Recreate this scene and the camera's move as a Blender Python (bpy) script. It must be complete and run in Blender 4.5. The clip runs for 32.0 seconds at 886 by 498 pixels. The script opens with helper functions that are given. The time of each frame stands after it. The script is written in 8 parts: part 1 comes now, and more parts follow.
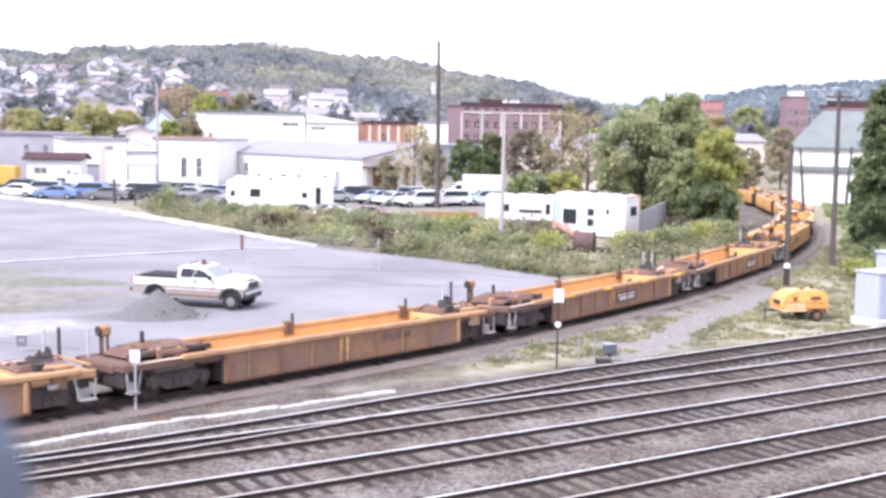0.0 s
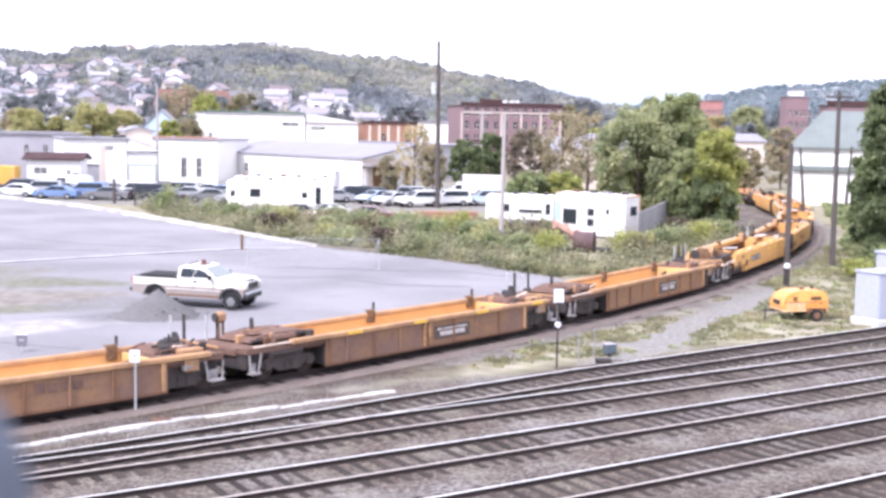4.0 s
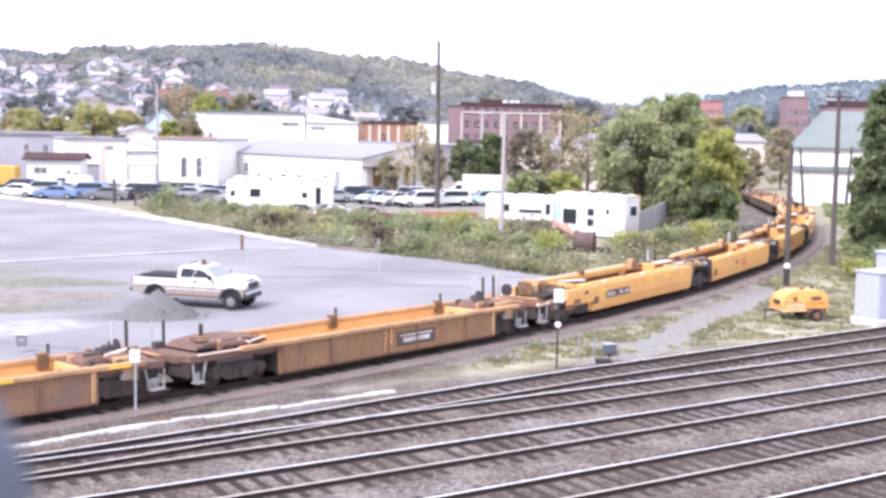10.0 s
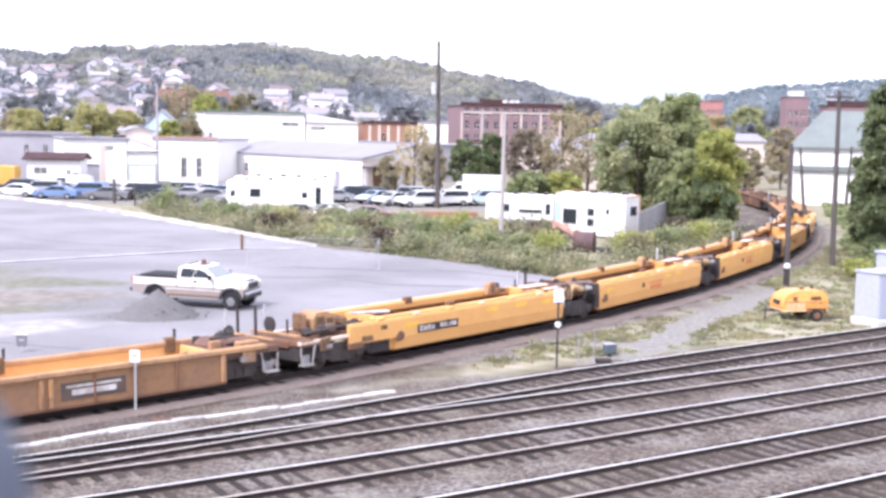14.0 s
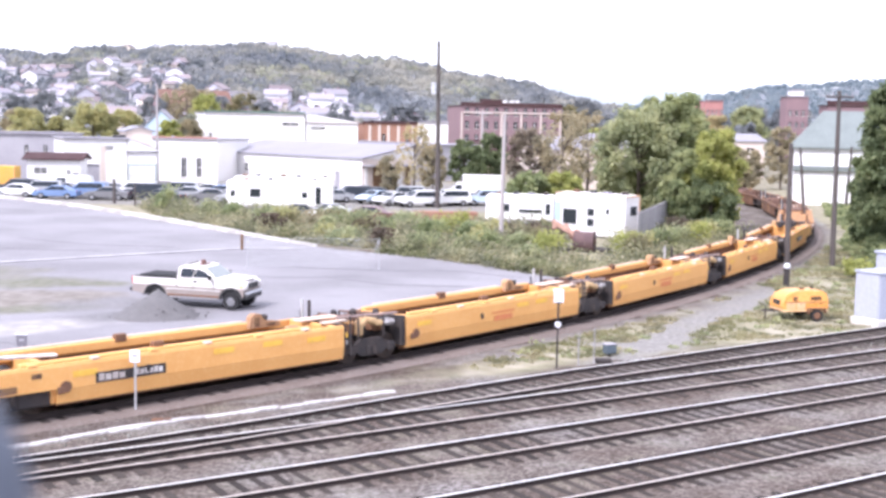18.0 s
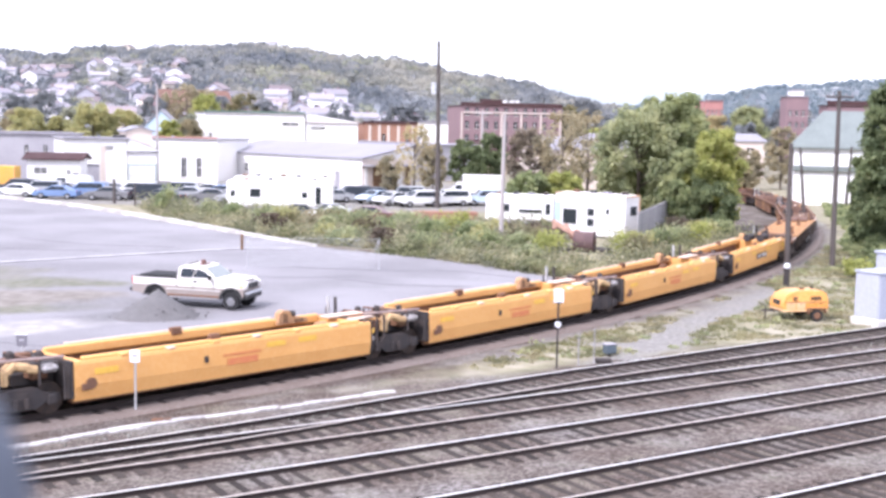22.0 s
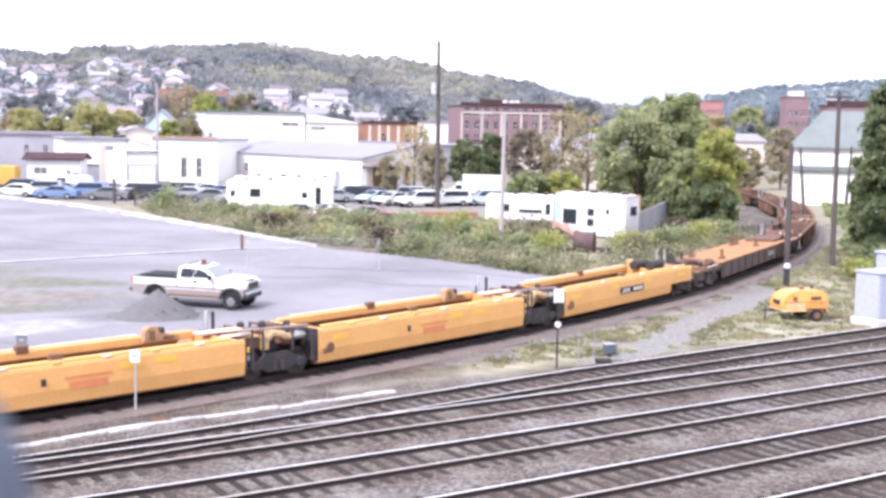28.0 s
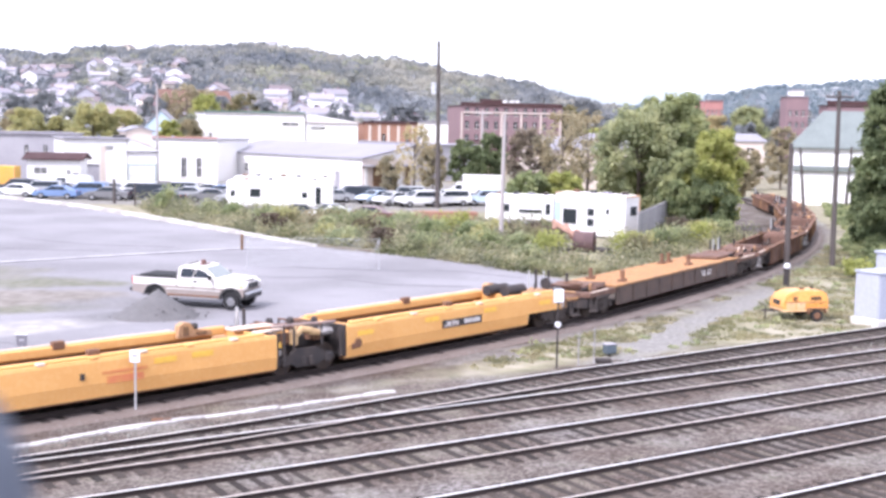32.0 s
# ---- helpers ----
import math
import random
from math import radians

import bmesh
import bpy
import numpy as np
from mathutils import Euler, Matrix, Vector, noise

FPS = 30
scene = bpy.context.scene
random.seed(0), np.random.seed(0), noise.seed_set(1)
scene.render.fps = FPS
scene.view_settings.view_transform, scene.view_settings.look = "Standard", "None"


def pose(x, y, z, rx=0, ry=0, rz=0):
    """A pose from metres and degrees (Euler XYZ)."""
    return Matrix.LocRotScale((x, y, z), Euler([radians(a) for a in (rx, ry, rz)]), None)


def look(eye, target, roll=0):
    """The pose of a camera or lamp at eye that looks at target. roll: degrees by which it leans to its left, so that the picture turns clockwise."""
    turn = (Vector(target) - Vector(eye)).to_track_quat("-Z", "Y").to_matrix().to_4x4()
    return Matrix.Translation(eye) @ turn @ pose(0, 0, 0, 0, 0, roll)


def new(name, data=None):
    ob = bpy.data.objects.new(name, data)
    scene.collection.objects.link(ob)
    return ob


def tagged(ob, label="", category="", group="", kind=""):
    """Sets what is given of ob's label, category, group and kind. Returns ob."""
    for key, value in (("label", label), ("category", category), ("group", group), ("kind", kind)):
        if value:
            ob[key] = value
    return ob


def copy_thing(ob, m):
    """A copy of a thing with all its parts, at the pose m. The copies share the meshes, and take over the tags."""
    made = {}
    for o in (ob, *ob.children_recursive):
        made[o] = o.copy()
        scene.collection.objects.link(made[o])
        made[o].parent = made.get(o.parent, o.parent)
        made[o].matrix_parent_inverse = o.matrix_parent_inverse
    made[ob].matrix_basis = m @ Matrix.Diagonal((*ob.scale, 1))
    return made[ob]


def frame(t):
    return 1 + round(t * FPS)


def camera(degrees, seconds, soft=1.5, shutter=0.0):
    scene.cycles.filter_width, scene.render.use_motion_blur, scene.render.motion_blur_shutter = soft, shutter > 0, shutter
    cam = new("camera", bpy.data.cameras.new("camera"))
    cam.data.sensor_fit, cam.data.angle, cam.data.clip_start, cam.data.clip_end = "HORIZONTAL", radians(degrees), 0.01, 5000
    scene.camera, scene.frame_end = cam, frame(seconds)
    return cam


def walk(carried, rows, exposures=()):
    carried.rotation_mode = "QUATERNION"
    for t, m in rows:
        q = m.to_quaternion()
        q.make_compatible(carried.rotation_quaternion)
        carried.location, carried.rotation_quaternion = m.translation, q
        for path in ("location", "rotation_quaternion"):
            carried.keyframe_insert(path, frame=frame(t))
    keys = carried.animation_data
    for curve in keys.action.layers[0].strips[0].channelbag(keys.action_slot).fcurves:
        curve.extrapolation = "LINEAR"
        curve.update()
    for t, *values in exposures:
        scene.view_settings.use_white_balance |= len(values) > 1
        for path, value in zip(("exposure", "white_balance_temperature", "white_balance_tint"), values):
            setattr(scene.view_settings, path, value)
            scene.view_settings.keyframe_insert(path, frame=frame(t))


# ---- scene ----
# ---------------------------------------------------------------- camera
EYE = (0.0, 0.0, 8.377)
cam = camera(40.75, 32.0, soft=3.1)
# a slightly open lens, focused on the train: the railing post by the camera falls out of focus
cam.data.dof.use_dof, cam.data.dof.focus_distance, cam.data.dof.aperture_fstop = True, 58.0, 3.2
AIM = (0.0, 100.0 * math.cos(0.10404), 8.377 - 100.0 * math.sin(0.10404))
STILL = look(EYE, AIM, 1.159)
walk(cam, [(0.0, STILL), (32.0, STILL)], exposures=[(0.0, 1.41, 6030, 20.5), (32.0, 1.41, 6030, 20.5)])

# ---------------------------------------------------------------- world and sun (bright overcast)
SUN_EL, SUN_AZ = radians(48), radians(215)
world = bpy.data.worlds.new("sky")
scene.world = world
world.use_nodes = True
wn, wl = world.node_tree.nodes, world.node_tree.links
wn.clear()
w_out, w_bg = wn.new("ShaderNodeOutputWorld"), wn.new("ShaderNodeBackground")
w_sky, w_mix = wn.new("ShaderNodeTexSky"), wn.new("ShaderNodeMixRGB")
w_sky.sky_type, w_sky.sun_disc = "NISHITA", False
w_sky.sun_elevation, w_sky.sun_rotation = SUN_EL, SUN_AZ
w_gain = wn.new("ShaderNodeMixRGB")
w_gain.blend_type, w_gain.inputs[0].default_value = "MULTIPLY", 1.0
w_gain.inputs[2].default_value = (0.1, 0.1, 0.1, 1)
wl.new(w_sky.outputs[0], w_gain.inputs[1])
w_mix.inputs[0].default_value = 0.8
w_mix.inputs[2].default_value = (0.80, 0.82, 0.86, 1)
wl.new(w_gain.outputs[0], w_mix.inputs[1])
wl.new(w_mix.outputs[0], w_bg.inputs[0])
w_bg.inputs[1].default_value = 1.0
wl.new(w_bg.outputs[0], w_out.inputs[0])

sun = new("sun", bpy.data.lights.new("sun", "SUN"))
sun.data.energy, sun.data.angle, sun.data.color = 2.0, radians(14), (1.0, 0.96, 0.9)
# the sun stands behind and to the right of the camera
sun.matrix_world = look((0, 0, 60), (0 - 40 * math.sin(SUN_AZ), 0 - 40 * math.cos(SUN_AZ), 60 - 40 * math.tan(SUN_EL)))


# ---------------------------------------------------------------- materials
def mat(name, base, rough=0.8, metal=0.0, second=None, scale=4.0, amount=0.5, third=None, fine=40.0, bump=0.2,
        bump_dist=0.01, jitter=0.0, spec=0.3, stretch=(1, 1, 1), sharp=0.12):
    """A surface with a base colour, a second colour in large patches, a third in fine specks, relief and, per object, a change of tone."""
    m = bpy.data.materials.new(name)
    m.use_nodes = True
    n, l = m.node_tree.nodes, m.node_tree.links
    b = n["Principled BSDF"]
    b.inputs["Roughness"].default_value, b.inputs["Metallic"].default_value = rough, metal
    b.inputs["Specular IOR Level"].default_value = spec
    co, mp = n.new("ShaderNodeTexCoord"), n.new("ShaderNodeMapping")
    mp.inputs["Scale"].default_value = stretch
    l.new(co.outputs["Object"], mp.inputs[0])
    big, small = n.new("ShaderNodeTexNoise"), n.new("ShaderNodeTexNoise")
    big.inputs["Scale"].default_value, big.inputs["Detail"].default_value = scale, 5
    small.inputs["Scale"].default_value, small.inputs["Detail"].default_value = fine, 3
    l.new(mp.outputs[0], big.inputs[0])
    l.new(mp.outputs[0], small.inputs[0])
    second = second or tuple(c * 0.7 for c in base)
    third = third or tuple(min(1, c * 1.25) for c in base)
    r1 = n.new("ShaderNodeValToRGB")
    r1.color_ramp.elements[0].position, r1.color_ramp.elements[1].position = 0.5 - sharp, 0.5 + sharp
    l.new(big.outputs[0], r1.inputs[0])
    am = n.new("ShaderNodeMath")
    am.operation, am.inputs[1].default_value = "MULTIPLY", amount
    l.new(r1.outputs[0], am.inputs[0])
    mix1 = n.new("ShaderNodeMixRGB")
    mix1.inputs[1].default_value, mix1.inputs[2].default_value = (*base, 1), (*second, 1)
    l.new(am.outputs[0], mix1.inputs[0])
    r2 = n.new("ShaderNodeValToRGB")
    r2.color_ramp.elements[0].position, r2.color_ramp.elements[1].position = 0.48, 0.72
    l.new(small.outputs[0], r2.inputs[0])
    am2 = n.new("ShaderNodeMath")
    am2.operation, am2.inputs[1].default_value = "MULTIPLY", 0.45
    l.new(r2.outputs[0], am2.inputs[0])
    mix2 = n.new("ShaderNodeMixRGB")
    mix2.inputs[2].default_value = (*third, 1)
    l.new(am2.outputs[0], mix2.inputs[0])
    l.new(mix1.outputs[0], mix2.inputs[1])
    out = mix2.outputs[0]
    if jitter:
        oi, hsv, mr = n.new("ShaderNodeObjectInfo"), n.new("ShaderNodeHueSaturation"), n.new("ShaderNodeMapRange")
        mr.inputs["To Min"].default_value, mr.inputs["To Max"].default_value = 1 - jitter, 1 + jitter
        l.new(oi.outputs["Random"], mr.inputs[0])
        l.new(mr.outputs[0], hsv.inputs["Value"])
        l.new(out, hsv.inputs["Color"])
        out = hsv.outputs[0]
    l.new(out, b.inputs["Base Color"])
    if bump:
        bp = n.new("ShaderNodeBump")
        bp.inputs["Strength"].default_value, bp.inputs["Distance"].default_value = bump, bump_dist
        l.new(small.outputs[0], bp.inputs["Height"])
        l.new(bp.outputs[0], b.inputs["Normal"])
    return m


def leaf_mat(name, a, b_, c_, through_leaf=True, clump=0.6, deep=0.72, patch=None, patch_scale=0.015):
    """Foliage: tone changes from leaf to leaf and from clump to clump."""
    m = bpy.data.materials.new(name)
    m.use_nodes = True
    n, l = m.node_tree.nodes, m.node_tree.links
    b = n["Principled BSDF"]
    b.inputs["Roughness"].default_value, b.inputs["Specular IOR Level"].default_value = 0.6, 0.25
    geo, ramp = n.new("ShaderNodeNewGeometry"), n.new("ShaderNodeValToRGB")
    ramp.color_ramp.elements[0].color, ramp.color_ramp.elements[1].color = (*a, 1), (*b_, 1)
    e = ramp.color_ramp.elements.new(0.8)
    e.color = (*b_, 1)
    ramp.color_ramp.elements[-1].color = (*c_, 1)
    l.new(geo.outputs["Random Per Island"], ramp.inputs[0])
    co, nz, mx = n.new("ShaderNodeTexCoord"), n.new("ShaderNodeTexNoise"), n.new("ShaderNodeMixRGB")
    nz.inputs["Scale"].default_value = clump
    l.new(co.outputs["Object"], nz.inputs[0])
    mx.blend_type = "MULTIPLY"
    rr = n.new("ShaderNodeValToRGB")
    rr.color_ramp.elements[0].position, rr.color_ramp.elements[1].position = 0.35, 0.6
    rr.color_ramp.elements[0].color, rr.color_ramp.elements[1].color = (deep, deep * 1.06, deep, 1), (1.1, 1.08, 0.95, 1)
    l.new(nz.outputs[0], rr.inputs[0])
    mx.inputs[0].default_value = 1.0
    tone = ramp.outputs[0]
    if patch:       # other kinds of trees growing in broad stands
        pn, pr, pm = n.new("ShaderNodeTexNoise"), n.new("ShaderNodeValToRGB"), n.new("ShaderNodeMixRGB")
        pn.inputs["Scale"].default_value, pn.inputs["Detail"].default_value = patch_scale, 3
        l.new(co.outputs["Object"], pn.inputs[0])
        pr.color_ramp.elements[0].position, pr.color_ramp.elements[1].position = 0.44, 0.6
        pr.color_ramp.elements[1].color = (0.85, 0.85, 0.85, 1)
        l.new(pn.outputs[0], pr.inputs[0])
        l.new(pr.outputs[0], pm.inputs[0])
        l.new(tone, pm.inputs[1])
        pm.inputs[2].default_value = (*patch, 1)
        tone = pm.outputs[0]
    l.new(tone, mx.inputs[1])
    l.new(rr.outputs[0], mx.inputs[2])
    l.new(mx.outputs[0], b.inputs["Base Color"])
    # light passes through thin leaves
    tr, mx2, out = n.new("ShaderNodeBsdfTranslucent"), n.new("ShaderNodeMixShader"), n["Material Output"]
    mx2.inputs[0].default_value = 0.55 if through_leaf else 0.0
    l.new(mx.outputs[0], tr.inputs[0])
    l.new(b.outputs[0], mx2.inputs[1])
    l.new(tr.outputs[0], mx2.inputs[2])
    l.new(mx2.outputs[0], out.inputs[0])
    return m


def glass_mat(name, tint=(0.03, 0.035, 0.04)):
    m = bpy.data.materials.new(name)
    m.use_nodes = True
    b = m.node_tree.nodes["Principled BSDF"]
    b.inputs["Base Color"].default_value, b.inputs["Roughness"].default_value = (*tint, 1), 0.12
    b.inputs["Specular IOR Level"].default_value = 0.25
    return m


M_YEL = mat("safety_yellow_paint", (0.71, 0.38, 0.13), 0.55, second=(0.64, 0.325, 0.105), scale=0.9, amount=0.55, third=(0.74, 0.44, 0.19), fine=9, bump=0.08)
M_YELIN = mat("faded_yellow_floor_paint", (0.68, 0.41, 0.175), 0.7, second=(0.61, 0.345, 0.135), scale=0.8, amount=0.7, third=(0.71, 0.47, 0.24), fine=12, bump=0.1)
M_SIDE = mat("weathered_brown_panel_paint", (0.195, 0.12, 0.095), 0.85, second=(0.27, 0.15, 0.08), scale=0.7, amount=0.8, third=(0.125, 0.085, 0.075), fine=5, bump=0.2)
M_SIDEOR = mat("weathered_orange_brown_panel_paint", (0.25, 0.142, 0.085), 0.85, second=(0.31, 0.17, 0.085), scale=0.7, amount=0.8, third=(0.16, 0.10, 0.075), fine=5, bump=0.2)
M_RUST = mat("rusted_brown_side_steel", (0.15, 0.082, 0.056), 0.85, second=(0.22, 0.11, 0.06), scale=1.1, amount=0.7, third=(0.095, 0.062, 0.052), fine=14, bump=0.2)
M_CREAM = mat("cream_yellow_casting", (0.55, 0.38, 0.20), 0.7, second=(0.3, 0.18, 0.1), scale=3)
M_RUSTPINK = mat("faded_oxide_red_steel", (0.165, 0.095, 0.074), 0.85, second=(0.10, 0.062, 0.05), scale=2.0, amount=0.7, third=(0.27, 0.17, 0.13), fine=14, bump=0.2)
M_DECK = mat("worn_orange_deck_paint", (0.40, 0.205, 0.085), 0.8, second=(0.30, 0.15, 0.075), scale=0.8, amount=0.7, third=(0.46, 0.27, 0.13), fine=10, bump=0.1)
M_RAIL = mat("yellow_top_sill_worn", (0.41, 0.22, 0.095), 0.75, second=(0.2, 0.11, 0.065), scale=2.4, amount=0.85, third=(0.5, 0.33, 0.19), fine=9)
M_SILL = mat("worn_tan_top_sill", (0.43, 0.25, 0.125), 0.75, second=(0.27, 0.155, 0.095), scale=1.3, amount=0.75, third=(0.50, 0.34, 0.21), fine=9)
# black steel, also used where shade is painted as a dark colour
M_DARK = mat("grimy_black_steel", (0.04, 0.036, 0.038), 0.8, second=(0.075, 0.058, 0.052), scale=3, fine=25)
M_BOGIE = mat("dusty_grey_brown_cast_steel", (0.062, 0.052, 0.05), 0.85, second=(0.095, 0.076, 0.068), scale=2.5, third=(0.12, 0.105, 0.1), fine=18)
M_STEP = mat("scuffed_white_step_paint", (0.33, 0.315, 0.32), 0.7, second=(0.15, 0.135, 0.13), scale=4, amount=0.8)
M_WHEEL = mat("worn_wheel_steel", (0.05, 0.042, 0.04), 0.5, metal=0.6, second=(0.11, 0.07, 0.05), scale=5)
M_KERB = mat("worn_grey_kerb_concrete", (0.50, 0.485, 0.465), 0.9, second=(0.32, 0.30, 0.285), scale=1.6, amount=0.8, third=(0.58, 0.56, 0.54), fine=9, jitter=0.15)
M_WHITE = mat("chalky_white_lettering", (0.60, 0.57, 0.56), 0.8, second=(0.30, 0.25, 0.23), scale=3, amount=0.8)
M_GUIDE = mat("worn_brown_guide_steel", (0.19, 0.108, 0.058), 0.85, second=(0.09, 0.055, 0.038), scale=4, amount=0.9, third=(0.3, 0.18, 0.1), fine=16)
M_PATCH = mat("grimy_dark_brown_steel", (0.085, 0.066, 0.06), 0.8, second=(0.13, 0.09, 0.075), scale=1.6, amount=0.8)
M_PLATE = mat("black_stencil_panel", (0.04, 0.035, 0.035), 0.7)
M_REDLOGO = mat("faded_red_lettering", (0.56, 0.19, 0.085), 0.7, second=(0.6, 0.29, 0.09), scale=3, amount=0.6)
M_AMBER = mat("bright_yellow_reflector", (0.80, 0.48, 0.085), 0.4)
M_GALV = mat("galvanised_steel", (0.55, 0.56, 0.58), 0.45, metal=0.5, second=(0.4, 0.4, 0.42))
M_RAILTOP = mat("polished_rail_head", (0.90, 0.87, 0.84), 0.4, metal=0.7, second=(0.78, 0.74, 0.70), scale=1, bump=0.05)
# the near rails' weaker sky reflection, set as a duller head colour
M_RAILTAN = mat("dulled_rail_head", (0.66, 0.59, 0.54), 0.45, metal=0.6, second=(0.5, 0.42, 0.37), scale=1, bump=0.05)
M_RAILWEB = mat("rusty_rail_web", (0.032, 0.025, 0.024), 0.9, second=(0.05, 0.036, 0.032), scale=2)
M_TIE = mat("weathered_timber_tie", (0.042, 0.033, 0.029), 0.9, second=(0.022, 0.018, 0.017), scale=3, third=(0.1, 0.08, 0.07), jitter=0.45, stretch=(1, 6, 1))
M_CONC = mat("pale_concrete", (0.62, 0.60, 0.57), 0.9, second=(0.45, 0.43, 0.41), scale=0.8, third=(0.72, 0.7, 0.68), fine=12)
M_STONE = mat("crushed_grey_stone", (0.135, 0.13, 0.133), 0.95, second=(0.108, 0.104, 0.106), scale=1.5, third=(0.23, 0.22, 0.225), fine=14, bump=0.6, bump_dist=0.06)
M_WOOD = mat("weathered_grey_brown_pole_timber", (0.092, 0.08, 0.078), 0.9, second=(0.075, 0.062, 0.058), scale=3, stretch=(4, 4, 0.4))
M_PALEWOOD = mat("silvery_pale_pole", (0.36, 0.33, 0.335), 0.85, second=(0.36, 0.33, 0.32), scale=3, stretch=(4, 4, 0.4))
M_WHITEWALL = mat("white_painted_wall", (0.76, 0.745, 0.74), 0.85, second=(0.66, 0.645, 0.65), scale=0.25, amount=0.5, fine=4, bump=0.05)
M_GREYROOF = mat("light_grey_metal_roof", (0.27, 0.26, 0.29), 0.7, second=(0.22, 0.21, 0.24), scale=0.2, fine=3, bump=0.05)
M_SLATE = mat("grey_green_shingle_roof", (0.18, 0.205, 0.20), 0.85, second=(0.14, 0.16, 0.16), scale=0.4, fine=4)
M_BRICK = mat("dull_purple_red_brick", (0.24, 0.16, 0.175), 0.9, second=(0.19, 0.135, 0.15), scale=0.25, fine=5)
M_ORBRICK = mat("orange_brick", (0.33, 0.185, 0.135), 0.9, second=(0.27, 0.145, 0.105), scale=0.3, fine=5)
M_GREYWALL = mat("grey_clad_wall", (0.34, 0.33, 0.36), 0.8, second=(0.26, 0.25, 0.28), scale=0.3, fine=4)
M_DKROOF = mat("dark_maroon_roof", (0.055, 0.028, 0.03), 0.8, second=(0.085, 0.045, 0.045), scale=0.5)
M_GLASS = glass_mat("dark_window_glass")
M_CARGLASS = glass_mat("car_glass", (0.035, 0.042, 0.052))
M_CARGLASS.node_tree.nodes["Principled BSDF"].inputs["Specular IOR Level"].default_value = 0.1
# the light tint paints part of the sky's reflection into the glass
M_SCREEN = glass_mat("sky_reflecting_windscreen", (0.2, 0.225, 0.22))
M_SCREEN.node_tree.nodes["Principled BSDF"].inputs["Specular IOR Level"].default_value = 0.9
M_TYRE = mat("black_rubber", (0.025, 0.025, 0.027), 0.85, bump=0.05)
M_TRIM = mat("dark_plastic_trim", (0.04, 0.04, 0.042), 0.6)
M_SILVER = mat("bright_alloy", (0.42, 0.42, 0.44), 0.35, metal=0.8)
M_LAMP = mat("clear_lamp_lens", (0.75, 0.74, 0.72), 0.15)
M_REDLAMP = mat("red_lamp_lens", (0.45, 0.03, 0.03), 0.2)
# ---------------------------------------------------------------- mesh helpers
def bx(bm, c, s, bev=0.0, rot=None, taper=None):
    """A box with centre c and size s; taper: the scale (x, y) of its top."""
    m = rot or Matrix.Identity(3)
    tx, ty = taper or (1, 1)
    co = [(-1, -1, -1), (1, -1, -1), (1, 1, -1), (-1, 1, -1), (-tx, -ty, 1), (tx, -ty, 1), (tx, ty, 1), (-tx, ty, 1)]
    v = [bm.verts.new(Vector(c) + m @ Vector((a[0] * s[0] / 2, a[1] * s[1] / 2, a[2] * s[2] / 2))) for a in co]
    f = [bm.faces.new([v[i] for i in q]) for q in ((3, 2, 1, 0), (4, 5, 6, 7), (0, 1, 5, 4), (1, 2, 6, 5), (2, 3, 7, 6), (3, 0, 4, 7))]
    if bev:
        bmesh.ops.bevel(bm, geom=list({e for q in f for e in q.edges}), offset=bev, segments=1, affect="EDGES", clamp_overlap=True)


def cy(bm, a, b, r, n=12, r2=None):
    """A round bar from a to b."""
    a, b = Vector(a), Vector(b)
    d = (b - a)
    q = d.to_track_quat("Z", "Y").to_matrix()
    r2 = r if r2 is None else r2
    lo = [bm.verts.new(a + q @ Vector((r * math.cos(2 * math.pi * i / n), r * math.sin(2 * math.pi * i / n), 0))) for i in range(n)]
    hi = [bm.verts.new(b + q @ Vector((r2 * math.cos(2 * math.pi * i / n), r2 * math.sin(2 * math.pi * i / n), 0))) for i in range(n)]
    for i in range(n):
        bm.faces.new((lo[i], lo[(i + 1) % n], hi[(i + 1) % n], hi[i]))
    bm.faces.new(lo[::-1])
    bm.faces.new(hi)


def extrude_x(bm, prof, x0, x1):
    """A closed (y, z) outline drawn out along x."""
    a = [bm.verts.new((x0, y, z)) for y, z in prof]
    b = [bm.verts.new((x1, y, z)) for y, z in prof]
    n = len(prof)
    for i in range(n):
        bm.faces.new((a[i], a[(i + 1) % n], b[(i + 1) % n], b[i]))
    bm.faces.new(a[::-1])
    bm.faces.new(b)


def extrude_y(bm, prof, y0, y1, pinch=None):
    """A closed (x, z) outline drawn out along y; pinch(x, z) narrows it."""
    k = pinch or (lambda x, z: 1.0)
    a = [bm.verts.new((x, y0 * k(x, z), z)) for x, z in prof]
    b = [bm.verts.new((x, y1 * k(x, z), z)) for x, z in prof]
    n = len(prof)
    for i in range(n):
        bm.faces.new((a[i], a[(i + 1) % n], b[(i + 1) % n], b[i]))
    bm.faces.new(a[::-1])
    bm.faces.new(b)


def mesh_of(name, bm, material):
    bmesh.ops.recalc_face_normals(bm, faces=bm.faces)
    me = bpy.data.meshes.new(name)
    bm.to_mesh(me)
    bm.free()
    me.materials.append(material)
    return me


def part(name, bm, material, parent=None, label=""):
    ob = new(name, mesh_of(name, bm, material))
    if parent is not None:
        ob.parent = parent
    return tagged(ob, label) if label else ob


def piece(name, me, parent, m):
    ob = new(name, me)
    ob.parent = parent
    ob.matrix_basis = m
    return ob


def one(name, material, parent, *boxes, label="", bev=0.0):
    """One part out of boxes (centre, size)."""
    bm = bmesh.new()
    for c, s in boxes:
        bx(bm, c, s, bev)
    return part(name, bm, material, parent, label)


def rod(name, material, parent, a, b, r, n=10, label="", r2=None):
    bm = bmesh.new()
    cy(bm, a, b, r, n, r2)
    return part(name, bm, material, parent, label)


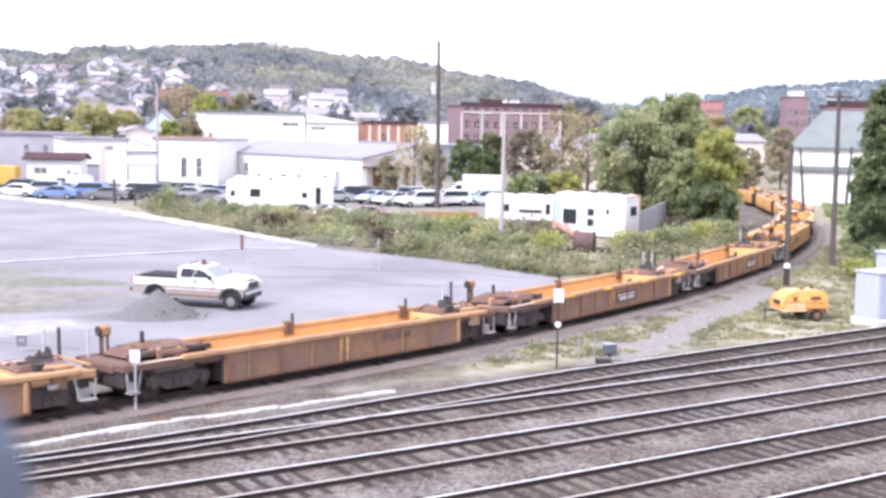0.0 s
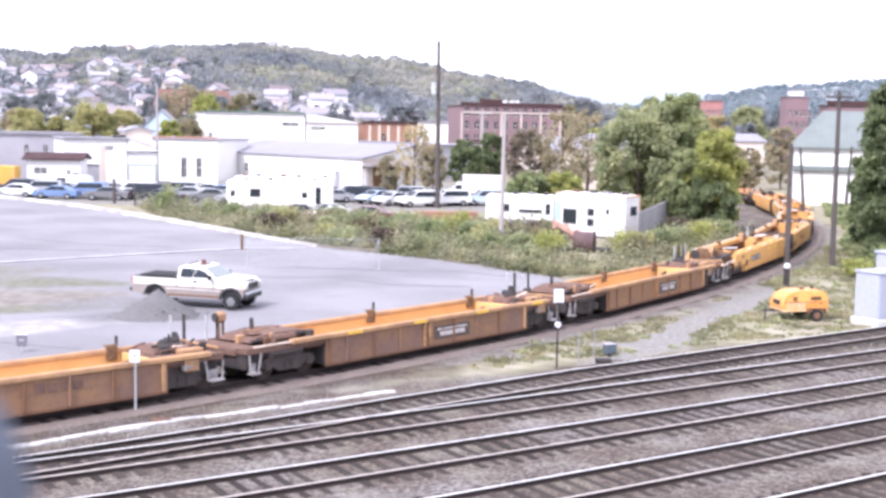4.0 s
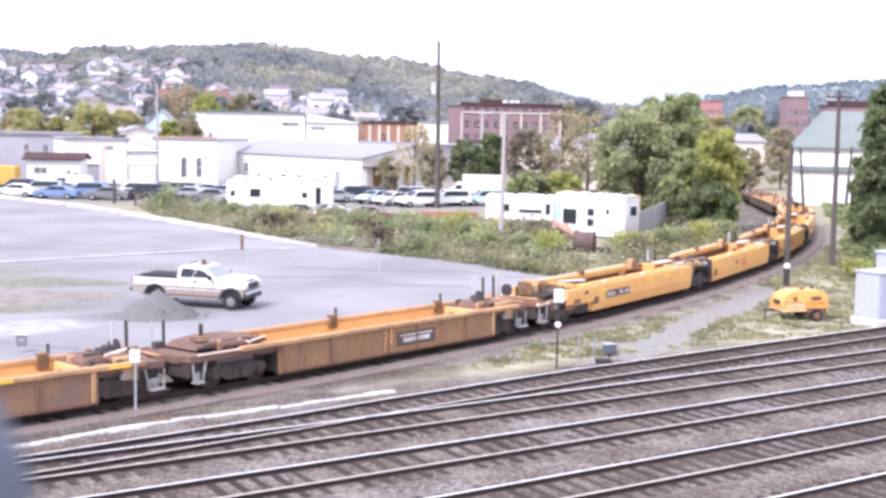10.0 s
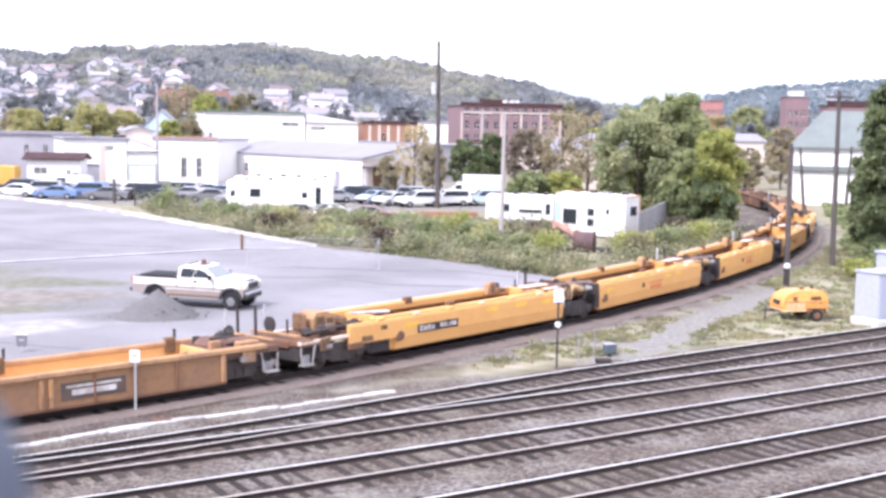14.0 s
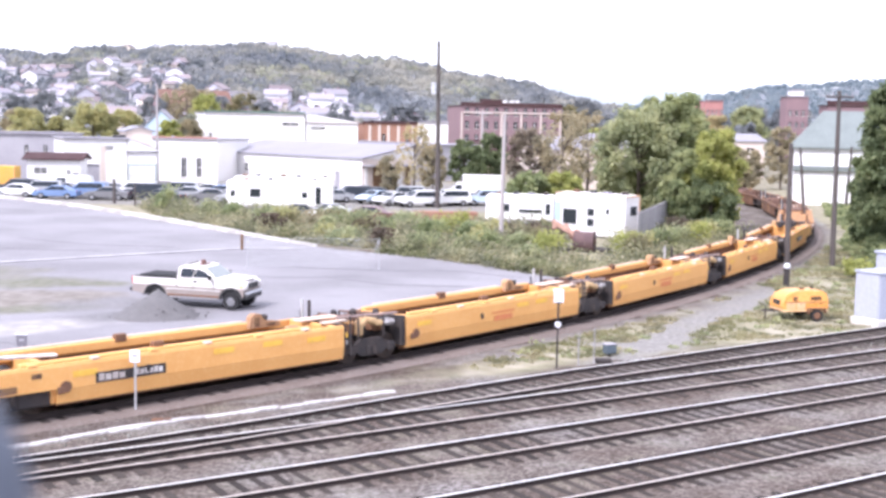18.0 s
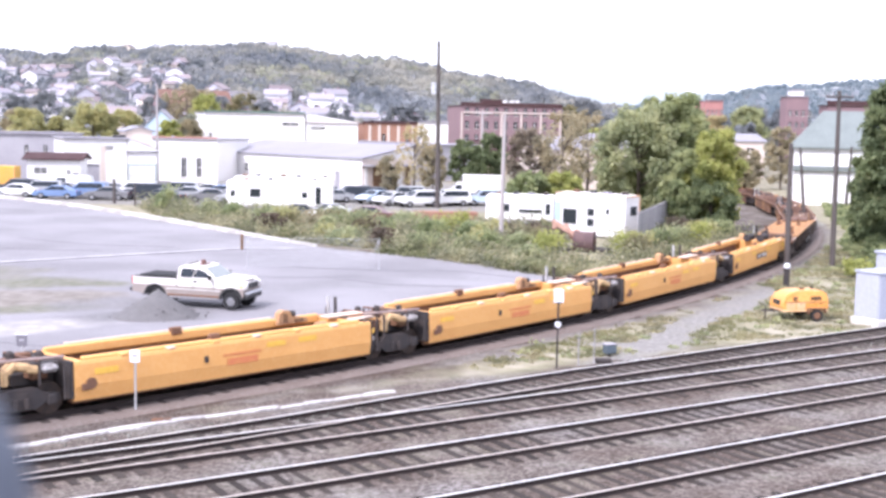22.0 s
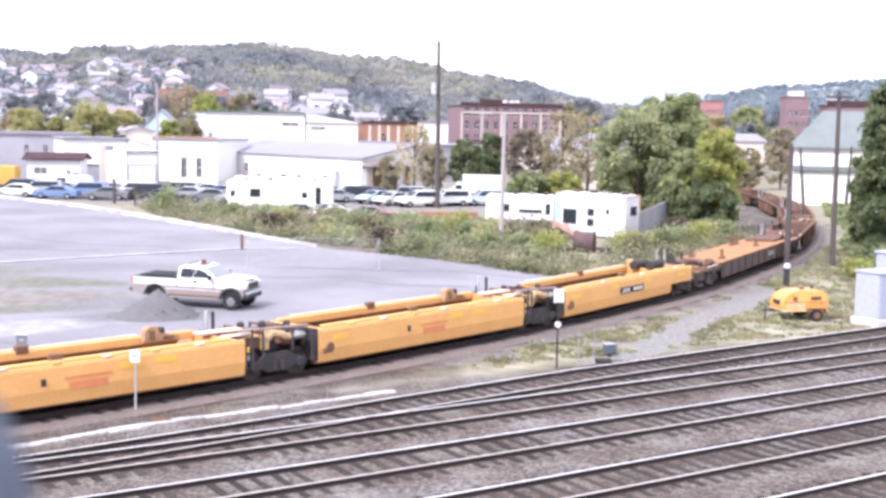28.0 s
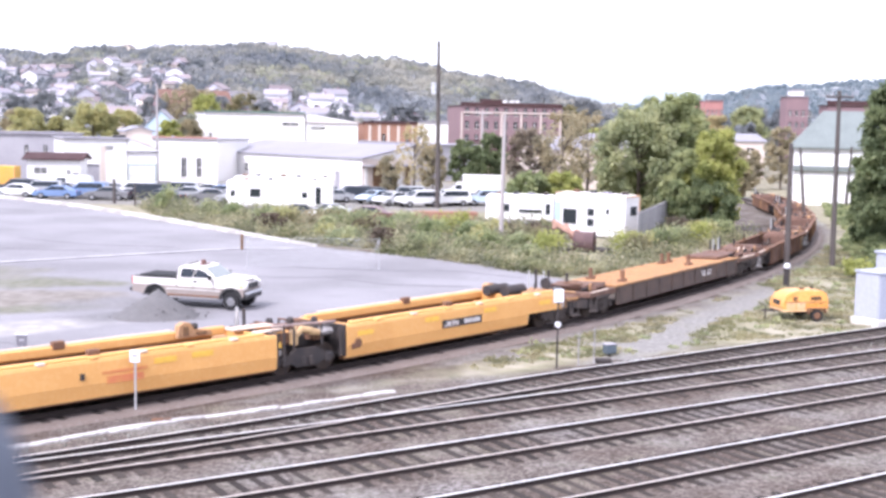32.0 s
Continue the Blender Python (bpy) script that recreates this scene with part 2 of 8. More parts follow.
def thing(name, m, label, category, group="", kind=""):
    ob = new(name)
    ob.empty_display_size = 0.3
    ob.matrix_basis = m
    return tagged(ob, label, category, group, kind)


GROUND_Z = -0.18
TURN = radians(32.7)


def yard(a, b, z=0.0):
    """A place in the yard: metres along the yard tracks and across them."""
    return (a * math.cos(TURN) - b * math.sin(TURN), a * math.sin(TURN) + b * math.cos(TURN), z)


# the curved track on which the train runs: a straight, then a left-hand arc, then a straight
TH0, X0, Y0, ARC_A, ARC_R, ARC_E = 0.75118, -6.0868, 38.936, -7.0516, 149.64, 115.0


def on_curve(s, off=0.0, z=0.0):
    """Place and heading at s metres along the curved track; off: metres to the right of it."""
    p = Vector((X0 + math.cos(TH0) * min(s, ARC_A), Y0 + math.sin(TH0) * min(s, ARC_A)))
    th = TH0
    if s > ARC_A:
        th = TH0 + (min(s, ARC_E) - ARC_A) / ARC_R
        p += ARC_R * Vector((math.sin(th) - math.sin(TH0), math.cos(TH0) - math.cos(th)))
    if s > ARC_E:
        p += (s - ARC_E) * Vector((math.cos(th), math.sin(th)))
    return Vector((p.x + math.sin(th) * off, p.y - math.cos(th) * off, z)), th


def curve_offset(x, y):
    """How far to the right of the curved track a place lies, and how far along it (near part)."""
    c, s = math.cos(TH0), math.sin(TH0)
    ax, ay = X0 + c * ARC_A, Y0 + s * ARC_A
    along = (x - ax) * c + (y - ay) * s
    if along < 0:
        return (x - ax) * s - (y - ay) * c, ARC_A + along
    cx, cyy = ax - ARC_R * s, ay + ARC_R * c
    ang = math.atan2(y - cyy, x - cx)
    th = ang + math.pi / 2
    if th > math.pi / 2 + 0.07:
        e, h = on_curve(ARC_E)
        return (x - e.x), ARC_E + y - e.y
    return math.hypot(x - cx, y - cyy) - ARC_R, ARC_A + (th - TH0) * ARC_R


# ---------------------------------------------------------------- ground: one sheet with its zones
LOT = [(-140, 30), (-140, 200), (-46.5, 124.8), (-34.1, 113.0), (-22.9, 99.3), (-15.3, 89.6), (-8.7, 81.8), (0.6, 74.8), (6.4, 67.9), (7.6, 63.0), (3.5, 57.0), (-5.0, 47.5), (-20, 32.5), (-45, 8)]


def inside(poly, x, y):
    hit = False
    for i, (x1, y1) in enumerate(poly):
        x2, y2 = poly[i - 1]
        if (y1 > y) != (y2 > y) and x < (x2 - x1) * (y - y1) / (y2 - y1) + x1:
            hit = not hit
    return hit


def edge_distance(poly, x, y):
    best = 1e9
    for i, (x1, y1) in enumerate(poly):
        x2, y2 = poly[i - 1]
        dx, dy = x2 - x1, y2 - y1
        t = max(0, min(1, ((x - x1) * dx + (y - y1) * dy) / (dx * dx + dy * dy)))
        best = min(best, math.hypot(x - x1 - t * dx, y - y1 - t * dy))
    return best if inside(poly, x, y) else -best


def smooth(a, b, v):
    t = max(0.0, min(1.0, (v - a) / (b - a)))
    return t * t * (3 - 2 * t)


def zone(x, y):
    """Shares of (weeds and grass, paving, pale gravel) at a place; the rest is ballast."""
    a, b = x * math.cos(TURN) + y * math.sin(TURN), -x * math.sin(TURN) + y * math.cos(TURN)
    off, s = curve_offset(x, y)
    d = edge_distance(LOT, x, y)
    pave = smooth(-0.3, 0.3, d)
    grass = 0.0
    if off > 2.0 and b > 32.6:                      # wedge between the yard and the curve
        grass = smooth(2.2, 3.4, off) * smooth(32.6, 33.6, b) * smooth(10, 20, a)
        w = noise.noise((x * 0.22, y * 0.22, 9))
        t = max(0, min(1, ((x - 6.8) * 11 + (y - 43.5) * 21.5) / 583.0))          # gravel lane up to the curve
        away = math.hypot(x - 6.8 - 11 * t, y - 43.5 - 21.5 * t)
        grass *= smooth(0.3, 1.7, away + 0.9 * w) * (1.06 + 0.5 * w)
        for gx, gy, gr in ((2.3, 44.0, 0.9), (6.6, 46.6, 0.9)):
            grass *= smooth(0.5, 1.5, math.hypot((x - gx) * 0.75, (y - gy) * 1.1) / gr + 0.5 * w)
        thin = smooth(-1.0, 3.5, x + 1.5 * w)               # bare stones where the wedge narrows
        grass *= 0.3 + 0.7 * thin
    elif off < -2.3 and d < 0:                      # weeds behind the paving
        wide = 4.6 * smooth(92, 104, y)                     # broad stone shoulder further round the curve
        grass = smooth(2.3 + wide, 3.6 + wide, -off)
    pale = 0.0
    if off > 2.0 and b > 33.0:
        pale = (1 - grass) * (0.45 + 0.55 * smooth(-1.0, 2.5, x))
    if y > 118 and d < 0 and x < 12:                # the car yard
        grass, pale = grass * 0.1, 0.9
    if y > 170:
        grass, pale = 0.7, 0.3
    return grass, pave, pale


def axis(near0, near1, step, far0, far1):
    v = list(np.arange(near0, near1 + 1e-6, step))
    w = step
    while v[-1] < far1:
        w *= 1.35
        v.append(v[-1] + w)
    w, lo = step, [near0]
    while lo[-1] > far0:
        w *= 1.35
        lo.append(lo[-1] - w)
    return lo[:0:-1] + v


# worn areas of the lot: centre, half-length, half-width, turn, and their shares of (dirt, weeds, pale dust, spread gravel)
WORN = [(-20.5, 55.5, 7.5, 4.6, 0.3, (0.85, 0.15, 0.0, 0.0)), (-22.0, 61.0, 6.5, 2.6, 0.25, (0.3, 0.8, 0.0, 0.0)), (-18.6, 52.6, 4.2, 1.3, 0.35, (0.3, 0.75, 0.0, 0.0)),
        (-17.5, 47.8, 6.0, 1.8, 0.6, (0.0, 0.0, 0.9, 0.0)), (-12.8, 51.6, 3.3, 1.9, 0.3, (0.0, 0.0, 0.0, 1.0)), (-15.6, 54.6, 4.0, 2.4, 0.25, (0.15, 0.0, 0.0, 0.6)),
        (-29.0, 63.0, 10.0, 4.4, 0.35, (0.5, 0.5, 0.0, 0.0)), (-25.0, 55.0, 6.0, 3.0, 0.4, (0.9, 0.2, 0.0, 0.0)), (-24.5, 48.5, 5.0, 2.4, 0.5, (0.55, 0.0, 0.35, 0.0)), (-4.0, 62.5, 8.0, 1.2, 0.1, (0.0, 0.0, 0.0, 0.3)), (1.0, 66.5, 5.0, 0.9, -0.2, (0.0, 0.0, 0.0, 0.3))]


def worn(x, y):
    """Shares of dirt, weeds, pale dust and spread gravel on the lot, with soft uneven edges."""
    out = [0.0, 0.0, 0.0, 0.0]
    if not (-50 < x < 12 and 40 < y < 80):
        return out
    for cx, cyy, a, b, turn, share in WORN:
        u, v = (x - cx) * math.cos(turn) + (y - cyy) * math.sin(turn), -(x - cx) * math.sin(turn) + (y - cyy) * math.cos(turn)
        d = math.hypot(u / a, v / b) + 0.35 * noise.noise((x * 0.5, y * 0.5, cx))
        k = 1 - smooth(0.55, 1.1, d)
        out = [max(o, k * sh) for o, sh in zip(out, share)]
    return out


def build_ground():
    xs, ys = axis(-58, 62, 0.75, -3500, 3500), axis(14, 140, 0.75, -1500, 4600)
    nx, ny = len(xs), len(ys)
    verts, cols, oil, wear = [], [], [], []
    for y in ys:
        for x in xs:
            g, p, w = zone(x, y)
            n1 = noise.noise((x * 0.35, y * 0.35, 0))
            z = GROUND_Z
            if abs(x) < 80 and 10 < y < 160:
                z += 0.05 * n1 * (1 - p) * (0.15 + g) - (0.03 if p > 0.5 else 0)
                if -x * math.sin(TURN) + y * math.cos(TURN) < 30.2:
                    z += 0.035
            verts.append((x, y, z))
            cols += [g, p, w, 1.0]
            bb = -x * math.sin(TURN) + y * math.cos(TURN)
            near = min(abs(bb - c) for c in (28.6, 25.15, 21.37, 17.57))
            grime = 0.0
            if abs(x) < 80 and y < 110:
                grime = (1 - smooth(0.75, 1.25, near)) * (0.62 if bb < 23 else 0.22)
                if bb > 30:
                    grime = 0.9 - 0.9 * smooth(2.0, 4.3, abs(curve_offset(x, y)[0]) + 0.5 * n1)
            oil.append(grime)
            wear += worn(x, y)
    faces = [(j * nx + i, j * nx + i + 1, (j + 1) * nx + i + 1, (j + 1) * nx + i) for j in range(ny - 1) for i in range(nx - 1)]
    me = bpy.data.meshes.new("ground")
    me.from_pydata(verts, [], faces)
    me.color_attributes.new("zone", "FLOAT_COLOR", "POINT").data.foreach_set("color", cols)
    me.attributes.new("oil", "FLOAT", "POINT").data.foreach_set("value", oil)
    me.color_attributes.new("wear", "FLOAT_COLOR", "POINT").data.foreach_set("color", wear)
    m = bpy.data.materials.new("ground_gravel_grass_asphalt")
    m.use_nodes = True
    n, l = m.node_tree.nodes, m.node_tree.links
    b = n["Principled BSDF"]
    b.inputs["Roughness"].default_value, b.inputs["Specular IOR Level"].default_value = 0.95, 0.15
    co, at, sep = n.new("ShaderNodeTexCoord"), n.new("ShaderNodeVertexColor"), n.new("ShaderNodeSeparateColor")
    at.layer_name = "zone"
    l.new(at.outputs[0], sep.inputs[0])

    def nz(scale, detail=4):
        t = n.new("ShaderNodeTexNoise")
        t.inputs["Scale"].default_value, t.inputs["Detail"].default_value = scale, detail
        l.new(co.outputs["Object"], t.inputs[0])
        return t.outputs[0]

    def ramp(src, *stops):
        r = n.new("ShaderNodeValToRGB")
        el = r.color_ramp.elements
        while len(el) < len(stops):
            el.new(0.5)
        for e, (p, c) in zip(el, stops):
            e.position, e.color = p, (*c, 1)
        l.new(src, r.inputs[0])
        return r.outputs[0]

    def mixed(fac, a, c):
        x = n.new("ShaderNodeMixRGB")
        l.new(fac, x.inputs[0])
        l.new(a, x.inputs[1])
        l.new(c, x.inputs[2])
        return x.outputs[0]

    def mask(chan, spread, scale, edge=0.1):
        """The zone's share with a ragged edge."""
        a = n.new("ShaderNodeMath")
        a.operation, a.inputs[1].default_value = "SUBTRACT", 0.5
        l.new(nz(scale), a.inputs[0])
        c = n.new("ShaderNodeMath")
        c.operation, c.inputs[1].default_value = "MULTIPLY_ADD", spread
        l.new(a.outputs[0], c.inputs[0])
        l.new(sep.outputs[chan], c.inputs[2])
        return ramp(c.outputs[0], (0.5 - edge, (0, 0, 0)), (0.5 + edge, (1, 1, 1)))

    stone = ramp(nz(10.0, 6), (0.34, (0.07, 0.06, 0.056)), (0.5, (0.148, 0.134, 0.129)), (0.68, (0.27, 0.252, 0.248)))
    stain = ramp(nz(0.35), (0.38, (0.7, 0.61, 0.55)), (0.52, (0.92, 0.86, 0.8)), (0.66, (1.06, 1.06, 1.07)))
    dull = n.new("ShaderNodeMixRGB")
    dull.blend_type, dull.inputs[0].default_value = "MULTIPLY", 1.0
    l.new(stone, dull.inputs[1])
    l.new(stain, dull.inputs[2])
    oa, om, oil_mix = n.new("ShaderNodeAttribute"), n.new("ShaderNodeMath"), n.new("ShaderNodeMixRGB")
    oa.attribute_name = "oil"
    om.operation = "MULTIPLY"
    l.new(oa.outputs["Fac"], om.inputs[0])
    l.new(ramp(nz(0.9, 5), (0.3, (0.35, 0.35, 0.35)), (0.6, (0.9, 0.9, 0.9))), om.inputs[1])
    oil_mix.blend_type = "MULTIPLY"
    oil_mix.inputs[2].default_value = (0.52, 0.45, 0.42, 1)
    l.new(om.outputs[0], oil_mix.inputs[0])
    pale = ramp(nz(5.0, 6), (0.36, (0.17, 0.16, 0.15)), (0.64, (0.28, 0.268, 0.256)))
    grass = ramp(nz(0.8, 8), (0.32, (0.185, 0.18, 0.115)), (0.5, (0.265, 0.243, 0.17)), (0.66, (0.35, 0.32, 0.25)))
    asphalt = ramp(nz(0.12, 6), (0.35, (0.205, 0.197, 0.21)), (0.65, (0.275, 0.265, 0.282)))
    grit = ramp(nz(22, 3), (0.4, (0.85, 0.85, 0.85)), (0.6, (1.06, 1.06, 1.06)))
    asp = n.new("ShaderNodeMixRGB")
    asp.blend_type, asp.inputs[0].default_value = "MULTIPLY", 1.0
    l.new(asphalt, asp.inputs[1])
    l.new(grit, asp.inputs[2])
    # worn areas of the lot
    wa, wsep = n.new("ShaderNodeVertexColor"), n.new("ShaderNodeSeparateColor")
    wa.layer_name = "wear"
    l.new(wa.outputs[0], wsep.inputs[0])

    def ragged(src, scale, spread):
        a = n.new("ShaderNodeMath")
        a.operation, a.inputs[1].default_value = "SUBTRACT", 0.5
        l.new(nz(scale, 5), a.inputs[0])
        c = n.new("ShaderNodeMath")
        c.operation, c.inputs[1].default_value = "MULTIPLY_ADD", spread
        l.new(a.outputs[0], c.inputs[0])
        l.new(src, c.inputs[2])
        return ramp(c.outputs[0], (0.15, (0, 0, 0)), (0.85, (1, 1, 1)))

    lot = asp.outputs[0]
    lot = mixed(ragged(wsep.outputs[0], 0.9, 0.7), lot, ramp(nz(1.6, 6), (0.35, (0.165, 0.147, 0.13)), (0.65, (0.25, 0.226, 0.21))))
    lot = mixed(ragged(wsep.outputs[1], 1.1, 0.8), lot, ramp(nz(2.4, 6), (0.35, (0.125, 0.13, 0.095)), (0.65, (0.195, 0.19, 0.155))))
    lot = mixed(ragged(wsep.outputs[2], 0.9, 0.6), lot, ramp(nz(1.8, 6), (0.35, (0.26, 0.248, 0.25)), (0.65, (0.36, 0.345, 0.35))))
    lot = mixed(ragged(wa.outputs["Alpha"], 1.2, 0.6), lot, ramp(nz(8.0, 5), (0.35, (0.13, 0.126, 0.132)), (0.65, (0.215, 0.21, 0.217))))
    l.new(mixed(mask(2, 0.7, 0.8), dull.outputs[0], pale), oil_mix.inputs[1])
    col = oil_mix.outputs[0]
    col = mixed(mask(0, 1.3, 0.7, 0.48), col, grass)
    col = mixed(mask(1, 0.25, 1.5), col, lot)
    l.new(col, b.inputs["Base Color"])
    bp, inv, am = n.new("ShaderNodeBump"), n.new("ShaderNodeMath"), n.new("ShaderNodeMath")
    inv.operation, inv.inputs[0].default_value = "SUBTRACT", 1.0
    l.new(sep.outputs[1], inv.inputs[1])
    am.operation, am.inputs[1].default_value = "MULTIPLY", 0.8
    l.new(inv.outputs[0], am.inputs[0])
    l.new(am.outputs[0], bp.inputs["Strength"])
    bp.inputs["Distance"].default_value = 0.07
    l.new(nz(9.0, 5), bp.inputs["Height"])
    l.new(bp.outputs[0], b.inputs["Normal"])
    me.materials.append(m)
    tagged(new("ground", me), "grey ballast, weedy gravel and pale worn asphalt ground", "ground", "", "structure")


build_ground()


# ---------------------------------------------------------------- tracks
RAIL_PROF = [(-0.07, -0.17), (0.07, -0.17), (0.07, -0.155), (0.012, -0.13), (0.012, -0.045), (0.037, -0.034), (0.037, -0.010), (-0.037, -0.010), (-0.037, -0.034), (-0.012, -0.045), (-0.012, -0.13), (-0.07, -0.155)]
HEAD_PROF = [(-0.034, -0.012), (0.034, -0.012), (0.034, -0.004), (0.029, 0.0), (-0.029, 0.0), (-0.034, -0.004)]


def sweep(bm, prof, line):
    """An outline (across, up) carried along a line of (place, heading)."""
    rings = []
    for p, h in line:
        nx, ny = math.sin(h), -math.cos(h)
        rings.append([bm.verts.new((p[0] + nx * o, p[1] + ny * o, p[2] + z)) for o, z in prof])
    k = len(prof)
    for a, b in zip(rings, rings[1:]):
        for i in range(k):
            bm.faces.new((a[i], a[(i + 1) % k], b[(i + 1) % k], b[i]))
    bm.faces.new(rings[0])
    bm.faces.new(rings[-1][::-1])


TIE_BM = bmesh.new()
bx(TIE_BM, (0, 0, -0.255), (0.23, 2.6, 0.17), 0.015)
TIE_ME = mesh_of("tie", TIE_BM, M_TIE)


def along(line, step):
    """Places and headings every step metres on a line of points."""
    out, carry = [], 0.0
    for (p, h), (q, h2) in zip(line, line[1:]):
        d = math.dist(p[:2], q[:2])
        t = carry
        while t < d:
            f = t / d
            out.append((tuple(p[i] + (q[i] - p[i]) * f for i in range(3)), h + (h2 - h) * f))
            t += step
        carry = t - d
    return out


def track(name, line, tie_from, tie_to, label, bright=True, cant=0.0):
    root = thing(name, Matrix.Identity(4), label, "railway track", "tracks", "structure")
    for side in (-0.755, 0.755):
        bm = bmesh.new()
        sweep(bm, [(o + side, z + side * cant) for o, z in RAIL_PROF], line)
        r = part("rail", bm, M_RAILWEB, root)
        bm = bmesh.new()
        sweep(bm, [(o + side, z + side * cant) for o, z in HEAD_PROF], line)
        part("rail_head", bm, (M_RAILTOP if side < 0 else M_RAILTAN) if bright else M_RAILWEB, r, "polished steel rail head" if bright else "rusty rail head")
    rng = random.Random(name)
    lift = 0.0 if cant else 0.045          # yard ties lie high in the ballast
    ties = along(line, 0.54)
    joined, jm = [], []
    for i, (p, h) in enumerate(ties):
        j = Matrix.Translation((p[0], p[1], p[2] + lift + rng.uniform(-0.025, 0.012))) @ Matrix.Rotation(h + rng.uniform(-0.02, 0.02), 4, "Z") @ Matrix.Rotation(-cant, 4, "X")
        if tie_from <= i * 0.54 <= tie_to:
            piece("tie", TIE_ME, root, j)
        else:
            joined.append(j)
    if joined:
        bm = bmesh.new()
        for j in joined:
            bx(bm, j @ Vector((0, 0, -0.255)), (0.23, 2.6, 0.17), rot=j.to_3x3())
        tagged(part("far_ties", bm, M_TIE, root), kind="stuff")
    return root


def yard_line(b, a0=-40, a1=160):
    return [(yard(a, b), TURN) for a in (a0, (a0 + a1) / 2, a1)]


track("track_1", yard_line(28.6), 40, 95, "busy yard track with polished rails in grey ballast")
track("track_2", yard_line(25.15), 40, 90, "busy yard track with polished rails in grey ballast")
track("track_3", yard_line(21.37), 44, 85, "busy yard track with polished rails in grey ballast")
track("track_4", yard_line(17.57), 50, 80, "busy yard track with polished rails in grey ballast")
SIDING = [(2.0, 28.74), (7.8, 29.2), (14.3, 29.85), (18.5, 30.4), (25.8, 31.15), (33, 31.6), (45, 32.25), (60, 33.0), (90, 34.5), (150, 37.5)]
sid = []
for i, (a, b) in enumerate(SIDING):
    a0, b0 = SIDING[max(0, i - 1)]
    a1, b1 = SIDING[min(len(SIDING) - 1, i + 1)]
    sid.append((yard(a, b, -0.012), TURN + math.atan2(b1 - b0, a1 - a0)))
track("track_5", sid, 8, 45, "siding leaving the yard at a switch, with worn rail heads")
CURVE = [(on_curve(s)[0], on_curve(s)[1]) for s in range(-30, 261, 3)]
track("track_6", CURVE, 15, 130, "curved branch track under the train in dark ballast", bright=False, cant=0.035)


def ballast_bed(name, line, half, label):
    bm = bmesh.new()
    prof = [(-half - 0.5, -0.24), (half + 0.5, -0.24), (half, -0.12), (-half, -0.235)]
    sweep(bm, prof, line)
    ob = part(name, bm, M_BALLAST)
    return tagged(ob, label, "ballast", "", "structure")


M_BALLAST = mat("dark_oily_ballast", (0.172, 0.138, 0.125), 0.95, second=(0.118, 0.094, 0.085), scale=0.8, third=(0.24, 0.22, 0.215), fine=8, bump=0.9, bump_dist=0.06)
ballast_bed("ballast_bed", [((p[0], p[1], 0.0), h) for p, h in CURVE], 1.7, "dark crushed stone under the curved track")
# ---------------------------------------------------------------- the train
SPEED = 3.216
WHEEL_R = 0.46
M_PALEBAR = mat("chalky_cream_walkway_paint", (0.62, 0.50, 0.42), 0.7, second=(0.45, 0.33, 0.26), scale=1.5)
M_PINKBAR = mat("dusty_pink_grey_rail_paint", (0.35, 0.27, 0.25), 0.7, second=(0.22, 0.16, 0.15), scale=2.5, amount=0.8)
CARS, WHEELSETS = [], []


def wheelset(parent, x):
    bm = bmesh.new()
    for sgn in (-1, 1):
        cy(bm, (0, sgn * 0.69, 0), (0, sgn * 0.72, 0), WHEEL_R + 0.025, 20)
        cy(bm, (0, sgn * 0.72, 0), (0, sgn * 0.82, 0), WHEEL_R, 20)
        cy(bm, (0, sgn * 0.82, 0), (0, sgn * 0.86, 0), 0.16, 10)
        bx(bm, (0.24, sgn * 0.825, 0), (0.1, 0.02, 0.1))
    cy(bm, (0, -1.0, 0), (0, 1.0, 0), 0.08, 8)
    ws = part("wheelset", bm, M_WHEEL, parent, "worn steel wheels on an axle")
    ws.location = (x, 0, WHEEL_R)
    return ws


def bogie(parent, x, heavy=False):
    """A two-axle freight bogie: cast side frames, springs, bolster."""
    bm = bmesh.new()
    for sgn in (-1, 1):
        y = sgn * 1.0
        extrude = [(-1.15, 0.40), (-1.12, 0.62), (-0.7, 0.68), (-0.4, 0.86), (0.4, 0.86), (0.7, 0.68), (1.12, 0.62), (1.15, 0.40), (0.7, 0.40), (0.42, 0.24), (-0.42, 0.24), (-0.7, 0.40)]
        a = [bm.verts.new((px, y - 0.09, pz)) for px, pz in extrude]
        b = [bm.verts.new((px, y + 0.09, pz)) for px, pz in extrude]
        k = len(extrude)
        for i in range(k):
            bm.faces.new((a[i], a[(i + 1) % k], b[(i + 1) % k], b[i]))
        bm.faces.new(a[::-1])
        bm.faces.new(b)
        for sx in (-0.15, 0.15):
            cy(bm, (sx, y + sgn * 0.1, 0.30), (sx, y + sgn * 0.1, 0.58), 0.085, 8)
        for sx in (-0.89, 0.89):
            bx(bm, (sx, y + sgn * 0.08, WHEEL_R), (0.26, 0.14, 0.3), 0.03)
    bx(bm, (0, 0, 0.62), (0.42, 2.2, 0.26), 0.03)
    bo = part("bogie", bm, M_DARK if heavy else M_BOGIE, parent, "grimy black cast steel bogie" if heavy else "grimy grey-brown cast steel bogie")
    bo.location = (x, 0, 0)
    for sx in (-0.89, 0.89):
        WHEELSETS.append(wheelset(bo, sx))
    return bo


